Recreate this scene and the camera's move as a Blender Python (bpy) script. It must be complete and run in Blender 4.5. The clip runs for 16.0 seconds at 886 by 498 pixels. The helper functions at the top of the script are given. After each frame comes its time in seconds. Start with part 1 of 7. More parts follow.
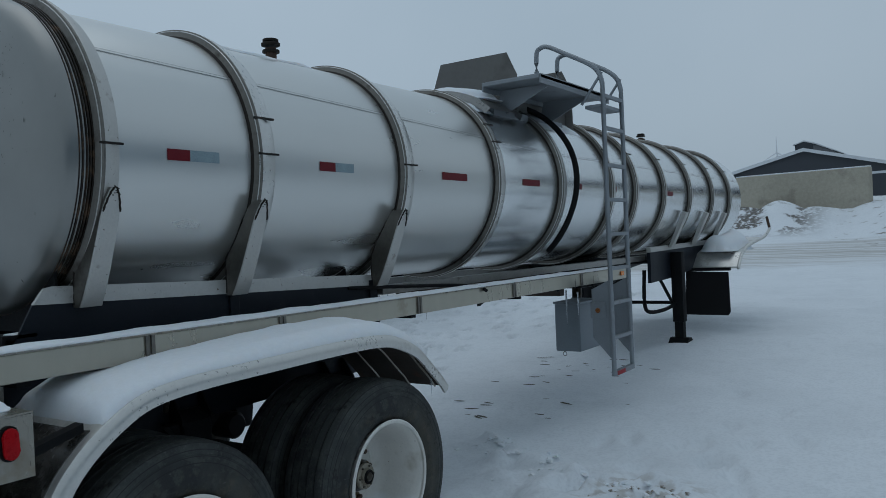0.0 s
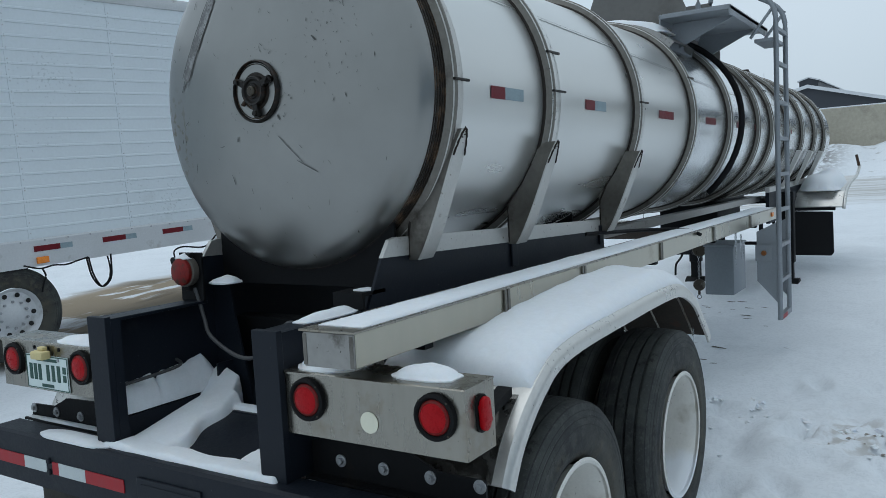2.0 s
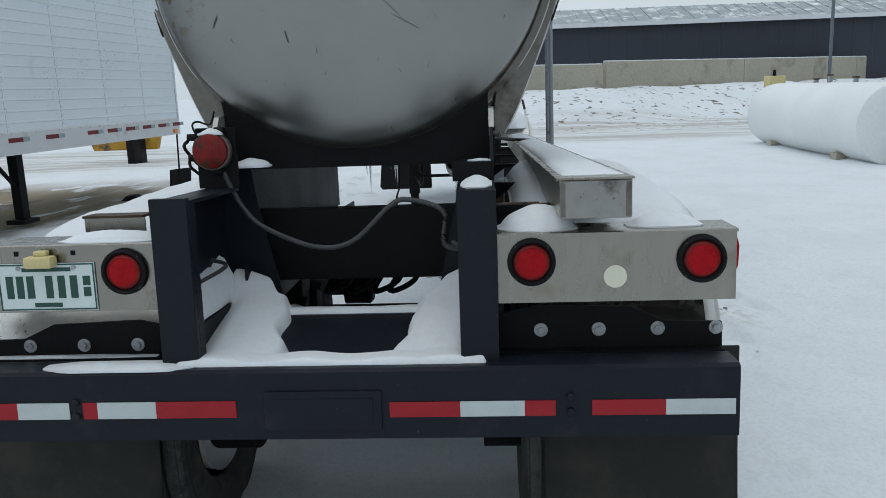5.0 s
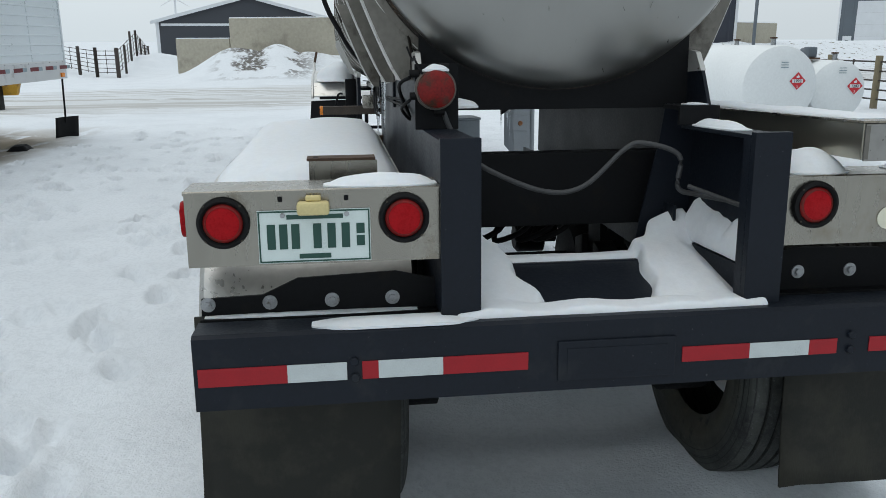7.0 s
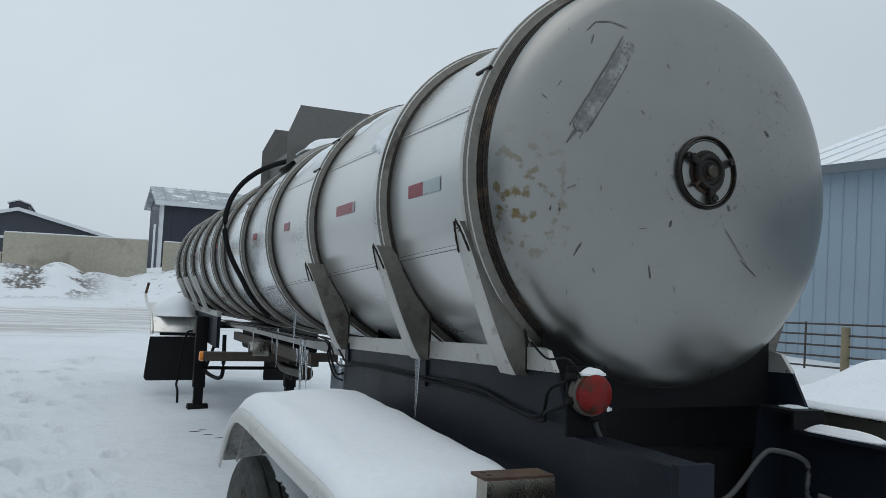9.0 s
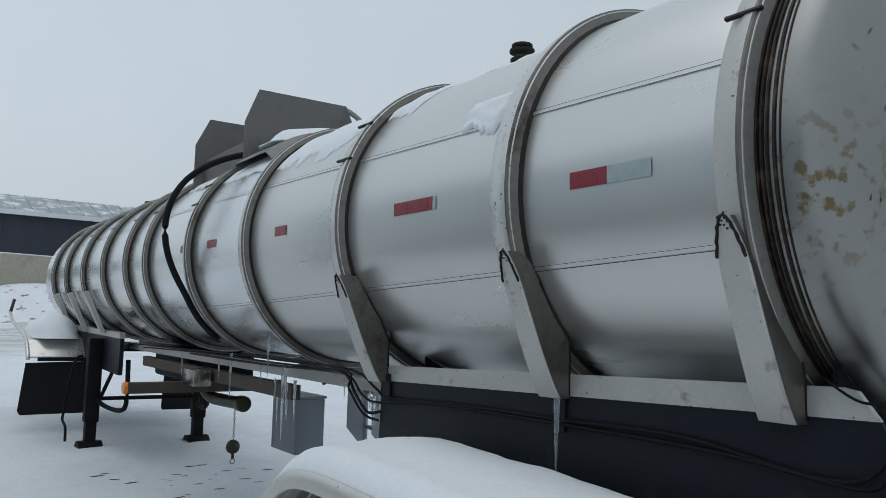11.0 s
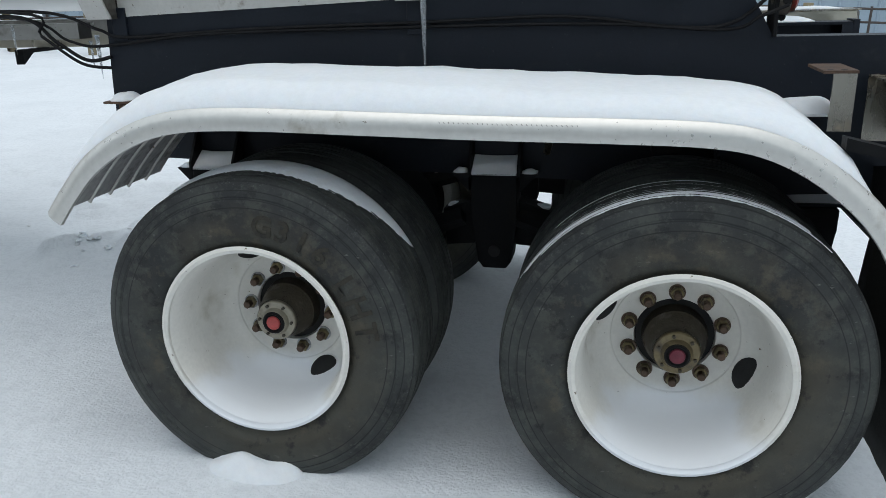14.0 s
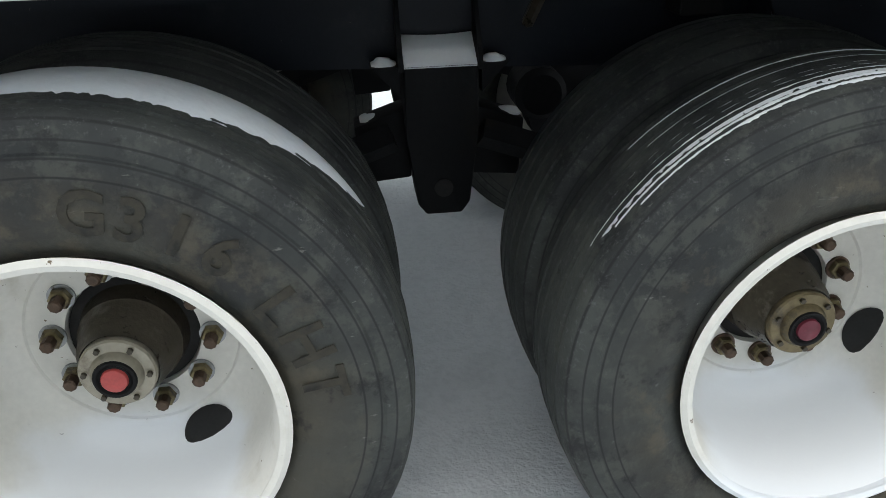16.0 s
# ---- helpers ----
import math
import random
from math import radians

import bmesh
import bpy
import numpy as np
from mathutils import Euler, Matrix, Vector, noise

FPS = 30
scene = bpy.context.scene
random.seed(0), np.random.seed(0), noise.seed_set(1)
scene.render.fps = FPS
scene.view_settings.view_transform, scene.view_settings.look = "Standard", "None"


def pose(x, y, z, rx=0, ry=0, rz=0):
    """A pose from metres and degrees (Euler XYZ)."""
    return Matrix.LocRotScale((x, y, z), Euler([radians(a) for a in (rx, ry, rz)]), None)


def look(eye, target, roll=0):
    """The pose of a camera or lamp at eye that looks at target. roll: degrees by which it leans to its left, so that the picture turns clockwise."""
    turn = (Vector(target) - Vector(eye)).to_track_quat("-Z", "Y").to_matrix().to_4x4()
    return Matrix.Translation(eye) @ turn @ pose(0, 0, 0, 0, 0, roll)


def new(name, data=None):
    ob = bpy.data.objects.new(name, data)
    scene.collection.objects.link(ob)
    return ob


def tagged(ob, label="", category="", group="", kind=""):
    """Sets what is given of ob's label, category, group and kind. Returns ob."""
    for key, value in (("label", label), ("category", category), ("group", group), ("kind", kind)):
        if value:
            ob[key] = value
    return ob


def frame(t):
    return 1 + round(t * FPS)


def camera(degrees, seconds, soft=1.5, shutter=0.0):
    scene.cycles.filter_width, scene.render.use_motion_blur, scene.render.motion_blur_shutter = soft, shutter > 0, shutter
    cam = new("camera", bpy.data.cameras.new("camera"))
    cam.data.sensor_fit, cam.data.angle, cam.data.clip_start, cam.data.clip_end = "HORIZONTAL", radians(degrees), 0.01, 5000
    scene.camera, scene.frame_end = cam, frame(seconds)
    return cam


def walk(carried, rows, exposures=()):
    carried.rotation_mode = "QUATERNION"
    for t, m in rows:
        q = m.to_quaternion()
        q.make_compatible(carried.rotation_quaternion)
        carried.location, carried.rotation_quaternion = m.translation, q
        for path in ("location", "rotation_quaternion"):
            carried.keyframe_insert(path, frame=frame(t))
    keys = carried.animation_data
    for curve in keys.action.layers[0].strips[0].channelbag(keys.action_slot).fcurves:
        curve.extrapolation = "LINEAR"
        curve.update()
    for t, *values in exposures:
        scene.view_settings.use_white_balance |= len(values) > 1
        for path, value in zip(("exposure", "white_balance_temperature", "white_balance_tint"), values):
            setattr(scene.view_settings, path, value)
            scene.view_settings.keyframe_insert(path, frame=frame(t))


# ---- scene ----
cam = camera(58.3, 16.0, 0.5)
# the tanker stands nose-down by this many degrees; the path is given in its own axes
TR = pose(0, 0, 0, 0, 2.2, 0)
PATH = [
    (0, (-1.201, -3.696, 1.7), (0.46, -2.582, 1.681), -2.54),
    (0.5, (-1.369, -3.369, 1.69), (0.292, -2.256, 1.649), -2.20),
    (1, (-1.591, -3.002, 1.691), (0.058, -1.876, 1.574), -2.23),
    (1.5, (-1.773, -2.67, 1.758), (-0.128, -1.547, 1.579), -2.72),
    (2, (-1.816, -2.309, 1.79), (-0.144, -1.225, 1.62), -3.02),
    (2.5, (-1.865, -2.033, 1.8), (-0.13, -1.054, 1.623), -2.64),
    (3, (-2.029, -1.758, 1.826), (-0.215, -0.936, 1.642), -2.17),
    (3.5, (-2.124, -1.49, 1.761), (-0.256, -0.791, 1.602), -2.66),
    (4, (-2.21, -1.168, 1.672), (-0.317, -0.553, 1.479), -2.69),
    (4.2, (-2.265, -1.032, 1.631), (-0.341, -0.532, 1.416), -2.62),
    (6.3, (-2.232, 0.341, 1.494), (-0.285, 0.173, 1.067), -0.15),
    (6.5, (-2.198, 0.458, 1.489), (-0.254, 0.256, 1.064), 0.01),
    (7, (-2.13, 0.773, 1.515), (-0.195, 0.519, 1.081), -0.49),
    (7.5, (-2.064, 1.147, 1.521), (-0.155, 0.759, 1.069), -0.19),
    (8, (-1.93, 1.41, 1.59), (-0.05, 0.821, 1.243), 1.77),
    (8.5, (-1.73, 1.615, 1.661), (0.165, 0.979, 1.611), 2.28),
    (9, (-1.58, 1.822, 1.71), (0.25, 1.027, 1.849), 2.35),
    (9.5, (-1.399, 1.953, 1.72), (0.389, 1.066, 1.849), 2.17),
    (10, (-1.056, 2.013, 1.7), (0.7, 1.065, 1.829), 1.45),
    (10.2, (-0.917, 2.065, 1.694), (0.828, 1.097, 1.826), 1.91),
    (12.3, (0.235, 2.914, 1.728), (1.458, 1.333, 1.798), -1.75),
    (12.5, (0.296, 2.989, 1.707), (1.425, 1.339, 1.69), -1.83),
    (13, (0.471, 3.115, 1.624), (1.335, 1.318, 1.474), -2.39),
    (13.5, (0.668, 3.185, 1.551), (1.322, 1.348, 1.109), -2.07),
    (14, (0.905, 3.231, 1.505), (1.329, 1.378, 0.884), -1.73),
    (14.5, (1.043, 3.04, 1.45), (1.213, 1.147, 0.827), -0.93),
    (15, (1.224, 2.822, 1.434), (1.367, 0.935, 0.786), -1.66),
    (15.5, (1.454, 2.552, 1.398), (1.506, 0.669, 0.726), -2.02),
    (16, (1.535, 2.225, 1.284), (1.338, 0.442, 0.401), -1.55),
]
EXPOSURES = [(0.0, -1.0, 5800, 6), (1.0, -0.65, 5950, 8), (1.5, -0.28, 6030, 8), (2.0, -0.26, 6100, 8), (4.0, -0.25, 6350, 9), (6.5, -0.06, 6650, 10), (8.0, -0.02, 6750, 10), (9.0, -0.29, 6450, 10), (10.0, -0.38, 6400, 10), (12.5, -0.40, 6450, 11), (13.0, -0.10, 6500, 11), (14.0, 0.17, 6600, 11), (15.0, 0.38, 6700, 12), (16.0, 0.74, 7000, 12)]
walk(cam, [(t, TR @ look(eye, target, roll)) for t, eye, target, roll in PATH], EXPOSURES)

# ---------------------------------------------------------------- world and light
SUN_ELEV, SUN_TURN = 78.0, 18.0
world = bpy.data.worlds.new("overcast_sky")
scene.world = world
world.use_nodes = True
wn, wl = world.node_tree.nodes, world.node_tree.links
wn.clear()
w_out = wn.new("ShaderNodeOutputWorld")
w_bg = wn.new("ShaderNodeBackground")
w_sky = wn.new("ShaderNodeTexSky")
w_sky.sky_type = "NISHITA"
w_sky.sun_disc = False
w_sky.sun_elevation, w_sky.sun_rotation = radians(SUN_ELEV), radians(SUN_TURN)
w_sky.dust_density, w_sky.air_density = 4.0, 1.0
w_gray = wn.new("ShaderNodeHueSaturation")
w_gray.inputs["Saturation"].default_value = 0.5
w_gray.inputs["Value"].default_value = 0.09
w_mix = wn.new("ShaderNodeMix")
w_mix.data_type = "RGBA"
w_mix.inputs[0].default_value = 0.86
w_cloud = wn.new("ShaderNodeTexNoise")
w_cloud.inputs["Scale"].default_value = 1.6
w_cloud.inputs["Detail"].default_value = 5.0
w_ramp = wn.new("ShaderNodeValToRGB")
w_ramp.color_ramp.elements[0].position, w_ramp.color_ramp.elements[1].position = 0.3, 0.75
w_ramp.color_ramp.elements[0].color = (0.50, 0.585, 0.645, 1)
w_ramp.color_ramp.elements[1].color = (0.59, 0.665, 0.72, 1)
wl.new(w_sky.outputs[0], w_gray.inputs["Color"])
wl.new(w_cloud.outputs["Fac"], w_ramp.inputs[0])
wl.new(w_gray.outputs[0], w_mix.inputs[6])
wl.new(w_ramp.outputs[0], w_mix.inputs[7])
w_tc, w_sep, w_grad, w_mul = wn.new("ShaderNodeTexCoord"), wn.new("ShaderNodeSeparateXYZ"), wn.new("ShaderNodeMapRange"), wn.new("ShaderNodeVectorMath")
w_mul.operation = "SCALE"
w_grad.inputs["To Min"].default_value, w_grad.inputs["To Max"].default_value = 1.25, 1.6
wl.new(w_tc.outputs["Generated"], w_sep.inputs[0])
wl.new(w_sep.outputs[2], w_grad.inputs["Value"])
wl.new(w_mix.outputs[2], w_mul.inputs[0])
wl.new(w_grad.outputs[0], w_mul.inputs["Scale"])
w_side, w_mul2 = wn.new("ShaderNodeMapRange"), wn.new("ShaderNodeVectorMath")
w_mul2.operation = "SCALE"
w_side.inputs["From Min"].default_value, w_side.inputs["From Max"].default_value = -1.0, 1.0
w_side.inputs["To Min"].default_value, w_side.inputs["To Max"].default_value = 0.84, 1.14
w_dot = wn.new("ShaderNodeVectorMath")
w_dot.operation = "DOT_PRODUCT"
w_dot.inputs[1].default_value = (0.40, 0.92, 0.0)
wl.new(w_tc.outputs["Generated"], w_dot.inputs[0])
wl.new(w_dot.outputs["Value"], w_side.inputs["Value"])
wl.new(w_mul.outputs[0], w_mul2.inputs[0])
wl.new(w_side.outputs[0], w_mul2.inputs["Scale"])
wl.new(w_mul2.outputs[0], w_bg.inputs[0])
w_bg.inputs[1].default_value = 1.0
wl.new(w_bg.outputs[0], w_out.inputs[0])

sun = new("sun", bpy.data.lights.new("sun", "SUN"))
sun.data.energy, sun.data.angle, sun.data.color = 0.5, radians(60), (1.0, 0.97, 0.93)
sun.matrix_world = look((0, 0, 30), (-2, -6, 0))

# ---------------------------------------------------------------- materials
def mat(name, base, rough=0.6, metal=0.0, var=0.15, scale=6.0, fine=60.0, bump=0.15, dirt=None, dirt_at=0.62,
        dirt_scale=2.5, coat=0.0, emit=0.0, stretch=None, rough_var=0.12, bump_dist=0.004, spec=0.5, island=0.0, fleck=None):
    """Two-scale varied surface: broad tone, fine grain, optional dirt colour in patches, bump from the grain."""
    m = bpy.data.materials.new(name)
    m.use_nodes = True
    n, l = m.node_tree.nodes, m.node_tree.links
    b = n["Principled BSDF"]
    tc = n.new("ShaderNodeTexCoord")
    mp = n.new("ShaderNodeMapping")
    if stretch:
        mp.inputs["Scale"].default_value = stretch
    l.new(tc.outputs["Object"], mp.inputs[0])
    big, small = n.new("ShaderNodeTexNoise"), n.new("ShaderNodeTexNoise")
    big.inputs["Scale"].default_value, big.inputs["Detail"].default_value = scale, 6
    small.inputs["Scale"].default_value, small.inputs["Detail"].default_value = fine, 4
    l.new(tc.outputs["Object"], big.inputs["Vector"])
    l.new(mp.outputs[0], small.inputs["Vector"])
    add = n.new("ShaderNodeMath")
    add.operation = "ADD"
    l.new(big.outputs["Fac"], add.inputs[0])
    l.new(small.outputs["Fac"], add.inputs[1])
    lo, hi = n.new("ShaderNodeMapRange"), n.new("ShaderNodeMapRange")
    for r, a, c in ((lo, 1 - var, 1 + var), (hi, max(0.02, rough - rough_var), min(1, rough + rough_var))):
        r.inputs["From Min"].default_value, r.inputs["From Max"].default_value = 0.6, 1.4
        r.inputs["To Min"].default_value, r.inputs["To Max"].default_value = a, c
        l.new(add.outputs[0], r.inputs["Value"])
    mul = n.new("ShaderNodeVectorMath")
    mul.operation = "SCALE"
    mul.inputs[0].default_value = base
    l.new(lo.outputs[0], mul.inputs["Scale"])
    col = mul.outputs[0]
    if island:
        inf, ir = n.new("ShaderNodeObjectInfo"), n.new("ShaderNodeMapRange")
        ir.inputs["To Min"].default_value, ir.inputs["To Max"].default_value = 1 - island, 1 + island
        l.new(inf.outputs["Random"], ir.inputs["Value"])
        m2 = n.new("ShaderNodeVectorMath")
        m2.operation = "SCALE"
        l.new(col, m2.inputs[0])
        l.new(ir.outputs[0], m2.inputs["Scale"])
        col = m2.outputs[0]
    if dirt:
        dn = n.new("ShaderNodeTexNoise")
        dn.inputs["Scale"].default_value, dn.inputs["Detail"].default_value = dirt_scale, 9
        dn.inputs["Roughness"].default_value = 0.65
        l.new(tc.outputs["Object"], dn.inputs["Vector"])
        dr = n.new("ShaderNodeMapRange")
        dr.inputs["From Min"].default_value, dr.inputs["From Max"].default_value = dirt_at - 0.06, dirt_at + 0.08
        l.new(dn.outputs["Fac"], dr.inputs["Value"])
        mx = n.new("ShaderNodeMix")
        mx.data_type = "RGBA"
        l.new(dr.outputs[0], mx.inputs[0])
        l.new(col, mx.inputs[6])
        mx.inputs[7].default_value = (*dirt, 1)
        col = mx.outputs[2]
        if metal:
            mm = n.new("ShaderNodeMapRange")
            mm.inputs["To Min"].default_value, mm.inputs["To Max"].default_value = metal, 0.1
            l.new(dr.outputs[0], mm.inputs["Value"])
            l.new(mm.outputs[0], b.inputs["Metallic"])
    if fleck:
        fc, fscale, fat = fleck
        fn, fr, fm = n.new("ShaderNodeTexNoise"), n.new("ShaderNodeMapRange"), n.new("ShaderNodeMix")
        fn.inputs["Scale"].default_value, fn.inputs["Detail"].default_value, fn.inputs["Roughness"].default_value = fscale, 4, 0.6
        l.new(tc.outputs["Object"], fn.inputs["Vector"])
        fr.inputs["From Min"].default_value, fr.inputs["From Max"].default_value = fat, fat + 0.035
        l.new(fn.outputs["Fac"], fr.inputs["Value"])
        fm.data_type = "RGBA"
        l.new(fr.outputs[0], fm.inputs[0])
        l.new(col, fm.inputs[6])
        fm.inputs[7].default_value = (*fc, 1)
        col = fm.outputs[2]
    l.new(col, b.inputs["Base Color"])
    l.new(hi.outputs[0], b.inputs["Roughness"])
    if not (dirt and metal):
        b.inputs["Metallic"].default_value = metal
    b.inputs["Coat Weight"].default_value = coat
    b.inputs["Specular IOR Level"].default_value = spec
    if bump:
        bp = n.new("ShaderNodeBump")
        bp.inputs["Strength"].default_value, bp.inputs["Distance"].default_value = bump, bump_dist
        l.new(add.outputs[0], bp.inputs["Height"])
        l.new(bp.outputs[0], b.inputs["Normal"])
    if emit:
        l.new(col, b.inputs["Emission Color"])
        b.inputs["Emission Strength"].default_value = emit
    return m


M = {}
M["steel"] = mat("brushed_stainless", (0.64, 0.64, 0.62), 0.30, 0.92, 0.05, 0.9, 5, 0.0, stretch=(0.15, 1, 1), rough_var=0.05, fleck=((0.16, 0.15, 0.135), 38, 0.775))
M["polished"] = mat("polished_stainless", (0.72, 0.735, 0.74), 0.22, 0.96, 0.06, 0.9, 5, 0.0, rough_var=0.06, fleck=((0.22, 0.21, 0.20), 36, 0.77))
M["ring"] = mat("dull_stainless", (0.29, 0.283, 0.268), 0.36, 0.88, 0.15, 5, 40, 0.04, dirt=(0.06, 0.05, 0.04), dirt_at=0.67, dirt_scale=7, fleck=((0.05, 0.042, 0.035), 60, 0.66))
M["plate"] = mat("stainless_sheet", (0.29, 0.275, 0.24), 0.27, 0.95, 0.16, 1.6, 9, 0.006, stretch=(2, 2, 0.4), rough_var=0.08, dirt=(0.20, 0.165, 0.115), dirt_at=0.60, dirt_scale=3.2, fleck=((0.06, 0.05, 0.04), 36, 0.72))
M["tubesheet"] = mat("warm_stainless_tube", (0.44, 0.415, 0.345), 0.30, 0.92, 0.07, 1.4, 7, 0.002, stretch=(2, 2, 0.5), rough_var=0.05, dirt=(0.24, 0.19, 0.125), dirt_at=0.66, dirt_scale=2.6, fleck=((0.07, 0.055, 0.04), 34, 0.74))
M["bracket"] = mat("mill_finish_aluminium", (0.52, 0.51, 0.485), 0.48, 0.6, 0.1, 6, 90, 0.12, dirt=(0.16, 0.12, 0.09), dirt_at=0.68, dirt_scale=9, fleck=((0.12, 0.085, 0.06), 55, 0.67))
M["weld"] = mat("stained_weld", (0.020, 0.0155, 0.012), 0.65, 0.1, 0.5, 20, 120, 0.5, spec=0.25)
M["ringtop"] = mat("speckled_ring_band", (0.60, 0.595, 0.575), 0.32, 0.88, 0.10, 4, 40, 0.02, dirt=(0.24, 0.215, 0.18), dirt_at=0.70, dirt_scale=5, fleck=((0.05, 0.038, 0.03), 52, 0.655))
M["bead"] = mat("rust_stained_bead", (0.022, 0.017, 0.013), 0.5, 0.2, 0.6, 14, 90, 0.4, spec=0.3, dirt=(0.12, 0.075, 0.045), dirt_at=0.58, dirt_scale=10)
M["oily"] = mat("oily_black_steel", (0.008, 0.0065, 0.005), 0.45, 0.0, 0.4, 20, 120, 0.4, spec=0.3, dirt=(0.045, 0.022, 0.012), dirt_at=0.58, dirt_scale=22)
M["seam"] = mat("seam_strip", (0.5, 0.49, 0.47), 0.4, 0.85, 0.15, 8, 60, 0.1)
M["paint"] = mat("dark_slate_paint", (0.0095, 0.0125, 0.0185), 0.45, 0.0, 0.2, 4, 90, 0.1, dirt=(0.019, 0.022, 0.026), dirt_at=0.64, dirt_scale=6, spec=0.18, fleck=((0.05, 0.054, 0.058), 75, 0.70))
M["black"] = mat("black_steel", (0.0078, 0.0082, 0.0092), 0.6, 0.0, 0.35, 5, 70, 0.2, dirt=(0.014, 0.012, 0.010), dirt_at=0.64, dirt_scale=7, spec=0.12)
M["flap"] = mat("weathered_rubber_flap", (0.017, 0.0175, 0.0145), 0.75, 0.0, 0.25, 3, 40, 0.2, stretch=(6, 6, 1), spec=0.3, dirt=(0.032, 0.031, 0.024), dirt_at=0.55, dirt_scale=4)
M["flapblack"] = mat("black_rubber_flap", (0.006, 0.006, 0.007), 0.6, 0, 0.2, 3, 50, 0.1, spec=0.25)
M["hub"] = mat("oily_hub_steel", (0.050, 0.042, 0.030), 0.34, 0.5, 0.35, 14, 90, 0.25, dirt=(0.15, 0.14, 0.12), dirt_at=0.63, dirt_scale=11)
M["hubface"] = mat("hub_cap_aluminium", (0.30, 0.275, 0.22), 0.4, 0.6, 0.2, 14, 90, 0.15, dirt=(0.12, 0.09, 0.06), dirt_at=0.6, dirt_scale=18)
M["hubbrass"] = mat("oily_brass_hub_cap", (0.17, 0.135, 0.075), 0.38, 0.6, 0.3, 14, 90, 0.2, dirt=(0.05, 0.04, 0.03), dirt_at=0.55, dirt_scale=14)
M["beam"] = mat("dirty_brown_beam", (0.065, 0.052, 0.042), 0.8, 0.1, 0.4, 10, 80, 0.4, dirt=(0.085, 0.045, 0.03), dirt_at=0.62, dirt_scale=9)
M["rust"] = mat("rusty_steel", (0.085, 0.05, 0.032), 0.8, 0.1, 0.45, 14, 90, 0.4, dirt=(0.06, 0.035, 0.025), dirt_at=0.55, dirt_scale=16)
M["nut"] = mat("rusty_lug_nut", (0.10, 0.065, 0.045), 0.55, 0.5, 0.4, 30, 120, 0.3)
M["goldnut"] = mat("yellow_zinc_nut", (0.20, 0.165, 0.09), 0.4, 0.7, 0.3, 30, 120, 0.2, dirt=(0.05, 0.035, 0.025), dirt_at=0.56, dirt_scale=40)
M["zinc"] = mat("zinc_bolt", (0.36, 0.37, 0.38), 0.4, 0.8, 0.2, 30, 120, 0.2, dirt=(0.1, 0.08, 0.06), dirt_at=0.62, dirt_scale=40)
M["red"] = mat("red_lens", (0.34, 0.002, 0.006), 0.3, 0.0, 0.25, 30, 160, 0.3, bump_dist=0.002, spec=0.14)
M["redtape"] = mat("red_reflective_tape", (0.31, 0.010, 0.016), 0.4, 0.0, 0.12, 20, 200, 0.05, spec=0.3)
M["dark_redtape"] = mat("worn_red_tape", (0.125, 0.004, 0.010), 0.4, 0.0, 0.12, 20, 200, 0.05, spec=0.25)
M["whitetape"] = mat("white_reflective_tape", (0.50, 0.54, 0.54), 0.35, 0.2, 0.12, 20, 260, 0.2, bump_dist=0.001)
# left-side tapes: base colours lightened to carry the sky glare on them
M["glare_redtape"] = mat("red_tape_with_glare", (0.22, 0.022, 0.034), 0.32, 0.0, 0.2, 20, 200, 0.05, spec=0.5)
M["pale_graytape"] = mat("pale_grey_tape", (0.40, 0.46, 0.46), 0.38, 0.45, 0.2, 20, 150, 0.2, bump_dist=0.001)
M["graytape"] = mat("faded_grey_tape", (0.24, 0.31, 0.34), 0.45, 0.2, 0.2, 20, 150, 0.2, bump_dist=0.001)
M["amber"] = mat("amber_lens", (0.75, 0.22, 0.02), 0.25, 0.0, 0.15, 20, 200, 0.05)
M["lampamber"] = mat("dull_amber_lens", (0.22, 0.08, 0.02), 0.3, 0.0, 0.3, 20, 200, 0.1)
M["lamplens"] = mat("faded_red_lamp_lens", (0.17, 0.008, 0.007), 0.4, 0.0, 0.5, 14, 150, 0.1, spec=0.25, dirt=(0.05, 0.025, 0.015), dirt_at=0.57, dirt_scale=16)
M["lamphouse"] = mat("grey_lamp_housing", (0.10, 0.088, 0.075), 0.6, 0.1, 0.25, 20, 90, 0.3)
M["cream"] = mat("cream_reflector", (0.72, 0.70, 0.56), 0.35, 0.0, 0.05, 20, 200, 0.05)
M["beige"] = mat("yellowed_lamp_cover", (0.60, 0.50, 0.24), 0.5, 0.0, 0.12, 14, 120, 0.1)
M["platewhite"] = mat("number_plate_face", (0.62, 0.70, 0.68), 0.35, 0.0, 0.05, 20, 200, 0.05)
M["plategreen"] = mat("plate_print", (0.01, 0.06, 0.045), 0.5, 0.0, 0.1, 20, 200, 0.0)
M["cable"] = mat("black_cable", (0.006, 0.006, 0.007), 0.65, 0.0, 0.2, 20, 120, 0.1, spec=0.2)
M["graycable"] = mat("frosted_cable", (0.045, 0.046, 0.048), 0.6, 0.0, 0.35, 20, 120, 0.2)
M["gray"] = mat("galvanised_steel", (0.27, 0.29, 0.31), 0.5, 0.5, 0.12, 6, 80, 0.1, dirt=(0.16, 0.16, 0.16), dirt_at=0.66, dirt_scale=4)
M["boxgray"] = mat("grey_box_paint", (0.20, 0.225, 0.25), 0.45, 0.2, 0.1, 4, 60, 0.06)
M["concrete"] = mat("weathered_concrete", (0.40, 0.37, 0.30), 0.9, 0.0, 0.16, 0.35, 9, 0.4, dirt=(0.22, 0.20, 0.16), dirt_at=0.6, dirt_scale=0.5, bump_dist=0.02)
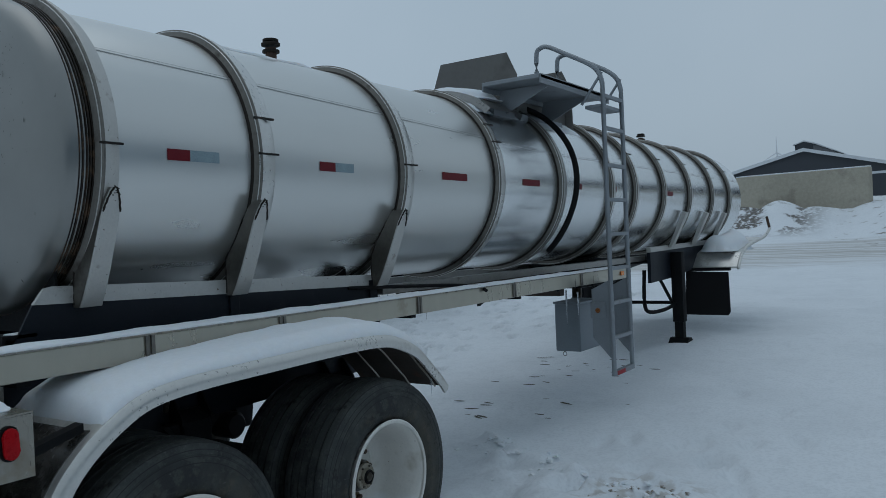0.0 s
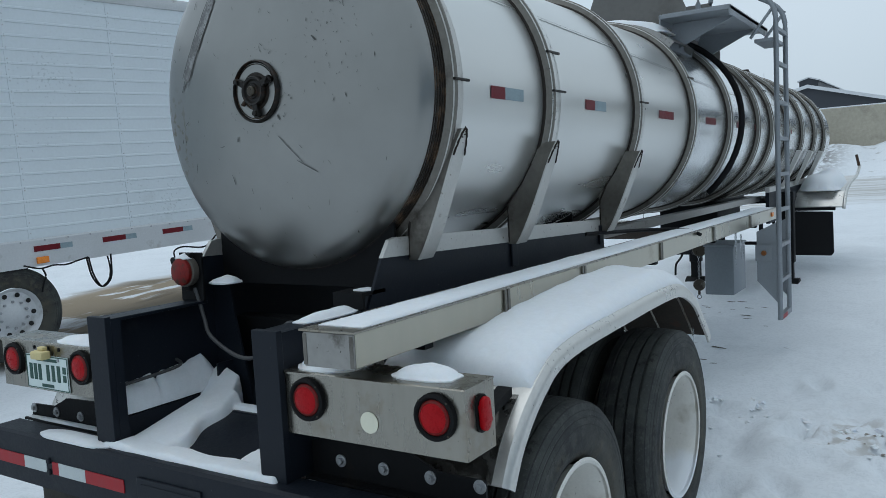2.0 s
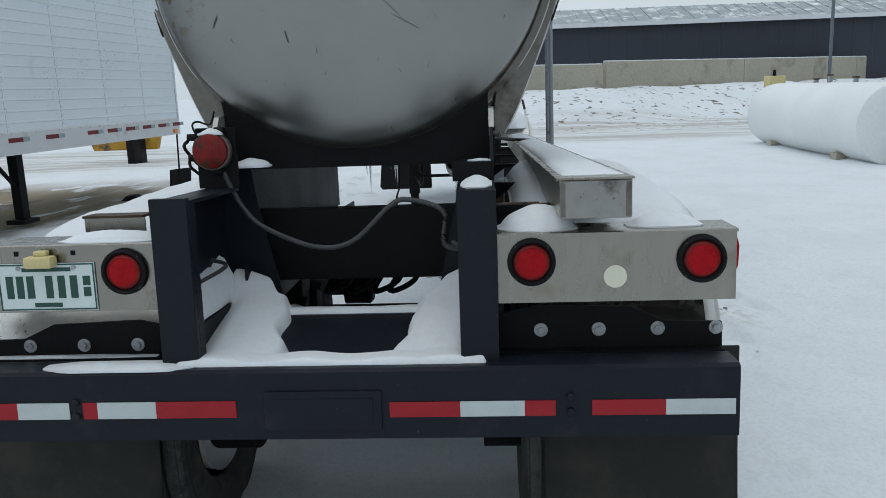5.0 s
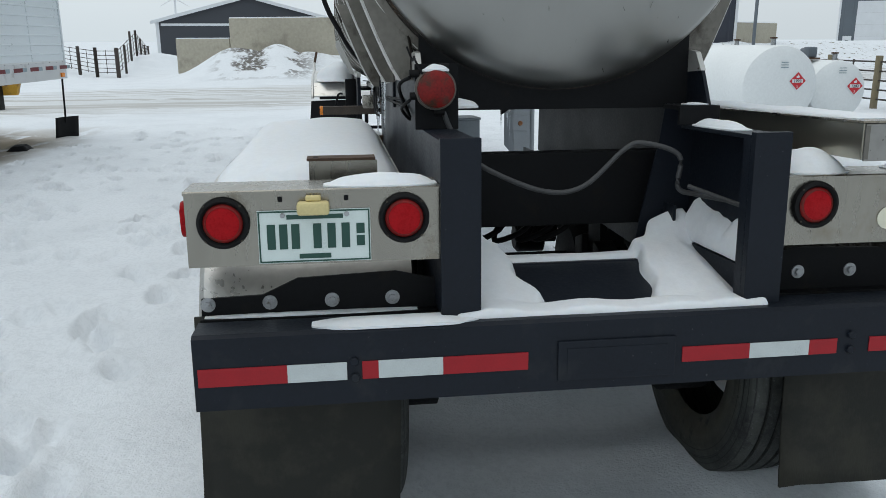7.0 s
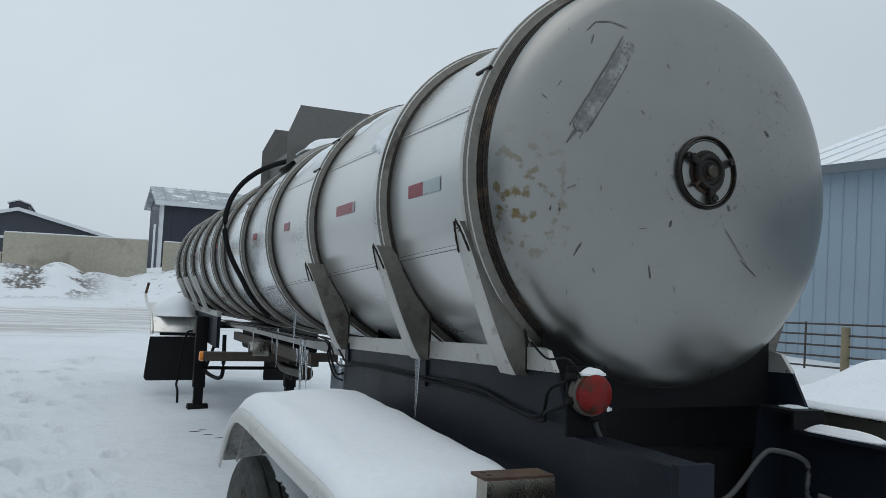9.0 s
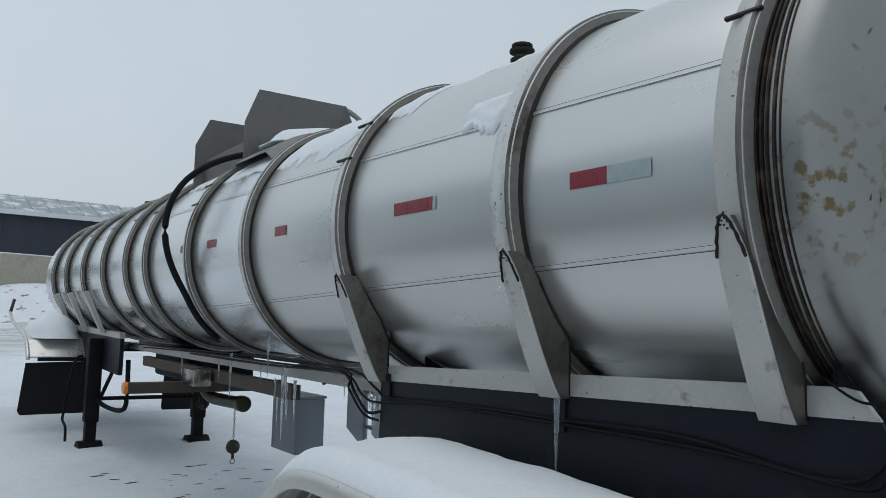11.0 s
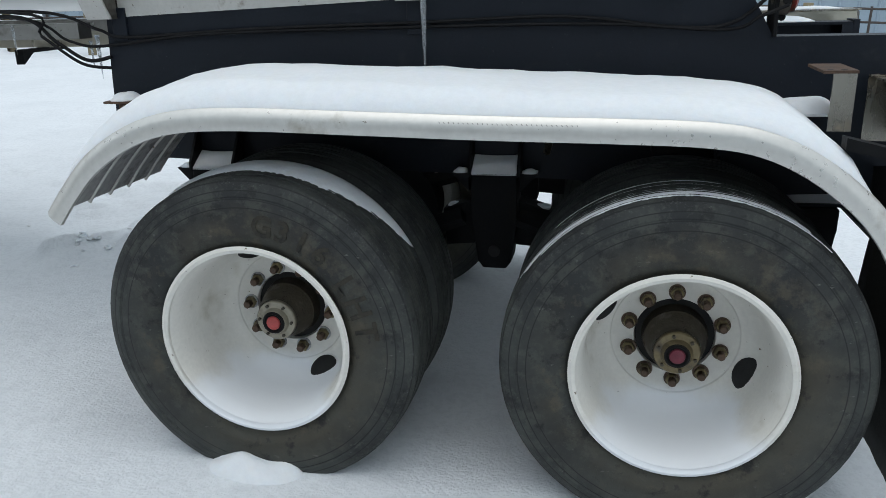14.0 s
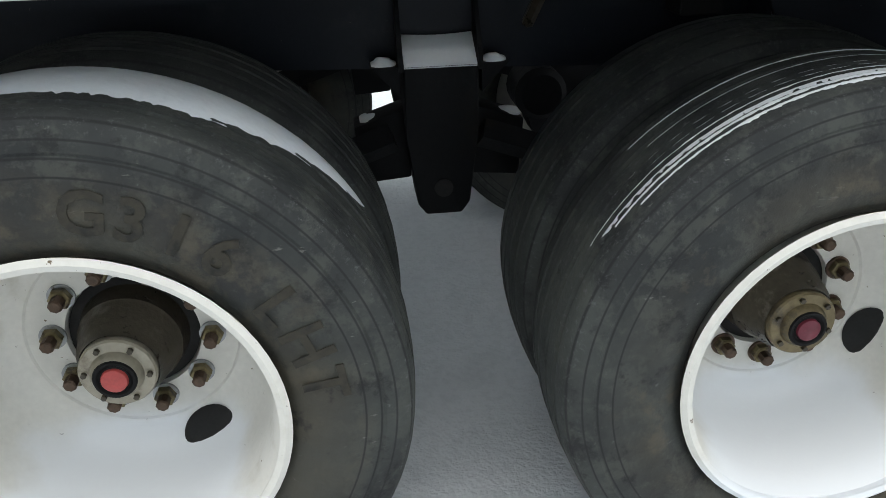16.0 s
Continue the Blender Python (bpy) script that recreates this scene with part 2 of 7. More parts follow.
M["barn"] = mat("dark_barn_siding", (0.045, 0.05, 0.06), 0.6, 0.0, 0.15, 0.6, 12, 0.1, stretch=(6, 6, 0.2))
M["navy"] = mat("navy_metal_siding", (0.025, 0.03, 0.045), 0.5, 0.0, 0.15, 0.6, 12, 0.1, stretch=(6, 6, 0.2))
M["roofgray"] = mat("grey_metal_roof", (0.30, 0.33, 0.35), 0.5, 0.2, 0.15, 0.8, 14, 0.15, dirt=(0.75, 0.78, 0.8), dirt_at=0.56, dirt_scale=1.2)
M["blue"] = mat("pale_blue_metal_siding", (0.25, 0.32, 0.38), 0.5, 0.05, 0.08, 0.7, 20, 0.08, island=0.03)
M["slate"] = mat("slate_grey_siding", (0.11, 0.13, 0.15), 0.55, 0.0, 0.1, 0.7, 14, 0.1)
M["trimwhite"] = mat("white_trim", (0.68, 0.70, 0.72), 0.5, 0.0, 0.06, 2, 30, 0.05)
M["vanwhite"] = mat("white_trailer_skin", (0.66, 0.71, 0.74), 0.35, 0.1, 0.05, 0.7, 30, 0.04, dirt=(0.50, 0.53, 0.54), dirt_at=0.66, dirt_scale=0.8)
M["vanrail"] = mat("aluminium_side_rail", (0.55, 0.56, 0.57), 0.45, 0.35, 0.1, 2, 50, 0.08, dirt=(0.3, 0.29, 0.27), dirt_at=0.64, dirt_scale=3)
M["tankwhite"] = mat("white_fuel_tank_paint", (0.74, 0.76, 0.76), 0.45, 0.0, 0.06, 0.9, 20, 0.05)
M["wood"] = mat("weathered_wood_post", (0.19, 0.16, 0.10), 0.85, 0.0, 0.3, 4, 30, 0.4, stretch=(6, 6, 0.5))
M["pipe"] = mat("rusty_fence_pipe", (0.055, 0.045, 0.04), 0.7, 0.2, 0.3, 4, 30, 0.2)
M["yellow"] = mat("yellow_machine_paint", (0.50, 0.27, 0.02), 0.5, 0.0, 0.25, 4, 40, 0.2, dirt=(0.08, 0.06, 0.04), dirt_at=0.55, dirt_scale=3)
M["plastic"] = mat("black_plastic", (0.006, 0.006, 0.0065), 0.65, 0.0, 0.2, 8, 50, 0.15, spec=0.18)
M["placard"] = mat("red_placard", (0.55, 0.02, 0.03), 0.4, 0.0, 0.05, 8, 50, 0.0)
# flat black that paints the darkness inside holes; nothing is cut
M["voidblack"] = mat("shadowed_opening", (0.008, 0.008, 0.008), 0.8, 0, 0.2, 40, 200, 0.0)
M["crumb"] = mat("snowy_dirt_crumb", (0.24, 0.205, 0.165), 0.9, 0.0, 0.4, 12, 60, 0.4, dirt=(0.6, 0.62, 0.63), dirt_at=0.52, dirt_scale=40)
M["stone"] = mat("dark_gravel", (0.10, 0.09, 0.075), 0.9, 0.0, 0.4, 3, 30, 0.4)


def snow_material(name, base, ground=False):
    m = bpy.data.materials.new(name)
    m.use_nodes = True
    n, l = m.node_tree.nodes, m.node_tree.links
    b = n["Principled BSDF"]
    tc = n.new("ShaderNodeTexCoord")
    a, c = n.new("ShaderNodeTexNoise"), n.new("ShaderNodeTexNoise")
    a.inputs["Scale"].default_value, a.inputs["Detail"].default_value = (3.0 if ground else 7.0), 8
    c.inputs["Scale"].default_value, c.inputs["Detail"].default_value = 90, 3
    for q in (a, c):
        l.new(tc.outputs["Object"], q.inputs["Vector"])
    mx = n.new("ShaderNodeMath")
    mx.operation = "MULTIPLY_ADD"
    mx.inputs[1].default_value = 0.25
    l.new(c.outputs["Fac"], mx.inputs[0])
    l.new(a.outputs["Fac"], mx.inputs[2])
    bp = n.new("ShaderNodeBump")
    bp.inputs["Strength"].default_value = 0.55 if ground else 0.3
    bp.inputs["Distance"].default_value = 0.045 if ground else 0.012
    l.new(mx.outputs[0], bp.inputs["Height"])
    l.new(bp.outputs[0], b.inputs["Normal"])
    b.inputs["Roughness"].default_value = 0.75
    b.inputs["Specular IOR Level"].default_value = 0.25
    b.inputs["Base Color"].default_value = (*base, 1)
    if not ground:
        g1, g2 = n.new("ShaderNodeTexNoise"), n.new("ShaderNodeMapRange")
        g1.inputs["Scale"].default_value, g1.inputs["Detail"].default_value = 35, 9
        g1.inputs["Roughness"].default_value = 0.75
        l.new(tc.outputs["Object"], g1.inputs["Vector"])
        g2.inputs["From Min"].default_value, g2.inputs["From Max"].default_value = 0.35, 0.65
        g2.inputs["To Min"].default_value, g2.inputs["To Max"].default_value = 0.955, 1.015
        l.new(g1.outputs["Fac"], g2.inputs["Value"])
        gs = n.new("ShaderNodeVectorMath")
        gs.operation = "SCALE"
        gs.inputs[0].default_value = base
        l.new(g2.outputs[0], gs.inputs["Scale"])
        l.new(gs.outputs[0], b.inputs["Base Color"])
        b.inputs["Subsurface Weight"].default_value = 0.25
        b.inputs["Subsurface Radius"].default_value = (0.02, 0.025, 0.03)
        b.inputs["Subsurface Scale"].default_value = 0.5
        return m
    # wheel-packed road, bare dirt by the parked trailer, gravelly heap
    sep = n.new("ShaderNodeSeparateXYZ")
    l.new(tc.outputs["Object"], sep.inputs[0])

    def math(op, x, y=None, z=None):
        q = n.new("ShaderNodeMath")
        q.operation = op
        for i, v in enumerate((x, y, z)):
            if v is None:
                continue
            if isinstance(v, (int, float)):
                q.inputs[i].default_value = v
            else:
                l.new(v, q.inputs[i])
        return q.outputs[0]

    def band(v, lo, hi, soft):
        return math("MULTIPLY", step(v, lo - soft, lo + soft), step(v, hi + soft, hi - soft))

    def step(v, e0, e1):
        r = n.new("ShaderNodeMapRange")
        r.interpolation_type = "SMOOTHSTEP"
        r.inputs["From Min"].default_value, r.inputs["From Max"].default_value = e0, e1
        l.new(v, r.inputs["Value"])
        return r.outputs[0]

    def noise_of(scale, detail, stretch):
        mp, q = n.new("ShaderNodeMapping"), n.new("ShaderNodeTexNoise")
        mp.inputs["Scale"].default_value = stretch
        l.new(tc.outputs["Object"], mp.inputs[0])
        q.inputs["Scale"].default_value, q.inputs["Detail"].default_value = scale, detail
        l.new(mp.outputs[0], q.inputs["Vector"])
        return q.outputs["Fac"]

    def mixed(fac, under, colour):
        q = n.new("ShaderNodeMix")
        q.data_type = "RGBA"
        l.new(fac, q.inputs[0])
        if isinstance(under, tuple):
            q.inputs[6].default_value = (*under, 1)
        else:
            l.new(under, q.inputs[6])
        q.inputs[7].default_value = (*colour, 1)
        return q.outputs[2]

    x, y = sep.outputs[0], sep.outputs[1]
    wob = noise_of(0.35, 4, (1, 1, 1))
    road_x = math("ADD", x, math("MULTIPLY", y, 0.38))
    road = band(math("ADD", road_x, math("MULTIPLY", wob, 4)), 22.0, 32.0, 1.6)
    tracks = step(noise_of(1.5, 9, (1.2, 0.05, 1)), 0.42, 0.60)
    slush = math("MULTIPLY", road, tracks)
    tone = mixed(math("MULTIPLY", step(noise_of(0.9, 7, (1, 1, 1)), 0.42, 0.66), 0.35), base, (0.62, 0.65, 0.68))
    tone = mixed(math("MULTIPLY", step(noise_of(9.0, 6, (1, 1, 1)), 0.50, 0.70), 0.30), tone, (0.60, 0.63, 0.66))
    tone = mixed(math("MULTIPLY", step(noise_of(38.0, 9, (1, 1, 1)), 0.46, 0.62), 0.22), tone, (0.52, 0.55, 0.58))
    col = mixed(math("MULTIPLY", slush, 0.58), tone, (0.30, 0.275, 0.24))
    col = mixed(math("MULTIPLY", road, 0.22), col, (0.42, 0.40, 0.36))
    dist_y = math("ADD", math("ADD", y, math("MULTIPLY", x, 0.07)), math("MULTIPLY", wob, 2.2))
    dirt = math("MULTIPLY", band(dist_y, 7.5, 11.6, 0.5), band(x, 1.5, 13.5, 1.6))
    fray = step(noise_of(1.3, 8, (0.6, 1.4, 1)), 0.36, 0.44)
    col = mixed(math("MULTIPLY", dirt, fray), col, (0.27, 0.215, 0.145))
    wet = step(noise_of(0.5, 4, (0.6, 1.6, 1)), 0.52, 0.58)
    col = mixed(math("MULTIPLY", math("MULTIPLY", dirt, wet), 0.75), col, (0.14, 0.115, 0.08))
    heap = math("MULTIPLY", band(x, 32.6, 37.0, 0.8), band(y, 1.8, 5.6, 0.9))
    grit = math("MULTIPLY", step(noise_of(0.8, 9, (1, 1, 1)), 0.45, 0.52), step(noise_of(6.0, 9, (1, 1, 1)), 0.34, 0.54))
    col = mixed(math("MULTIPLY", heap, grit), col, (0.13, 0.12, 0.11))
    scuffed = math("MULTIPLY", band(x, 3.2, 3.75, 0.15), band(y, -2.3, -1.6, 0.15))
    col = mixed(math("MULTIPLY", math("MULTIPLY", scuffed, step(noise_of(9.0, 9, (1, 1, 1)), 0.46, 0.60)), 0.6), col, (0.36, 0.325, 0.28))
    bank = math("MULTIPLY", band(x, 27.0, 60.0, 2.0), band(y, -60.0, 0.0, 2.0))
    twig = step(noise_of(2.6, 9, (1, 1, 1)), 0.60, 0.66)
    col = mixed(math("MULTIPLY", bank, twig), col, (0.16, 0.14, 0.11))
    l.new(col, b.inputs["Base Color"])
    return m


M["snow"] = snow_material("fresh_snow", (0.76, 0.785, 0.81))
M["ground"] = snow_material("packed_snow_ground", (0.74, 0.77, 0.80), True)
M["ice"] = bpy.data.materials.new("clear_icicle")
M["ice"].use_nodes = True
ice_b = M["ice"].node_tree.nodes["Principled BSDF"]
ice_b.inputs["Base Color"].default_value = (0.80, 0.84, 0.87, 1)
ice_b.inputs["Roughness"].default_value = 0.2
ice_b.inputs["Transmission Weight"].default_value = 0.85
ice_b.inputs["IOR"].default_value = 1.31


def head_material():
    """Dull stainless tank head with a yellowed stain and scattered dark specks."""
    m = mat("dull_stainless_head", (0.275, 0.275, 0.264), 0.31, 0.90, 0.07, 1.4, 7, 0.0, rough_var=0.05, fleck=((0.10, 0.09, 0.08), 40, 0.74))
    n, l = m.node_tree.nodes, m.node_tree.links
    b = n["Principled BSDF"]
    under = b.inputs["Base Color"].links[0].from_socket
    tc = n.new("ShaderNodeTexCoord")
    gap = n.new("ShaderNodeVectorMath")
    gap.operation = "DISTANCE"
    gap.inputs[1].default_value = (0.62, 0.645, 2.03)
    l.new(tc.outputs["Object"], gap.inputs[0])
    near, spot = n.new("ShaderNodeMapRange"), n.new("ShaderNodeTexNoise")
    near.inputs["From Min"].default_value, near.inputs["From Max"].default_value = 0.27, 0.03
    l.new(gap.outputs["Value"], near.inputs["Value"])
    spot.inputs["Scale"].default_value, spot.inputs["Detail"].default_value = 24, 10
    l.new(tc.outputs["Object"], spot.inputs["Vector"])
    hit = n.new("ShaderNodeMapRange")
    hit.inputs["From Min"].default_value, hit.inputs["From Max"].default_value = 0.53, 0.61
    l.new(spot.outputs["Fac"], hit.inputs["Value"])
    both = n.new("ShaderNodeMath")
    both.operation = "MULTIPLY"
    l.new(near.outputs[0], both.inputs[0])
    l.new(hit.outputs[0], both.inputs[1])
    one = n.new("ShaderNodeMix")
    one.data_type = "RGBA"
    l.new(both.outputs[0], one.inputs[0])
    l.new(under, one.inputs[6])
    one.inputs[7].default_value = (0.15, 0.105, 0.045, 1)
    fleck = n.new("ShaderNodeTexNoise")
    fleck.inputs["Scale"].default_value, fleck.inputs["Detail"].default_value = 22, 3
    mp = n.new("ShaderNodeMapping")
    mp.inputs["Scale"].default_value = (1, 1.6, 0.55)
    l.new(tc.outputs["Object"], mp.inputs[0])
    l.new(mp.outputs[0], fleck.inputs["Vector"])
    fl = n.new("ShaderNodeMapRange")
    fl.inputs["From Min"].default_value, fl.inputs["From Max"].default_value = 0.735, 0.77
    l.new(fleck.outputs["Fac"], fl.inputs["Value"])
    two = n.new("ShaderNodeMix")
    two.data_type = "RGBA"
    l.new(fl.outputs[0], two.inputs[0])
    l.new(one.outputs[2], two.inputs[6])
    two.inputs[7].default_value = (0.05, 0.045, 0.04, 1)
    l.new(two.outputs[2], b.inputs["Base Color"])
    return m


M["head"] = head_material()


def rim_material():
    """White wheel paint with grime, and powder snow that lies low in the dish."""
    m = mat("white_wheel_paint", (0.69, 0.67, 0.62), 0.42, 0.0, 0.08, 6, 80, 0.08, dirt=(0.50, 0.47, 0.40), dirt_at=0.64, dirt_scale=5, fleck=((0.14, 0.10, 0.06), 55, 0.69))
    n, l = m.node_tree.nodes, m.node_tree.links
    b = n["Principled BSDF"]
    under = b.inputs["Base Color"].links[0].from_socket
    tc, sep, nz = n.new("ShaderNodeTexCoord"), n.new("ShaderNodeSeparateXYZ"), n.new("ShaderNodeTexNoise")
    l.new(tc.outputs["Object"], sep.inputs[0])
    l.new(tc.outputs["Object"], nz.inputs["Vector"])
    nz.inputs["Scale"].default_value, nz.inputs["Detail"].default_value = 9, 7
    low = n.new("ShaderNodeMath")
    low.operation = "MULTIPLY_ADD"
    low.inputs[1].default_value = 0.09
    l.new(nz.outputs["Fac"], low.inputs[0])
    l.new(sep.outputs[2], low.inputs[2])
    r = n.new("ShaderNodeMapRange")
    r.interpolation_type = "SMOOTHSTEP"
    r.inputs["From Min"].default_value, r.inputs["From Max"].default_value = -0.10, -0.17
    l.new(low.outputs[0], r.inputs["Value"])
    mx = n.new("ShaderNodeMix")
    mx.data_type = "RGBA"
    l.new(r.outputs[0], mx.inputs[0])
    l.new(under, mx.inputs[6])
    mx.inputs[7].default_value = (0.80, 0.82, 0.845, 1)
    l.new(mx.outputs[2], b.inputs["Base Color"])
    return m


M["rim"] = rim_material()


def tyre_material():
    """Black rubber: brown road dirt low on the sidewall, grey bloom, pale scuffs on shoulder and tread."""
    m = bpy.data.materials.new("tyre_rubber")
    m.use_nodes = True
    n, l = m.node_tree.nodes, m.node_tree.links
    b = n["Principled BSDF"]
    tc, sep = n.new("ShaderNodeTexCoord"), n.new("ShaderNodeSeparateXYZ")
    l.new(tc.outputs["Object"], sep.inputs[0])
    flat, size = n.new("ShaderNodeCombineXYZ"), n.new("ShaderNodeVectorMath")
    size.operation = "LENGTH"
    l.new(sep.outputs[0], flat.inputs[0])
    l.new(sep.outputs[2], flat.inputs[2])
    l.new(flat.outputs[0], size.inputs[0])

    def grain(scale, detail, rough=0.6, stretch=None):
        q = n.new("ShaderNodeTexNoise")
        q.inputs["Scale"].default_value, q.inputs["Detail"].default_value, q.inputs["Roughness"].default_value = scale, detail, rough
        if stretch:
            mp = n.new("ShaderNodeMapping")
            mp.inputs["Scale"].default_value = stretch
            l.new(tc.outputs["Object"], mp.inputs[0])
            l.new(mp.outputs[0], q.inputs["Vector"])
        else:
            l.new(tc.outputs["Object"], q.inputs["Vector"])
        return q.outputs["Fac"]

    def ramp(v, a, c, lo=0.0, hi=1.0):
        r = n.new("ShaderNodeMapRange")
        r.inputs["From Min"].default_value, r.inputs["From Max"].default_value = a, c
        r.inputs["To Min"].default_value, r.inputs["To Max"].default_value = lo, hi
        l.new(v, r.inputs["Value"])
        return r.outputs[0]

    def times(x, y):
        q = n.new("ShaderNodeMath")
        q.operation = "MULTIPLY"
        l.new(x, q.inputs[0])
        l.new(y, q.inputs[1])
        return q.outputs[0]

    def over(fac, under, colour):
        q = n.new("ShaderNodeMix")
        q.data_type = "RGBA"
        l.new(fac, q.inputs[0])
        if isinstance(under, tuple):
            q.inputs[6].default_value = (*under, 1)
        else:
            l.new(under, q.inputs[6])
        q.inputs[7].default_value = (*colour, 1)
        return q.outputs[2]

    col = over(ramp(grain(3.5, 6), 0.38, 0.62), (0.020, 0.022, 0.0225), (0.048, 0.053, 0.049))
    col = over(ramp(grain(15, 9, 0.72), 0.50, 0.58, 0.0, 0.6), col, (0.060, 0.064, 0.056))
    col = over(ramp(grain(60, 6, 0.7, (0.25, 1, 1)), 0.66, 0.70, 0.0, 0.7), col, (0.15, 0.15, 0.14))
    low = ramp(size.outputs["Value"], 0.45, 0.36)
    col = over(times(low, ramp(grain(2.6, 7), 0.40, 0.64, 0.0, 0.7)), col, (0.060, 0.052, 0.036))
    col = over(times(low, ramp(grain(11, 9, 0.7), 0.53, 0.62, 0.0, 0.5)), col, (0.092, 0.078, 0.054))
    col = over(ramp(grain(13, 8, 0.7), 0.44, 0.34, 0.0, 0.85), col, (0.011, 0.0115, 0.012))
    col = over(ramp(grain(46, 7, 0.75, (1, 0.25, 1)), 0.64, 0.72, 0.0, 0.5), col, (0.14, 0.14, 0.135))
    rings = n.new("ShaderNodeMath")
    rings.operation = "PINGPONG"
    rings.inputs[1].default_value = 0.0125
    l.new(size.outputs["Value"], rings.inputs[0])
    side = ramp(size.outputs["Value"], 0.412, 0.420)
    col = over(times(side, ramp(rings.outputs[0], 0.0024, 0.0008, 0.0, 0.8)), col, (0.010, 0.010, 0.011))
    high = ramp(size.outputs["Value"], 0.474, 0.494)
    col = over(times(high, ramp(grain(95, 8, 0.8), 0.55, 0.64, 0.0, 0.3)), col, (0.16, 0.165, 0.17))
    l.new(col, b.inputs["Base Color"])
    b.inputs["Roughness"].default_value = 0.7
    b.inputs["Specular IOR Level"].default_value = 0.35
    bp = n.new("ShaderNodeBump")
    bp.inputs["Strength"].default_value, bp.inputs["Distance"].default_value = 0.5, 0.006
    l.new(grain(34, 8, 0.7), bp.inputs["Height"])
    l.new(bp.outputs[0], b.inputs["Normal"])
    return m


M["rubber"] = tyre_material()

# ---------------------------------------------------------------- mesh helpers
def link(name, bm, material, parent=None, label="", smooth=None, matrix=None):
    me = bpy.data.meshes.new(name)
    bmesh.ops.recalc_face_normals(bm, faces=bm.faces[:])
    if smooth is not None:
        for f in bm.faces:
            f.smooth = True
        lim = math.cos(radians(smooth))
        for e in bm.edges:
            if len(e.link_faces) == 2 and e.link_faces[0].normal.dot(e.link_faces[1].normal) < lim:
                e.smooth = False
    bm.to_mesh(me)
    bm.free()
    me.materials.append(M[material])
    ob = new(name, me)
    if parent is not None:
        ob.parent = parent
    if matrix is not None:
        ob.matrix_basis = matrix
    if label:
        tagged(ob, label)
    return ob


def part(name, bm, material, parent, label="", smooth=None):
    return link(name, bm, material, parent, label, smooth)


def thing(name, label, category, m=None, group="", kind=""):
    ob = new(name)
    ob.empty_display_size = 0.1
    if m is not None:
        ob.matrix_basis = m
    return tagged(ob, label, category, group, kind)


def box(x0, x1, y0, y1, z0, z1, bevel=0.0, bm=None):
    own = bm is None
    bm = bm or bmesh.new()
    vs = [bm.verts.new((x, y, z)) for x in (x0, x1) for y in (y0, y1) for z in (z0, z1)]
    fs = [bm.faces.new([vs[i] for i in q]) for q in ((0, 1, 3, 2), (4, 6, 7, 5), (0, 4, 5, 1), (2, 3, 7, 6), (0, 2, 6, 4), (1, 5, 7, 3))]
    if bevel:
        es = {e for f in fs for e in f.edges}
        bmesh.ops.bevel(bm, geom=list(es), offset=bevel, segments=2, affect="EDGES", profile=0.5)
    return bm


def prism(pts, axis, d0, d1, bevel=0.0, bm=None):
    """A polygon given in the two axes left over (in x, y, z order), drawn out along axis from d0 to d1."""
    bm = bm or bmesh.new()

    def at(p, d):
        q = list(p)
        q.insert(axis, d)
        return q
    a = [bm.verts.new(at(p, d0)) for p in pts]
    b = [bm.verts.new(at(p, d1)) for p in pts]
    n = len(pts)
    fs = [bm.faces.new(a), bm.faces.new(b[::-1])] + [bm.faces.new((a[i], b[i], b[(i + 1) % n], a[(i + 1) % n])) for i in range(n)]
    if bevel:
        es = {e for f in fs for e in f.edges}
        bmesh.ops.bevel(bm, geom=list(es), offset=bevel, segments=2, affect="EDGES", profile=0.5)
    return bm


def lathe(profile, axis, centre=(0, 0, 0), n=48, a0=0.0, a1=360.0, closed=False, bm=None):
    """(along, radius) points turned about an axis ('x', 'y' or 'z') through centre. closed: the profile is a loop."""
    bm = bm or bmesh.new()
    k = "xyz".index(axis)
    i, j = [q for q in range(3) if q != k]
    full = abs(a1 - a0) > 359.9
    steps = n if full else n + 1
    rings = []
    for s in range(steps):
        t = radians(a0 + (a1 - a0) * s / n)
        ring = []
        for d, r in profile:
            p = list(centre)
            p[k] += d
            p[i] += r * math.cos(t)
            p[j] += r * math.sin(t)
            ring.append(bm.verts.new(p))
        rings.append(ring)
    m = len(profile)
    for s in range(n):
        a, b = rings[s], rings[(s + 1) % steps]
        for q in range(m if closed else m - 1):
            w = (q + 1) % m
            bm.faces.new((a[q], a[w], b[w], b[q]))
    if not full and closed:
        bm.faces.new(rings[0])
        bm.faces.new(rings[-1][::-1])
    bmesh.ops.remove_doubles(bm, verts=bm.verts[:], dist=1e-5)
    return bm


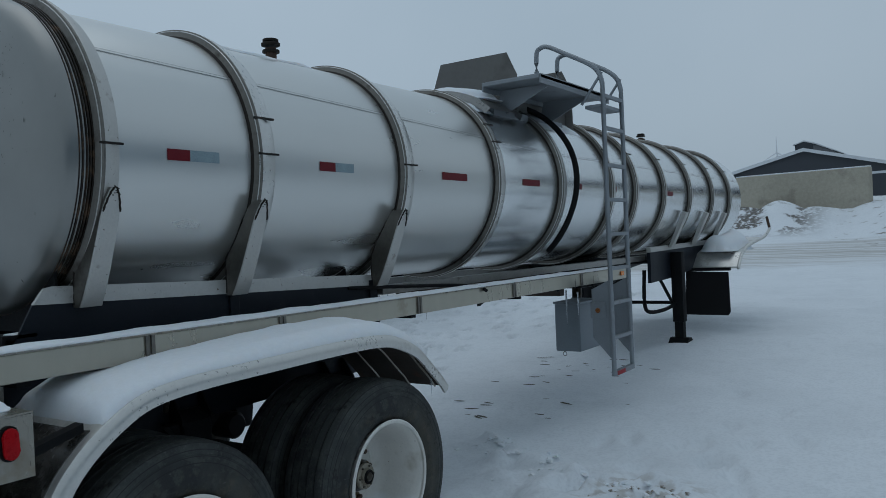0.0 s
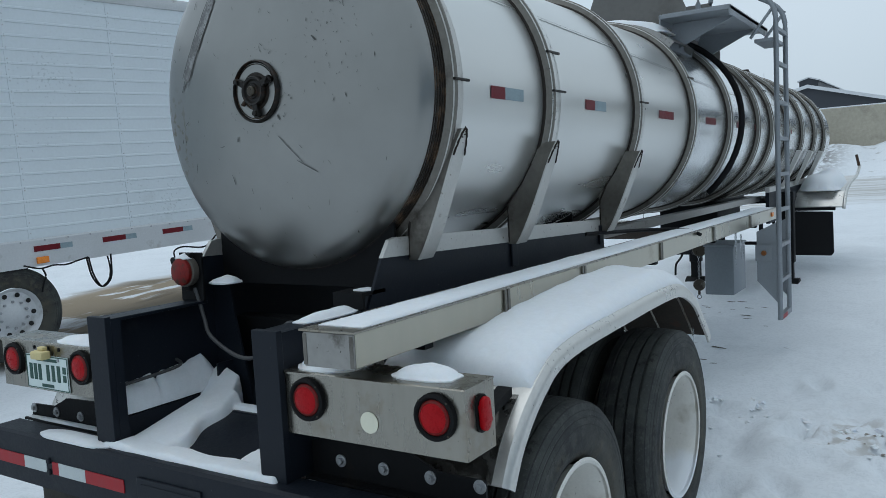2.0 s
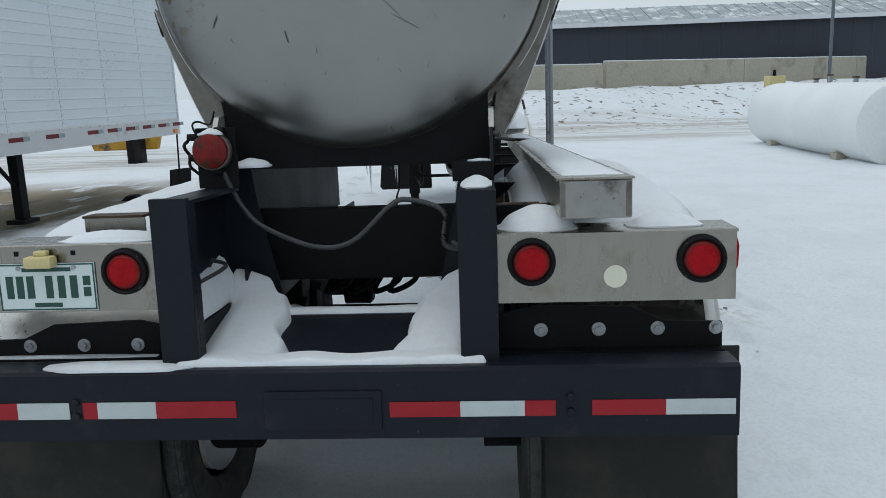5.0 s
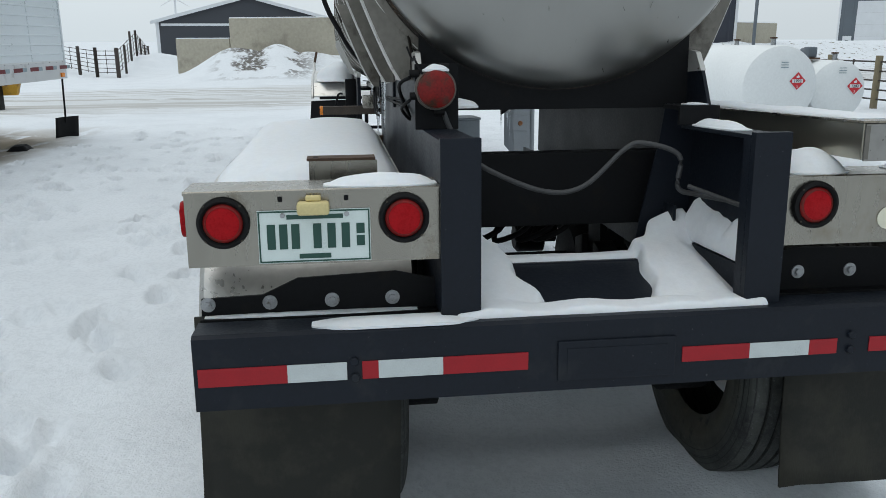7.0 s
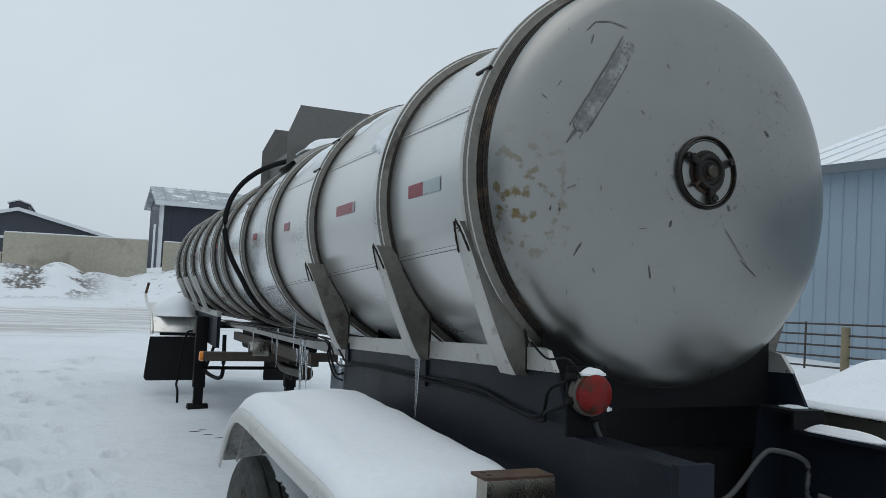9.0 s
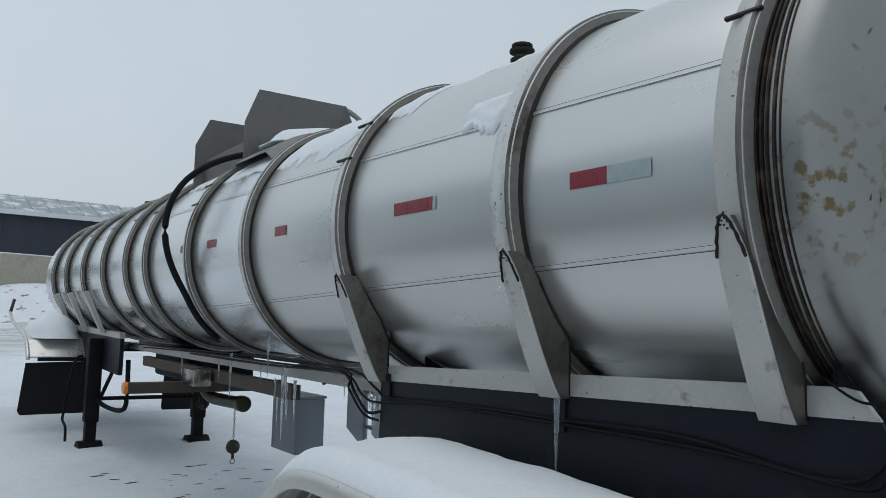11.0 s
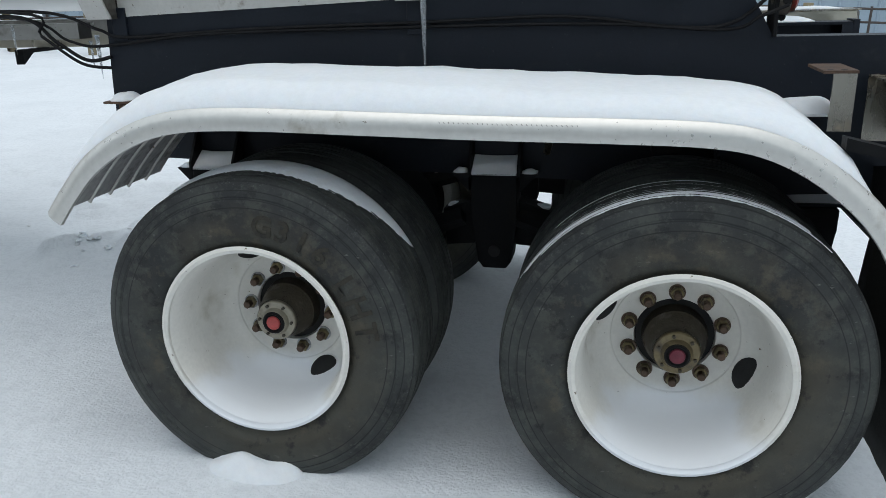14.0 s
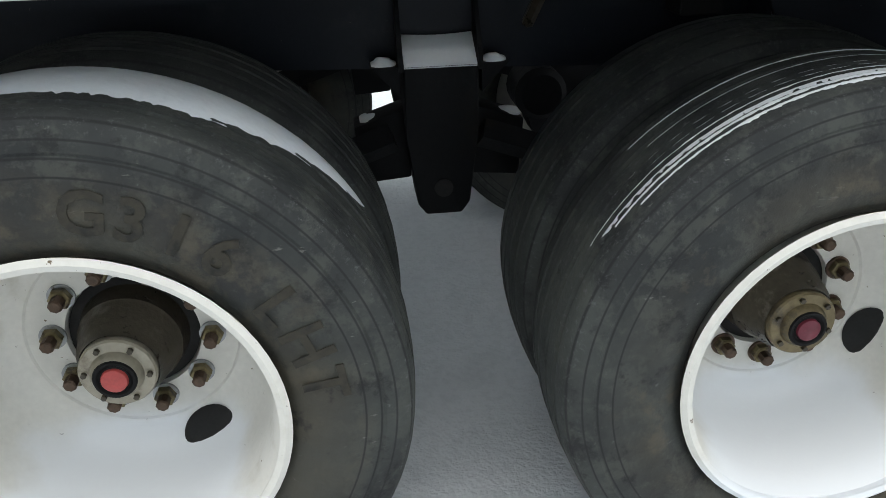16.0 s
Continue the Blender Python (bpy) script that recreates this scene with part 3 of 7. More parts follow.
def tube(pts, r, n=8, closed=False, bm=None, taper=None):
    """A round bar swept along points."""
    bm = bm or bmesh.new()
    pts = [Vector(p) for p in pts]
    rings = []
    up = Vector((0, 0, 1))
    for i, p in enumerate(pts):
        if closed:
            d = pts[(i + 1) % len(pts)] - pts[i - 1]
        else:
            d = pts[min(i + 1, len(pts) - 1)] - pts[max(i - 1, 0)]
        d.normalize()
        side = d.cross(up)
        if side.length < 1e-3:
            side = d.cross(Vector((1, 0, 0)))
        side.normalize()
        top = side.cross(d)
        rr = r if taper is None else r * taper[i]
        rings.append([bm.verts.new(p + rr * (math.cos(a) * side + math.sin(a) * top)) for a in (2 * math.pi * q / n for q in range(n))])
    m = len(rings)
    for i in range(m if closed else m - 1):
        a, b = rings[i], rings[(i + 1) % m]
        for q in range(n):
            bm.faces.new((a[q], a[(q + 1) % n], b[(q + 1) % n], b[q]))
    if not closed:
        bm.faces.new(rings[0][::-1])
        bm.faces.new(rings[-1])
    return bm


def curve(pts, per=6):
    """A smooth line through points."""
    pts = [Vector(p) for p in pts]
    out = []
    for i in range(len(pts) - 1):
        p0, p1, p2, p3 = pts[max(i - 1, 0)], pts[i], pts[i + 1], pts[min(i + 2, len(pts) - 1)]
        for s in range(per):
            t = s / per
            out.append(0.5 * (2 * p1 + (p2 - p0) * t + (2 * p0 - 5 * p1 + 4 * p2 - p3) * t * t + (3 * p1 - p0 - 3 * p2 + p3) * t ** 3))
    return out + [pts[-1]]


def disc(c, axis, r, d, n=24, bm=None, bevel=0.0):
    """A short cylinder that starts at c and goes d along axis."""
    if bevel:
        prof = [(0, 0), (0, r), (d - math.copysign(bevel, d), r), (d, r - bevel), (d, 0)]
    else:
        prof = [(0, 0), (0, r), (d, r), (d, 0)]
    return lathe(prof, axis, c, n, bm=bm)


def blanket(name, nu, nv, base, thick, matrix=None, label="", category="snow", amp=0.012, scale=5.0, parent=None, up=(0, 0, 1)):
    """A lump of snow on a surface base(u, v), with a rounded edge: thick(u, v) metres deep, u and v from 0 to 1."""
    bm = bmesh.new()
    up = Vector(up)
    top, bot = [], []
    for i in range(nu + 1):
        a, b = [], []
        for j in range(nv + 1):
            u, v = i / nu, j / nv
            p = Vector(base(u, v))
            edge = min(u, 1 - u) * nu / 2.2, min(v, 1 - v) * nv / 2.2
            e = min(1, edge[0]) * min(1, edge[1])
            t = thick(u, v) * math.sqrt(max(0, e))
            t += amp * e * noise.noise(p * scale) + 0.4 * amp * e * noise.noise(p * scale * 3.7)
            a.append(bm.verts.new(p + up * max(t, 0.003)))
            b.append(bm.verts.new(p - up * 0.004))
        top.append(a)
        bot.append(b)
    for i in range(nu):
        for j in range(nv):
            bm.faces.new((top[i][j], top[i + 1][j], top[i + 1][j + 1], top[i][j + 1]))
            bm.faces.new((bot[i][j], bot[i][j + 1], bot[i + 1][j + 1], bot[i + 1][j]))
    for i in range(nu):
        for j in (0, nv):
            bm.faces.new((top[i][j], bot[i][j], bot[i + 1][j], top[i + 1][j]))
    for j in range(nv):
        for i in (0, nu):
            bm.faces.new((top[i][j], top[i][j + 1], bot[i][j + 1], bot[i][j]))
    ob = link(name, bm, "snow", parent, smooth=80, matrix=matrix)
    if parent is None:
        tagged(ob, label, category)
    return ob


def words(name, text, size, material, parent, m, label=""):
    """Flat lettering, 1 mm deep, in the built-in font, centred on m's origin in its x-y plane."""
    cu = bpy.data.curves.new(name, "FONT")
    cu.body, cu.size, cu.align_x, cu.align_y, cu.extrude, cu.resolution_u, cu.offset = text, size, "CENTER", "CENTER", 0.001, 3, 0.02 * size
    tmp = bpy.data.objects.new(name, cu)
    me = bpy.data.meshes.new_from_object(tmp)
    bpy.data.objects.remove(tmp)
    me.materials.clear()
    me.materials.append(M[material])
    ob = new(name, me)
    ob.parent = parent
    ob.matrix_basis = m
    return tagged(ob, label) if label else ob

# ---------------------------------------------------------------- tank trailer: tank
ZC, R = 2.166, 0.705
RINGS = [0.775, 1.655, 2.872, 4.06, 5.16, 6.30, 6.97, 7.90, 8.90, 9.92, 10.85]
FRONT = 11.58
trailer = thing("tank_trailer", "stainless steel road tanker semi-trailer with dark slate frame, parked in snow", "tank trailer", TR)


def on_tank(x, deg, r=R):
    """A point of the tank's skin: deg counts from the left side (0) over the top (90) to the right (180)."""
    return Vector((x, r * math.cos(radians(deg)), ZC + r * math.sin(radians(deg))))


edges = [0.70] + RINGS[1:] + [FRONT]
for i in range(len(edges) - 1):
    a, b = edges[i], edges[i + 1]
    panel = part("shell_panel", lathe([(a, R), (a + 0.02, R + 0.001), (b - 0.02, R + 0.001), (b, R)], "x", (0, 0, ZC), 96),
                 "steel" if i < 3 else "polished", trailer, "brushed stainless jacket sheet" if i < 3 else "mirror-polished stainless jacket sheet", 30)
    for deg0, turn in ((-17.5, -3.4), (17.0, 1.9), (138.9, 4.0)):
        bm = bmesh.new()
        prof = [(-0.75, 0.0005), (-0.45, 0.0035), (0.45, 0.0035), (0.75, 0.0005)]
        rows = []
        for s in range(9):
            x = a + 0.04 + (b - a - 0.08) * s / 8
            rows.append([bm.verts.new(on_tank(x, deg0 + turn * min(x, 5.0) + d, R + h)) for d, h in prof])
        for s in range(8):
            for q in range(3):
                bm.faces.new((rows[s][q], rows[s + 1][q], rows[s + 1][q + 1], rows[s][q + 1]))
        seam = part("seam", bm, "steel" if i < 3 else "polished", panel)
        for d in (-0.62, 0.62):
            bm = bmesh.new()
            row = [[bm.verts.new(on_tank(q, deg0 + turn * min(q, 5.0) + d + e, R + 0.0052)) for e in (-0.07, 0.07)] for q in (a + 0.04 + (b - a - 0.08) * k / 8 for k in range(9))]
            for p, q in zip(row, row[1:]):
                bm.faces.new((p[0], q[0], q[1], p[1]))
            part("seam_edge", bm, "weld", seam)

HEAD = [(0.460, 0.0), (0.462, 0.06), (0.466, 0.14), (0.474, 0.24), (0.486, 0.34), (0.503, 0.43), (0.522, 0.515), (0.544, 0.59), (0.564, 0.642), (0.588, 0.682), (0.616, 0.703), (0.648, 0.711), (0.70, 0.711)]
head = part("tank_head", lathe(HEAD, "x", (0, 0, ZC), 96),
            "head", trailer, "dull dished stainless rear head with scuffs and specks", 40)


def on_head(y, z, proud=0.002):
    r = math.hypot(y, z - ZC)
    return Vector((float(np.interp(r, [p[1] for p in HEAD], [p[0] for p in HEAD])) - proud, y, z))


# taped scuff and scratches on the head
def streak(y0, z0, y1, z1, w, name, material, label="", n=10, ragged=0.3, parent=None):
    bm = bmesh.new()
    d = Vector((y1 - y0, z1 - z0)).normalized()
    s = Vector((-d.y, d.x))
    rows = []
    for i in range(n + 1):
        t = i / n
        ww = w * (1 + ragged * noise.noise(Vector((i * 0.9, y0 * 7, z0 * 9)))) * (1.0 if 0 < i < n else 0.6)
        cy, cz = y0 + (y1 - y0) * t, z0 + (z1 - z0) * t
        rows.append([bm.verts.new(on_head(cy + s.x * ww * q, cz + s.y * ww * q, 0.003)) for q in (-0.5, 0, 0.5)])
    for i in range(n):
        for q in (0, 1):
            bm.faces.new((rows[i][q], rows[i + 1][q], rows[i + 1][q + 1], rows[i][q + 1]))
    return part(name, bm, material, parent or head, label, 60)


M["scuff"] = mat("grey_adhesive_scuff", (0.15, 0.15, 0.148), 0.75, 0.1, 0.4, 26, 90, 0.3, dirt=(0.30, 0.305, 0.30), dirt_at=0.56, dirt_scale=18)
M["scratch"] = mat("dark_scratch", (0.10, 0.10, 0.095), 0.6, 0.3, 0.3, 20, 90, 0.1)
streak(0.275, 2.590, 0.470, 2.275, 0.046, "scuff", "scuff", "ragged grey tape residue", 40, 0.35)
hr = random.Random(12)
for k in range(16):
    q = (k / 15 - 0.5) * 0.056
    a, b = hr.uniform(-0.02, 0.45), hr.uniform(0.6, 1.16)
    streak(0.275 + 0.195 * a + 0.85 * q, 2.590 - 0.315 * a + 0.53 * q, 0.275 + 0.195 * b + 0.85 * q, 2.590 - 0.315 * b + 0.53 * q, hr.uniform(0.002, 0.006), "scratch" if k % 3 == 0 else "scuff", "scratch" if k % 3 == 0 else "scuff", "", 18, 0.9)
# dark specks and runs: a band on one shoulder, round the port, below it
for k in range(210):
    if k < 90:
        y, z, ln = hr.gauss(-0.36, 0.07), hr.gauss(2.42, 0.13), hr.uniform(0.002, 0.013)
    elif k < 130:
        a, rr = hr.uniform(0, 6.28), hr.uniform(0.128, 0.18)
        y, z, ln = rr * math.cos(a), ZC + 0.013 + rr * math.sin(a), hr.uniform(0.003, 0.014)
    else:
        y, z, ln = hr.uniform(-0.55, 0.6), hr.uniform(1.62, 2.75), hr.uniform(0.003, 0.024)
    if math.hypot(y, z - ZC) < 0.62:
        t_ = hr.uniform(-0.9, 0.9)
        streak(y, z, y + ln * math.sin(t_), z - ln * math.cos(t_), hr.uniform(0.0009, 0.0026), "speck", "scratch", "", 3, 0.8)
for y0, z0, y1, z1, w in ((-0.09, 2.00, -0.20, 1.89, 0.003), (-0.17, 1.90, -0.26, 1.85, 0.003), (0.42, 2.615, 0.385, 2.65, 0.004), (0.385, 2.65, 0.335, 2.656, 0.004), (0.335, 2.656, 0.275, 2.64, 0.003), (0.40, 2.60, 0.41, 2.57, 0.004),
                          (0.12, 2.235, 0.118, 2.215, 0.006), (0.13, 2.01, 0.135, 1.99, 0.006), (-0.10, 2.08, -0.11, 2.06, 0.006), (0.22, 1.98, 0.25, 1.975, 0.003),
                          (0.20, 1.86, 0.19, 1.82, 0.004), (-0.28, 2.36, -0.30, 2.34, 0.006), (0.44, 1.92, 0.46, 1.88, 0.004), (0.47, 2.10, 0.50, 2.085, 0.003), (-0.36, 2.52, -0.375, 2.50, 0.006)):
    streak(y0, z0, y1, z1, w, "scratch", "scratch", "", 5, 0.6)

# stained weld beads round the head
for x, r, w in ((0.655, 0.714, 0.004), (0.670, 0.716, 0.007), (0.688, 0.717, 0.005), (0.702, 0.719, 0.006), (0.714, 0.7185, 0.004)):
    part("weld_bead", lathe([(x - w, r - 0.012), (x - w * 0.5, r), (x + w * 0.5, r), (x + w, r - 0.012)], "x", (0, 0, ZC), 96), "bead", trailer, "dark rust-stained weld bead", 40)

part("front_head", lathe([(FRONT, R), (FRONT + 0.06, 0.68), (FRONT + 0.13, 0.55), (FRONT + 0.18, 0.3), (FRONT + 0.2, 0.0)], "x", (0, 0, ZC), 64), "head", trailer, "", 40)

# dark ring sides: shade on the side walls coloured in together with brown grime
M["ringside"] = mat("stained_shaded_edge", (0.17, 0.16, 0.142), 0.40, 0.75, 0.22, 6, 40, 0.08, dirt=(0.05, 0.04, 0.03), dirt_at=0.60, dirt_scale=6)
for i, x in enumerate(RINGS):
    w = 0.066 if i else 0.052
    ring = part("stiffening_ring", lathe([(x - w, R), (x - w + 0.006, R + 0.042), (x - w + 0.02, R + 0.05), (x - w + 0.04, R + 0.05), (x + w - 0.02, R + 0.033), (x + w - 0.005, R + 0.026), (x + w, R)], "x", (0, 0, ZC), 96),
                "ringtop" if i else "bracket", trailer, "dull stainless stiffening ring round the tank", 25)
    part("rear_flank", lathe([(x - w - 0.013, R + 0.001), (x - w - 0.005, R + 0.010), (x - w + 0.0005, R + 0.030), (x - w + 0.012, R + 0.050), (x - w + 0.020, R + 0.0505)], "x", (0, 0, ZC), 96), "ringside", ring, "rear flank darkened for grime and shade", 50)
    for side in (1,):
        part("weld_line", lathe([(x + side * w, R + 0.012), (x + side * (w + 0.003), R + 0.009), (x + side * (w + 0.010), R + 0.001)], "x", (0, 0, ZC), 80), "ringside", ring, "ring edge darkened for stain and shade", 50)
    part("grime_line", lathe([(x - w - 0.016, R + 0.0015), (x - w - 0.010, R + 0.0075), (x - w - 0.004, R + 0.013)], "x", (0, 0, ZC), 80), "weld", ring, "dark line in the ring's corner", 50)
    for deg in {0: (26, 180), 1: (165, 179), 2: (22, 38, 178), 3: (147, 159), 4: (25, 38)}.get(i, (30, 150)):
        p = on_tank(x, deg, R + 0.052)
        clamp = box(-w - 0.004, w - 0.002, -0.005, 0.005, -0.010, 0.003, 0.002)
        bmesh.ops.transform(clamp, matrix=Matrix.Translation(p) @ pose(0, 0, 0, deg - 90, 0, 0), verts=clamp.verts[:])
        part("ring_joint", clamp, "oily", ring)

# rear clean-out fitting
PZ = ZC + 0.013
fitting = part("clean_out_fitting", lathe([(0.463, 0.112), (0.450, 0.113), (0.446, 0.117), (0.450, 0.122), (0.465, 0.123)], "x", (0, 0, PZ), 64), "oily", trailer, "round clean-out port with a three-armed clamp, stained brown", 60)
part("port_face", lathe([(0.4565, 0.0), (0.4565, 0.110), (0.460, 0.112)], "x", (0, 0, PZ), 48), "head", fitting, "", 40)
part("inner_bead", lathe([(0.4555, 0.104), (0.452, 0.106), (0.4555, 0.108)], "x", (0, 0, PZ), 48), "bead", fitting, "", 40)
part("port_stain", lathe([(0.4555, 0.056), (0.4553, 0.066), (0.4556, 0.074)], "x", (0, 0, PZ), 40), "bead", fitting, "brown oily stain", 40)
part("port_cap", lathe([(0.4565, 0.060), (0.440, 0.059), (0.432, 0.054), (0.434, 0.046), (0.442, 0.041), (0.442, 0.030), (0.436, 0.026), (0.436, 0.0)], "x", (0, 0, PZ), 32), "oily", fitting, "dark oily cap", 40)
part("cap_knob", disc((0.437, 0.0, PZ), "x", 0.020, -0.014, 12, bevel=0.004), "hub", fitting, "", 40)
for deg, ln, wd in ((28, 0.106, 0.011), (155, 0.104, 0.012), (262, 0.104, 0.013), (-38, 0.082, 0.006)):
    bm = box(-0.012, 0.008, 0.048, ln, -wd, wd, 0.004)
    bmesh.ops.transform(bm, matrix=Matrix.Translation((0.446, 0.0, PZ)) @ pose(0, 0, 0, deg, 0, 0), verts=bm.verts[:])
    arm = part("clamp_arm", bm, "oily", fitting)
    if wd > 0.01:
        nut = disc((-0.012, ln - 0.016, 0.0), "x", 0.011, -0.010, 6)
        bmesh.ops.transform(nut, matrix=Matrix.Translation((0.446, 0.0, PZ)) @ pose(0, 0, 0, deg, 0, 0), verts=nut.verts[:])
        part("clamp_nut", nut, "oily", arm)

# reflective tapes on the tank sides
TAPES_R = [(1.077, 0.125, 0.17), (2.073, 0.13, 0.16), (3.285, 0.32, 0.0), (4.44, 0.30, 0.0), (5.46, 0.13, 0.0), (6.2, 0.24, 0.0), (6.98, 0.12, 0.0), (8.0, 0.24, 0.0), (8.95, 0.12, 0.0), (9.9, 0.12, 0.0)]
TAPES_L = [(1.353, -0.153, -0.163), (2.385, -0.285, -0.020), (3.631, -0.150, 0.0), (4.77, -0.18, 0.0), (5.36, -0.12, 0.0), (7.0, -0.2, 0.0), (8.9, -0.2, 0.0)]
TURN_L = [-1.6, -0.3, 0.4, 0.8, 1.0, 4.0, 4.0]


def tape(x0, x1, deg, material):
    bm = bmesh.new()
    rows = []
    for s in range(3):
        x = x0 + (x1 - x0) * s / 2
        rows.append([bm.verts.new(on_tank(x, deg + d, R + 0.0035)) for d in (-2.1, -0.7, 0.7, 2.1)])
    for s in range(2):
        for q in range(3):
            bm.faces.new((rows[s][q], rows[s + 1][q], rows[s + 1][q + 1], rows[s][q + 1]))
    return part("reflective_tape", bm, material, trailer, "worn red reflective tape strip" if "red" in material else "faded grey reflective tape strip", 30)


for turns, rows, red, grey in (([181.7] * 10, TAPES_R, "dark_redtape", "graytape"), (TURN_L, TAPES_L, "glare_redtape", "pale_graytape")):
    for deg, (x, a, b) in zip(turns, rows):
        tape(x, x + a, deg, red)
        if b:
            tape(x + a if a * b > 0 else x, x + a + b if a * b > 0 else x + b, deg, grey)

# vents on top
for x, h in ((2.44, 0.17), (9.2, 0.16)):
    vent = part("vent", disc((x, 0, ZC + R - 0.01), "z", 0.035, h - 0.05, 20), "rust", trailer, "pipe vent with a flanged rusty cap", 40)
    for k, (r, z0) in enumerate(((0.055, h - 0.09), (0.06, h - 0.045), (0.05, h - 0.02))):
        part("flange", disc((x, 0, ZC + R + z0), "z", r, 0.016, 20, bevel=0.003), "weld", vent, "", 40)

# ---------------------------------------------------------------- dome, splash box, walkway, ladder
M["splash"] = mat("weathered_sheet_steel", (0.16, 0.155, 0.145), 0.6, 0.4, 0.15, 2, 30, 0.1, dirt=(0.10, 0.095, 0.085), dirt_at=0.6, dirt_scale=2)
spill = part("splash_box", prism([(-0.44, 2.72), (0.44, 2.72), (0.44, 3.08), (0.345, 3.325), (-0.345, 3.325), (-0.44, 3.12)], 0, 4.92, 4.928), "splash", trailer, "sheet metal splash boards round the dome hatch")
part("end_sheet", prism([(-0.44, 2.72), (0.44, 2.72), (0.44, 3.10), (0.33, 3.33), (-0.345, 3.33), (-0.44, 3.12)], 0, 6.04, 6.048), "splash", spill)
for y in (-0.36, 0.352):
    part("side_sheet", prism([(4.928, 2.74), (4.928, 2.98), (6.04, 2.98), (6.04, 2.74)], 1, y, y + 0.008), "splash", spill)
dome = part("dome_hatch", lathe([(0.0, 0.30), (0.10, 0.30), (0.12, 0.33), (0.15, 0.33), (0.19, 0.26), (0.21, 0.0)], "z", (5.55, 0, ZC + R - 0.06), 32), "ring", trailer, "round dome hatch", 40)
skirt = part("dome_flashing", lathe([(4.28, R + 0.02), (4.30, R + 0.075), (4.84, R + 0.075), (4.86, R + 0.02)], "x", (0, 0, ZC), 40, 48, 132), "ring", trailer, "", 30)

# walkway platform and ladder on the right side
walkway = part("walkway", box(4.45, 5.85, -0.90, -0.36, 2.955, 2.985, 0.004), "gray", trailer, "galvanised steel walkway at the dome")
for y in (-0.90, -0.375):
    part("edge_angle", box(4.45, 5.85, y, y + 0.012, 2.915, 2.99), "gray", walkway)
for k in range(14):
    part("tread_bar", box(4.48 + k * 0.1, 4.50 + k * 0.1, -0.885, -0.38, 2.985, 2.997), "gray", walkway)
for x in (4.7, 5.5):
    bm = prism([(-0.88, 2.95), (-0.40, 2.95), (-0.34, 2.74), (-0.42, 2.74)], 0, x, x + 0.012)
    part("support_gusset", bm, "gray", walkway)
part("support_beam", box(4.5, 5.8, -0.44, -0.40, 2.72, 2.78), "gray", walkway)

LX0, LX1, LY = 5.30, 5.73, -1.065
ladder = part("ladder", tube([(LX0, LY, 0.47), (LX0, LY, 1.7), (LX0, LY, 2.95), *curve([(LX0, LY, 3.0), (LX0, LY + 0.03, 3.10), (LX0, LY + 0.12, 3.19), (LX0, LY + 0.35, 3.32), (LX0, LY + 0.5, 3.40), (LX0, LY + 0.58, 3.40), (LX0, LY + 0.62, 3.33), (LX0, LY + 0.62, 2.98)], 5)], 0.021, 10), "gray", trailer, "grey steel access ladder with looped top rails", 60)
part("side_rail", tube([(LX1, LY, 0.47), (LX1, LY, 1.7), (LX1, LY, 2.95), *curve([(LX1, LY, 3.0), (LX1, LY + 0.03, 3.10), (LX1, LY + 0.12, 3.19), (LX1, LY + 0.35, 3.32), (LX1, LY + 0.5, 3.40), (LX1, LY + 0.58, 3.40), (LX1, LY + 0.62, 3.33), (LX1, LY + 0.62, 2.98)], 5)], 0.021, 10), "gray", ladder, "", 60)
for z in (0.80, 1.10, 1.40, 1.70, 2.0, 2.30, 2.62, 2.9):
    part("rung", box(LX0, LX1, LY - 0.016, LY + 0.016, z - 0.016, z + 0.016, 0.003), "gray", ladder)
part("foot_rung", box(LX0 - 0.01, LX1 + 0.01, LY - 0.02, LY + 0.02, 0.47, 0.515, 0.003), "gray", ladder)
part("red_tape", box(LX0 + 0.02, LX0 + 0.2, LY - 0.024, LY - 0.021, 0.475, 0.51), "redtape", ladder, "red reflective strip")
part("top_step", box(LX0, LX1, LY + 0.01, LY + 0.17, 2.80, 2.83, 0.003), "gray", ladder)
for x in (LX0, LX1):
    part("stand_off_plate", prism([(LY + 0.02, 0.62), (LY + 0.18, 0.80), (LY + 0.18, 1.22), (LY + 0.02, 1.3)], 0, x - 0.004, x + 0.004), "gray", ladder)
    part("brace_bar", tube([(x, LY, 3.1), (x, LY + 0.2, 2.84)], 0.013, 8), "gray", ladder)
part("marker_light", disc((LX0 - 0.02, LY + 0.12, 1.04), "x", 0.022, -0.012, 16, bevel=0.004), "lampamber", ladder, "amber marker light", 40)
part("light_plate", box(LX0 - 0.02, LX0 - 0.012, LY + 0.05, LY + 0.19, 0.97, 1.11, 0.002), "gray", ladder)

toolbox = part("toolbox", box(5.62, 6.10, -0.62, -0.36, 0.615, 1.06, 0.012), "boxgray", trailer, "grey sheet steel toolbox under the tank", 30)
part("box_lid_edge", box(5.61, 6.11, -0.63, -0.35, 1.06, 1.08, 0.004), "boxgray", toolbox)

# black drain hose over the tank
part("drain_hose", tube([on_tank(5.05 + 0.25 * min(1, (d - 80) / 40) + 0.05 * math.sin(d / 20), d, R + 0.075) for d in range(80, 232, 6)], 0.026, 10), "cable", trailer, "thick black rubber hose bent over the tank", 60)
part("drain_hose", tube([on_tank(4.95 + 0.25 * min(1, (74 - d) / 40), d, R + 0.06 + 0.135 * math.sin(math.pi * min(1, (74 - d) / 100)) ** 1.5) for d in range(74, -56, -4)], 0.022, 10), "cable", trailer, "thick black rubber hose bent over the tank", 60)

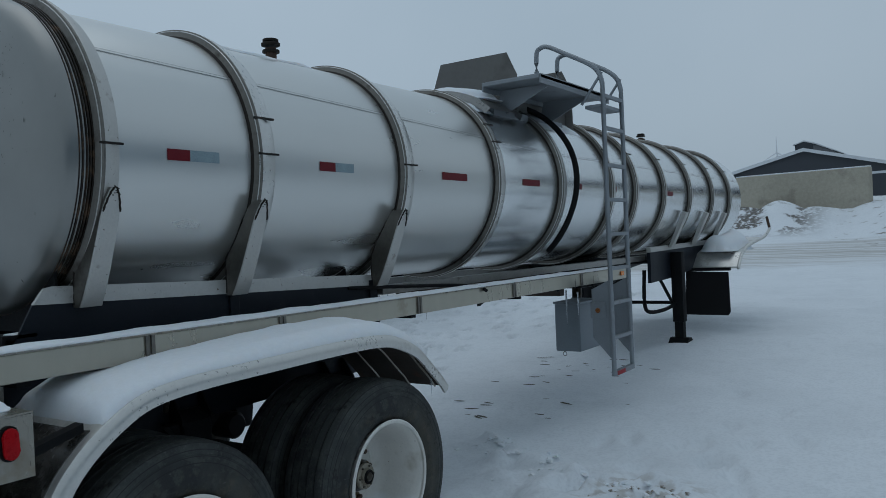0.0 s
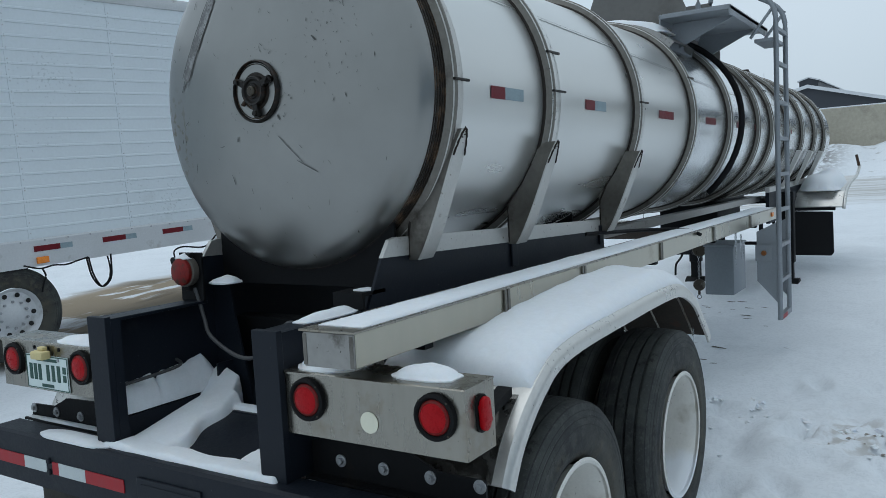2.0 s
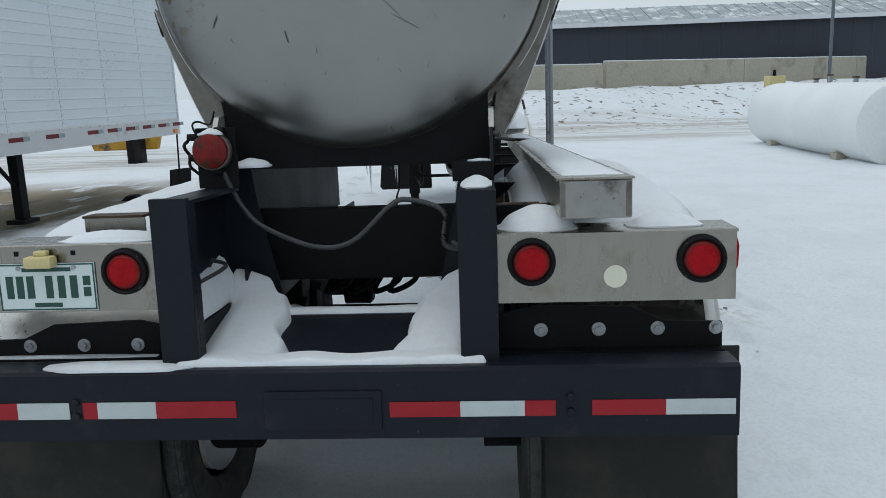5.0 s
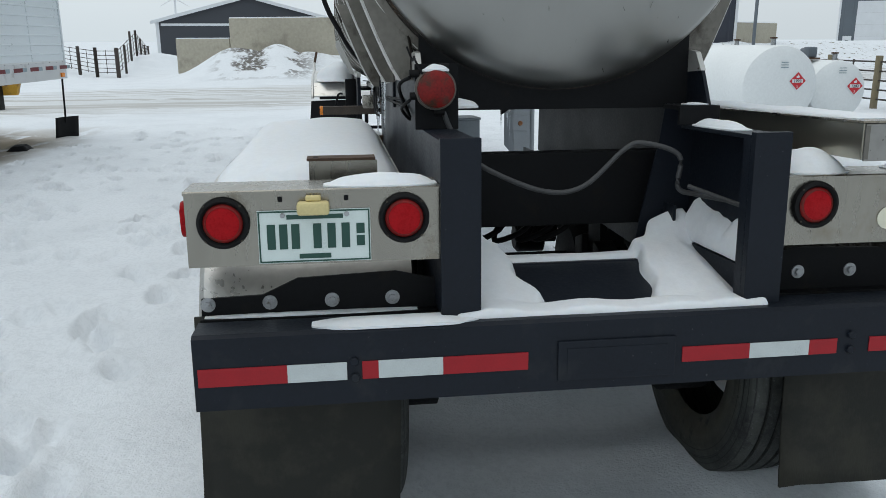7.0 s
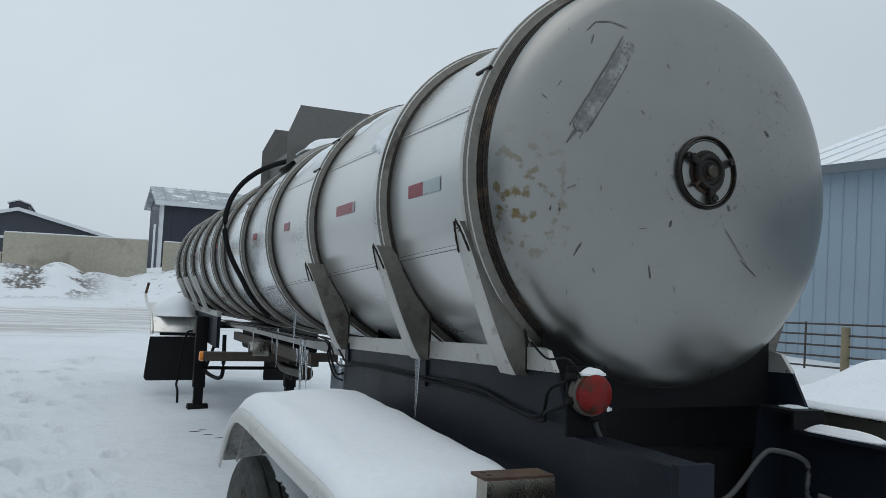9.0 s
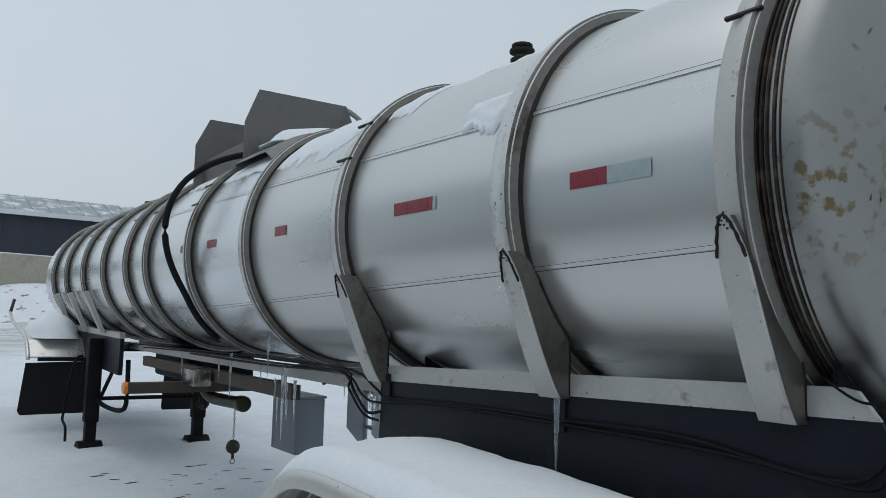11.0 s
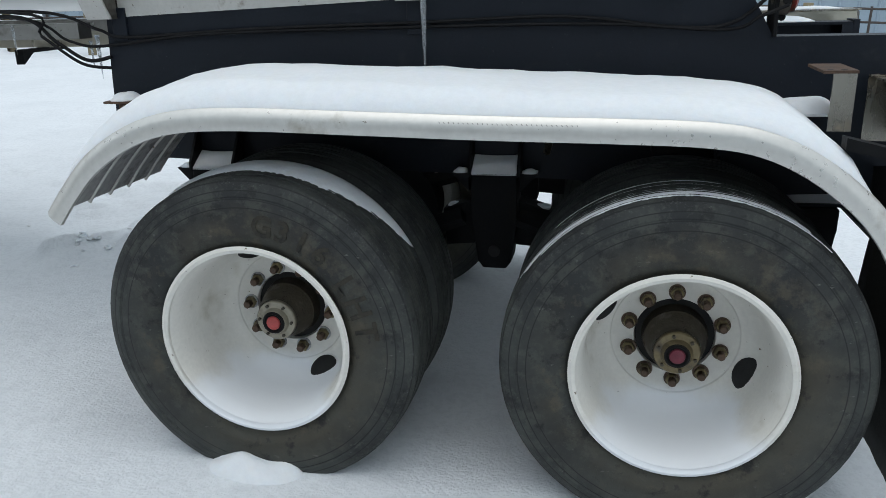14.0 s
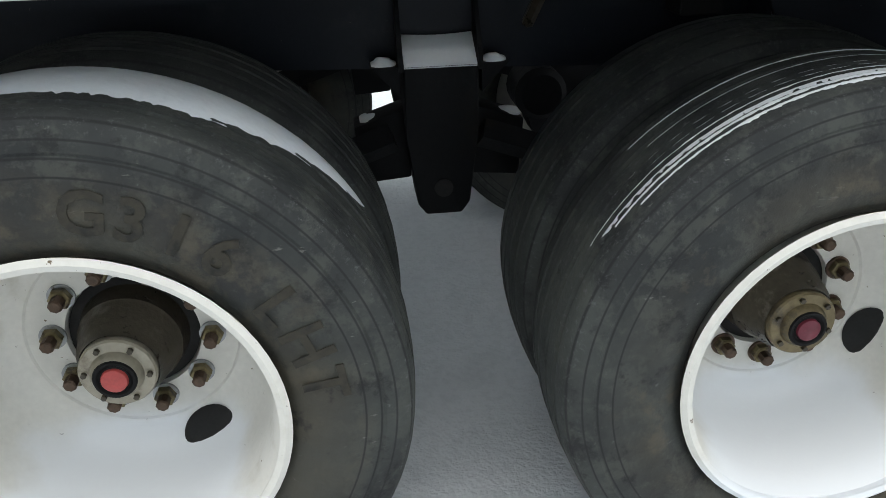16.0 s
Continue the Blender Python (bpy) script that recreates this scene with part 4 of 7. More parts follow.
# ---------------------------------------------------------------- rear frame
for s in (1, -1):
    web = part("frame_rail", prism([(0.0, 0.845), (0.0, 1.335), (0.45, 1.335), (0.548, 1.514), (2.785, 1.440), (2.80, 1.20), (2.805, 1.03), (0.62, 1.03), (0.52, 0.82)], 1, s * 0.488, s * 0.50), "paint", trailer, "dark slate painted frame side plate")
    part("lower_web", prism([(0.50, 0.82), (0.50, 1.05), (2.80, 1.05), (2.805, 0.90)], 1, s * 0.392, s * 0.402), "paint", web)
    part("top_flange", box(0.0, 0.47, *sorted((s * 0.39, s * 0.487)), 1.323, 1.335, 0.002), "paint", web)
    part("end_post", box(-0.026, 0.0, *sorted((s * 0.39, s * 0.502)), 0.843, 1.343, 0.002), "paint", web)
    part("inner_lip", box(0.0, 0.04, *sorted((s * 0.39, s * 0.396)), 0.845, 1.325), "paint", web)
    part("cross_gusset", prism([(s * 0.487, 0.82), (s * 0.275, 0.82), (s * 0.285, 0.90), (s * 0.36, 1.25), (s * 0.38, 1.40), (s * 0.487, 1.40)], 0, 0.585, 0.597), "paint", web)
    part("ledge_face", prism([(0.03, 0.797), (0.03, 0.930), (0.585, 0.930), (0.585, 0.83)], 1, *sorted((s * 0.434, s * 0.440))), "paint", web)
    part("ledge", box(0.05, 0.585, *sorted((s * 0.445, s * 0.487)), 0.930, 0.940), "paint", web)
    part("edge_strip", prism([(0.548, 1.514), (0.598, 1.578), (0.638, 1.585), (2.72, 1.510), (2.785, 1.440)], 1, s * 0.486, s * 0.504), "bracket", web, "bare aluminium edge strip")
    for x, z0_, z1_ in ((0.778, 1.488, 1.984), (1.608, 1.473, 1.947), (2.785, 1.436, 1.908)):
        bm = bmesh.new()

        def face_y(z):
            return 0.548 + 0.209 * max(0.0, min(1.0, (z - z0_) / (z1_ - z0_))) ** 0.85
        rows, FLANK = [], []
        for k in range(13):
            t = k / 12
            z = z0_ + (z1_ - z0_) * t
            w0 = 0.052 - 0.010 * t - 0.026 * max(0.0, (t - 0.72) / 0.28) ** 2.2
            y = face_y(z)
            skin = math.sqrt(max(0.0, R * R - (ZC - z) ** 2)) if z > ZC - R else 0.0
            yi = min(y - 0.012, max(skin - 0.01, 0.50))
            FLANK.append((z, w0, yi, y - 0.006))
            rows.append([bm.verts.new((x + q * w0, s * yy, z)) for q, yy in ((-1.0, yi), (-1.0, y - 0.006), (-0.90, y), (0.90, y), (1.0, y - 0.006), (1.0, yi))])
        for a, b in zip(rows, rows[1:]):
            for q in range(5):
                bm.faces.new((a[q], a[q + 1], b[q + 1], b[q]))
        bm.faces.new(rows[0])
        bm.faces.new(rows[-1][::-1])
        saddle = part("saddle_bracket", bm, "bracket", trailer, "tapered aluminium tank saddle bracket with stained welds", 30)
        # rear side of the bracket overlaid in the darker ring-side colour
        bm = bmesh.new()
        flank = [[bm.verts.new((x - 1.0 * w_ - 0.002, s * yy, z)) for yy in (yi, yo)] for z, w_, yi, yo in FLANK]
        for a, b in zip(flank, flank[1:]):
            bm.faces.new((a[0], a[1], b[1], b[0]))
        part("rear_flank", bm, "ringside", saddle, "dark brownish rear flank", 30)
        for grow, thick in ((0.0, 0.0042), (0.009, 0.0022)):
            arch = []
            for k in range(21):
                t = -1 + 2 * k / 20
                z = z1_ + 0.001 + grow - (0.10 + 2 * grow) * abs(t) ** 1.35
                skin = math.sqrt(R * R - (ZC - z) ** 2)
                y = max(face_y(min(z, z1_)) + 0.001 if grow == 0 else 0.0, skin + 0.003)
                arch.append((x + (0.040 + grow) * math.copysign(abs(t) ** 0.72, t) + 0.0015 * math.sin(k * 2.3 + x * 9), s * y, z))
            part("weld_arch", tube(arch, thick, 6, taper=[0.8 + 0.4 * abs(math.sin(k * 1.9)) for k in range(21)]), "weld", saddle, "brown stained weld", 60)
        for k in range(9):
            a, rr = k * 2.4, 0.006 + 0.0022 * k
            z = z1_ - 0.013 + rr * math.sin(a)
            p = (x + rr * 0.7 * math.cos(a), s * (face_y(min(z, z1_)) + 0.0005), z)
            part("weld_spatter", disc(p, "y", 0.0025 + 0.002 * abs(math.sin(k * 3.1)), s * 0.002, 6), "weld", saddle)
        for d in (-1, 1):
            edge_pts = [(x + d * (0.052 - 0.010 * t), s * (max(math.sqrt(max(0.0, R * R - (ZC - (z0_ + (z1_ - z0_) * t)) ** 2)) if z0_ + (z1_ - z0_) * t > ZC - R else 0.0, 0.50) + 0.004), z0_ + (z1_ - z0_) * t) for t in (0.02, 0.2, 0.4, 0.6, 0.8)]
            part("weld_side", tube(edge_pts, 0.006, 6), "weld", saddle, "", 60)
    for x in (1.57, 2.70):
        part("stiffener", box(x, x + 0.06, *sorted((s * 0.50, s * 0.512)), 1.36, 1.475, 0.003), "paint", web)

pts = [(-0.485, 1.385), (-0.485, ZC - math.sqrt(R * R - 0.25) + 0.02)]
pts += [(y, ZC - math.sqrt(R * R - y * y) - 0.004) for y in np.linspace(-0.48, 0.48, 25).tolist()]
pts += [(0.485, ZC - math.sqrt(R * R - 0.25) + 0.02), (0.485, 1.385)]
part("saddle_plate", prism(pts, 0, 0.655, 0.667), "black", trailer, "black saddle plate cut to the tank's curve")
pts = [(-0.36, 1.385)] + [(y, ZC - math.sqrt(R * R - y * y) - 0.004) for y in np.linspace(-0.36, 0.36, 19).tolist()] + [(0.36, 1.385)]
part("saddle_plate", prism(pts, 0, 2.64, 2.652), "black", trailer, "black saddle plate cut to the tank's curve")
part("cross_beam", box(0.70, 0.80, -0.487, 0.487, 0.955, 1.225, 0.004), "black", trailer, "black frame cross beam")
part("cross_beam", box(2.60, 2.70, -0.390, 0.390, 0.92, 1.02, 0.004), "black", trailer, "black frame cross beam")
part("tail_crossmember", prism([(0.40, 0.72), (0.40, 0.880), (0.41, 0.885), (0.49, 0.885), (0.49, 0.72)], 1, -0.487, 0.487), "paint", trailer, "dark slate tail crossmember")
part("tail_slope", prism([(0.06, 0.806), (0.40, 0.882), (0.405, 0.87), (0.07, 0.795)], 1, -0.47, 0.47), "paint", trailer, "bare sloping dark panel in the tail")
part("tail_pan", box(0.0, 0.40, -0.487, 0.487, 0.785, 0.795), "paint", trailer, "dark slate pan behind the bumper")
step_bracket = part("step_bracket", prism([(0.42, 1.337), (0.42, 1.40), (0.56, 1.40), (0.56, 1.386), (0.434, 1.386), (0.434, 1.337)], 1, -0.50, -0.36), "black", trailer, "small black angle bracket")

bumper = part("rear_bumper", prism([(-0.085, 0.635), (-0.085, 0.836), (-0.070, 0.844), (0.04, 0.844), (0.04, 0.832), (-0.070, 0.832), (-0.073, 0.648), (0.04, 0.648), (0.04, 0.635)], 1, -1.172, 1.172), "paint", trailer, "dark slate steel channel rear bumper")
for y0, y1, c in ((1.161, 0.928, "r"), (0.928, 0.769, "w"), (0.728, 0.684, "r"), (0.684, 0.507, "w"), (0.507, 0.268, "r"), (-0.182, -0.386, "r"), (-0.386, -0.57, "w"), (-0.57, -0.658, "r"), (-0.76, -0.967, "r"), (-0.967, -1.16, "w")):
    part("reflective_strip", box(-0.0885, -0.085, y1, y0, 0.7035 - (0.004 if y0 < 0 else 0), 0.754 - (0.009 if y0 < 0 else 0), 0.0006), "redtape" if c == "r" else "whitetape", bumper, "red reflective strip" if c == "r" else "silver reflective strip")
blank = part("blank_plate", box(-0.093, -0.085, -0.16, 0.184, 0.664, 0.781, 0.003), "paint", bumper, "blank rectangular plate painted over")
part("plate_field", box(-0.095, -0.093, -0.135, 0.158, 0.685, 0.76, 0.001), "paint", blank)
for y in (0.748, -0.70):
    for z in (0.71, 0.755):
        part("bolt", disc((-0.085, y, z), "x", 0.012, -0.012, 10, bevel=0.003), "paint", bumper)
for y in (0.35, 0.42, 0.26, -0.32, -0.18):
    part("bolt_end", disc((-0.02, y, 0.635), "z", 0.010, -0.02, 8), "black", bumper)


def tail_lamp(y, parent):
    rim_ = part("tail_lamp", lathe([(0.0, 0.070), (-0.016, 0.068), (-0.020, 0.060), (-0.012, 0.051), (0.0, 0.051)], "x", (0, y, 1.13), 32, closed=True), "plastic", parent, "round red tail lamp in a black rubber grommet", 50)
    part("lens", lathe([(-0.010, 0.051), (-0.016, 0.049), (-0.020, 0.040), (-0.022, 0.0)], "x", (0, y, 1.13), 28), "red", rim_, "red lens", 40)
    part("lens_edge", lathe([(-0.0125, 0.0525), (-0.0175, 0.0495), (-0.0205, 0.044), (-0.0195, 0.043)], "x", (0, y, 1.13), 28), "lamplens", rim_, "dark red lens edge", 40)
    for k in range(4):
        a = radians(45 + 90 * k)
        part("screw", disc((-0.016, y + 0.066 * math.cos(a), 1.13 + 0.066 * math.sin(a)), "x", 0.003, -0.0035, 8), "hub", rim_)


for s in (1, -1):
    a, b = sorted((s * 0.503, s * 1.178))
    lb = part("light_box", box(0.0, 0.004, a, b, 1.010, 1.209), "plate", trailer, "stainless light box at the tail")
    part("top_sheet", prism([(-0.006, 1.205), (-0.006, 1.212), (0.0, 1.215), (0.16, 1.218), (0.16, 1.213), (0.002, 1.209)], 1, a - 0.002, b + 0.002), "plate", lb)
    part("side_sheet", box(0.004, 0.16, *sorted((s * 1.174, s * 1.178)), 1.010, 1.210), "plate", lb)
    part("inner_sheet", box(0.004, 0.16, *sorted((s * 0.503, s * 0.507)), 1.010, 1.210), "plate", lb)
    part("bottom_lip", box(0.004, 0.03, a + 0.005, b - 0.005, 1.010, 1.014), "plate", lb)
    for y in (0.6, 1.08):
        tail_lamp(s * y, lb)
    mk = part("side_marker", prism([(0.08 + 0.030 * math.cos(a), 1.13 + (0.026 if math.sin(a) > 0 else -0.026) + 0.030 * math.sin(a)) for a in (radians(15 * q) for q in range(24))], 1, *sorted((s * 1.178, s * 1.185))), "plastic", lb, "oval red side marker lamp")
    part("marker_lens", prism([(0.08 + 0.025 * math.cos(a), 1.13 + (0.025 if math.sin(a) > 0 else -0.025) + 0.025 * math.sin(a)) for a in (radians(15 * q) for q in range(24))], 1, *sorted((s * 1.185, s * 1.202)), bevel=0.006), "red", mk, "red lens", 40)
    # flap hanger with four bolts
    up_ = 0.0 if s > 0 else 0.024
    pts = [(s * 0.505, 0.835), (s * 0.505, 0.93 + up_), (s * 0.62, 0.955 + up_), (s * 0.90, 0.945 + up_), (s * 1.0, 0.90 + up_), (s * 1.17, 0.895 + up_), (s * 1.172, 0.845)]
    hg = part("flap_hanger", prism(pts, 0, 0.100, 0.110), "black", trailer, "black steel mud flap hanger with zinc bolts")
    part("ledge", box(0.06, 0.110, *sorted((s * 0.505, s * 1.17)), 0.835, 0.845), "black", hg)
    for y in (0.63, 0.804, 0.98, 1.152):
        w_ = part("washer", disc((0.100, s * y, 0.878 + up_), "x", 0.021, -0.004, 20), "zinc", hg)
        part("bolt_head", disc((0.096, s * y, 0.878 + up_), "x", 0.011, -0.009, 6), "zinc", hg)
    bm = bmesh.new()
    rows = []
    for k in range(9):
        z = 0.84 - (0.84 - 0.15) * k / 8
        rows.append([])
        for q in range(9):
            y = (0.60 if s > 0 else 0.63) + 0.595 * q / 8
            rows[-1].append(bm.verts.new((0.118 + 0.02 * math.sin(k / 8 * 2.2) + 0.012 * noise.noise(Vector((y * 3, z * 3, s))), s * (y + 0.02 * k / 8), z - (0.012 * noise.noise(Vector((y * 9, 0, s))) if k == 8 else 0))))
    for k in range(8):
        for q in range(8):
            bm.faces.new((rows[k][q], rows[k][q + 1], rows[k + 1][q + 1], rows[k + 1][q]))
    fl = part("mud_flap", bm, "flap", trailer, "weathered grey-green rubber mud flap", 60)
    so = fl.modifiers.new("thick", "SOLIDIFY")
    so.thickness = 0.01
    if s == 1:
        np_ = part("number_plate", box(-0.006, -0.002, 0.692, 0.992, 1.016, 1.160, 0.001), "platewhite", lb, "white number plate with green print")
        part("plate_border", box(-0.0075, -0.006, 0.694, 0.990, 1.018, 1.022), "plategreen", np_)
        part("plate_border", box(-0.0075, -0.006, 0.694, 0.990, 1.154, 1.158), "plategreen", np_)
        part("plate_border", box(-0.0075, -0.006, 0.694, 0.698, 1.022, 1.154), "plategreen", np_)
        part("plate_border", box(-0.0075, -0.006, 0.986, 0.990, 1.022, 1.154), "plategreen", np_)
        for y in (0.968, 0.936, 0.904, 0.846, 0.808, 0.770):
            part("bar", box(-0.0075, -0.006, y - 0.022, y, 1.054, 1.122), "plategreen", np_)
        for z in (1.092, 1.058):
            part("bar", box(-0.0075, -0.006, 0.708, 0.730, z, z + 0.028), "plategreen", np_)
        part("bar", box(-0.0075, -0.006, 0.80, 0.885, 1.027, 1.040), "plategreen", np_)
        part("bar", box(-0.0075, -0.006, 0.765, 0.915, 1.135, 1.147), "plategreen", np_)
        for y in (0.925, 0.755):
            part("screw", disc((-0.006, y, 1.146), "x", 0.007, -0.004, 10), "zinc", np_)
        pl = part("plate_lamp", box(-0.05, -0.006, 0.80, 0.885, 1.150, 1.185, 0.008), "beige", lb, "yellowed plastic plate lamp", 40)
        part("lamp_tab", box(-0.030, -0.006, 0.822, 0.862, 1.185, 1.20, 0.004), "beige", pl)
        for y in (0.93, 0.755):
            part("slot", box(-0.003, -0.001, y - 0.006, y + 0.006, 1.182, 1.196), "black", lb)
    else:
        part("reflector", disc((-0.001, -0.838, 1.083), "x", 0.033, -0.002, 28), "cream", lb, "round cream reflector")

# beacon lamp on the frame, with its wiring
lamp = part("beacon_lamp", lathe([(0.375, 0.0), (0.375, 0.056), (0.380, 0.066), (0.400, 0.067), (0.418, 0.060), (0.426, 0.03), (0.428, 0.0)], "x", (0.030, 0.458, 1.464), 28), "lamphouse", trailer, "round faded red lamp in a grey housing", 40)
part("lens", lathe([(0.375, 0.060), (0.362, 0.058), (0.354, 0.045), (0.350, 0.0)], "x", (0.030, 0.458, 1.464), 28), "lamplens", lamp, "cracked faded red lens", 40)
part("bracket", box(0.443, 0.455, 0.381, 0.521, 1.335, 1.542, 0.002), "black", lamp)
for y, z in ((0.50, 1.50), (0.50, 1.43), (0.42, 1.38), (0.405, 1.52)):
    part("cable_gland", disc((0.423, y + 0.01, z + 0.012), "y", 0.012, 0.03, 12), "plastic", lamp, "", 40)
WIRES = [
    ("graycable", 0.0085, [(0.44, 0.43, 1.39), (0.44, 0.41, 1.34), (0.42, 0.36, 1.26), (0.38, 0.28, 1.20), (0.36, 0.11, 1.135), (0.36, -0.02, 1.15), (0.36, -0.15, 1.265), (0.36, -0.215, 1.285), (0.34, -0.33, 1.245), (0.335, -0.33, 1.14), (0.335, -0.40, 1.115), (0.30, -0.48, 1.10)]),
    ("cable", 0.006, [(0.42, 0.54, 1.50), (0.47, 0.57, 1.47), (0.58, 0.53, 1.38), (0.75, 0.515, 1.37), (1.1, 0.512, 1.41), (1.6, 0.512, 1.40), (2.2, 0.512, 1.39), (2.7, 0.512, 1.37), (2.82, 0.512, 1.40), (3.1, 0.50, 1.47), (4.0, 0.44, 1.46), (5.2, 0.40, 1.45), (6.6, 0.40, 1.43), (8.2, 0.42, 1.42)]),
    ("cable", 0.0055, [(0.42, 0.54, 1.43), (0.50, 0.56, 1.40), (0.60, 0.525, 1.36), (1.0, 0.514, 1.385), (1.7, 0.514, 1.385), (2.4, 0.514, 1.375), (2.8, 0.514, 1.34), (2.95, 0.51, 1.36), (3.2, 0.50, 1.45), (4.2, 0.44, 1.44), (5.6, 0.40, 1.43), (7.4, 0.41, 1.40)]),
    ("cable", 0.007, [(2.78, 0.512, 1.30), (2.88, 0.52, 1.29), (3.0, 0.52, 1.36), (3.15, 0.51, 1.45), (3.6, 0.47, 1.44), (4.4, 0.44, 1.42), (6.0, 0.40, 1.41)]),
    ("cable", 0.006, [(2.79, 0.512, 1.26), (2.90, 0.53, 1.28), (3.05, 0.53, 1.38), (3.2, 0.51, 1.47), (4.8, 0.42, 1.47)]),
    ("cable", 0.0035, [(0.41, 0.50, 1.51), (0.42, 0.52, 1.55), (0.47, 0.52, 1.565), (0.58, 0.515, 1.555), (0.66, 0.525, 1.60)]),
    ("graycable", 0.008, [(0.32, -0.36, 1.145), (0.20, -0.42, 1.12), (0.05, -0.47, 1.10)]),
    ("graycable", 0.007, [(0.34, 0.46, 1.10), (0.30, 0.40, 1.085), (0.12, 0.44, 1.06), (0.02, 0.47, 1.05)]),
    ("cable", 0.012, [(2.5, -0.5, 1.44), (3.3, -0.62, 1.40), (3.5, -0.80, 1.38), (3.48, -0.90, 1.35)]),
]
for m_, r, pts in WIRES:
    part("wiring_cable", tube(curve(pts, 6), r, 8), m_, trailer, "black wiring cable", 60)
for k, (y, z) in enumerate(((0.16, 1.0), (0.05, 1.02), (-0.05, 0.99), (-0.12, 1.03))):
    part("air_hose", tube(curve([(1.0, y, 1.2), (0.98, y + 0.03, 1.05), (1.02, y - 0.05, 0.9), (1.1, y + 0.08, 0.82), (1.2, y, 0.95)], 6), 0.012, 8), "cable", trailer, "coiled black air hose", 60)

# ---------------------------------------------------------------- hose tube on the right
tube_box = part("hose_tube", box(-0.082, 6.3, -0.872, -0.675, 1.266, 1.369, 0.003), "tubesheet", trailer, "long rectangular stainless hose tube with a snowy lid")
for y in (-0.868, -0.690):
    part("corner_stain", box(-0.0915, -0.090, y, y + 0.014, 1.268, 1.362, 0.0005), "ringside", tube_box, "dark stained corner")
part("end_cap", box(-0.090, -0.082, -0.869, -0.678, 1.263, 1.367, 0.002), "ring", tube_box, "dark stained end cap")
part("lid_edge", box(-0.094, 6.3, -0.876, -0.664, 1.369, 1.375), "plate", tube_box)
for x in (0.80, 1.55, 2.7, 3.9, 5.1):
    for d in (0.0, 0.026):
        part("strap", box(x + d, x + d + 0.018, -0.881, -0.872, 1.268, 1.369, 0.002), "ringside", tube_box)
for x in (0.28, 1.2, 2.65, 4.0, 5.4):
    part("tube_bracket", prism([(-0.50, 1.19), (-0.50, 1.266), (-0.86, 1.266), (-0.86, 1.246), (-0.58, 1.246)], 0, x, x + 0.05), "black", tube_box)
part("marker_light", box(6.02, 6.10, -0.884, -0.874, 1.30, 1.34, 0.003), "amber", tube_box, "amber marker light")

# ---------------------------------------------------------------- fenders
FEN = [(2.62, 0.885), (2.545, 0.975), (2.45, 1.068), (2.311, 1.150), (2.16, 1.193), (1.95, 1.203), (1.6, 1.194), (1.25, 1.184), (0.9, 1.178), (0.68, 1.170), (0.545, 1.146), (0.42, 1.088), (0.30, 0.995), (0.225, 0.905), (0.18, 0.82)]
FEN_R = [(2.531, 0.89), (2.47, 0.955), (2.391, 1.024), (2.259, 1.136), (2.07, 1.215), (1.9, 1.240), (1.6, 1.243), (1.25, 1.236), (0.9, 1.228), (0.68, 1.214), (0.545, 1.187), (0.43, 1.130), (0.33, 1.060), (0.245, 0.975), (0.18, 0.875)]
FENC = curve([(x, 0, z) for x, z in FEN], 4)
FENC_R = curve([(x, 0, z) for x, z in FEN_R], 4)


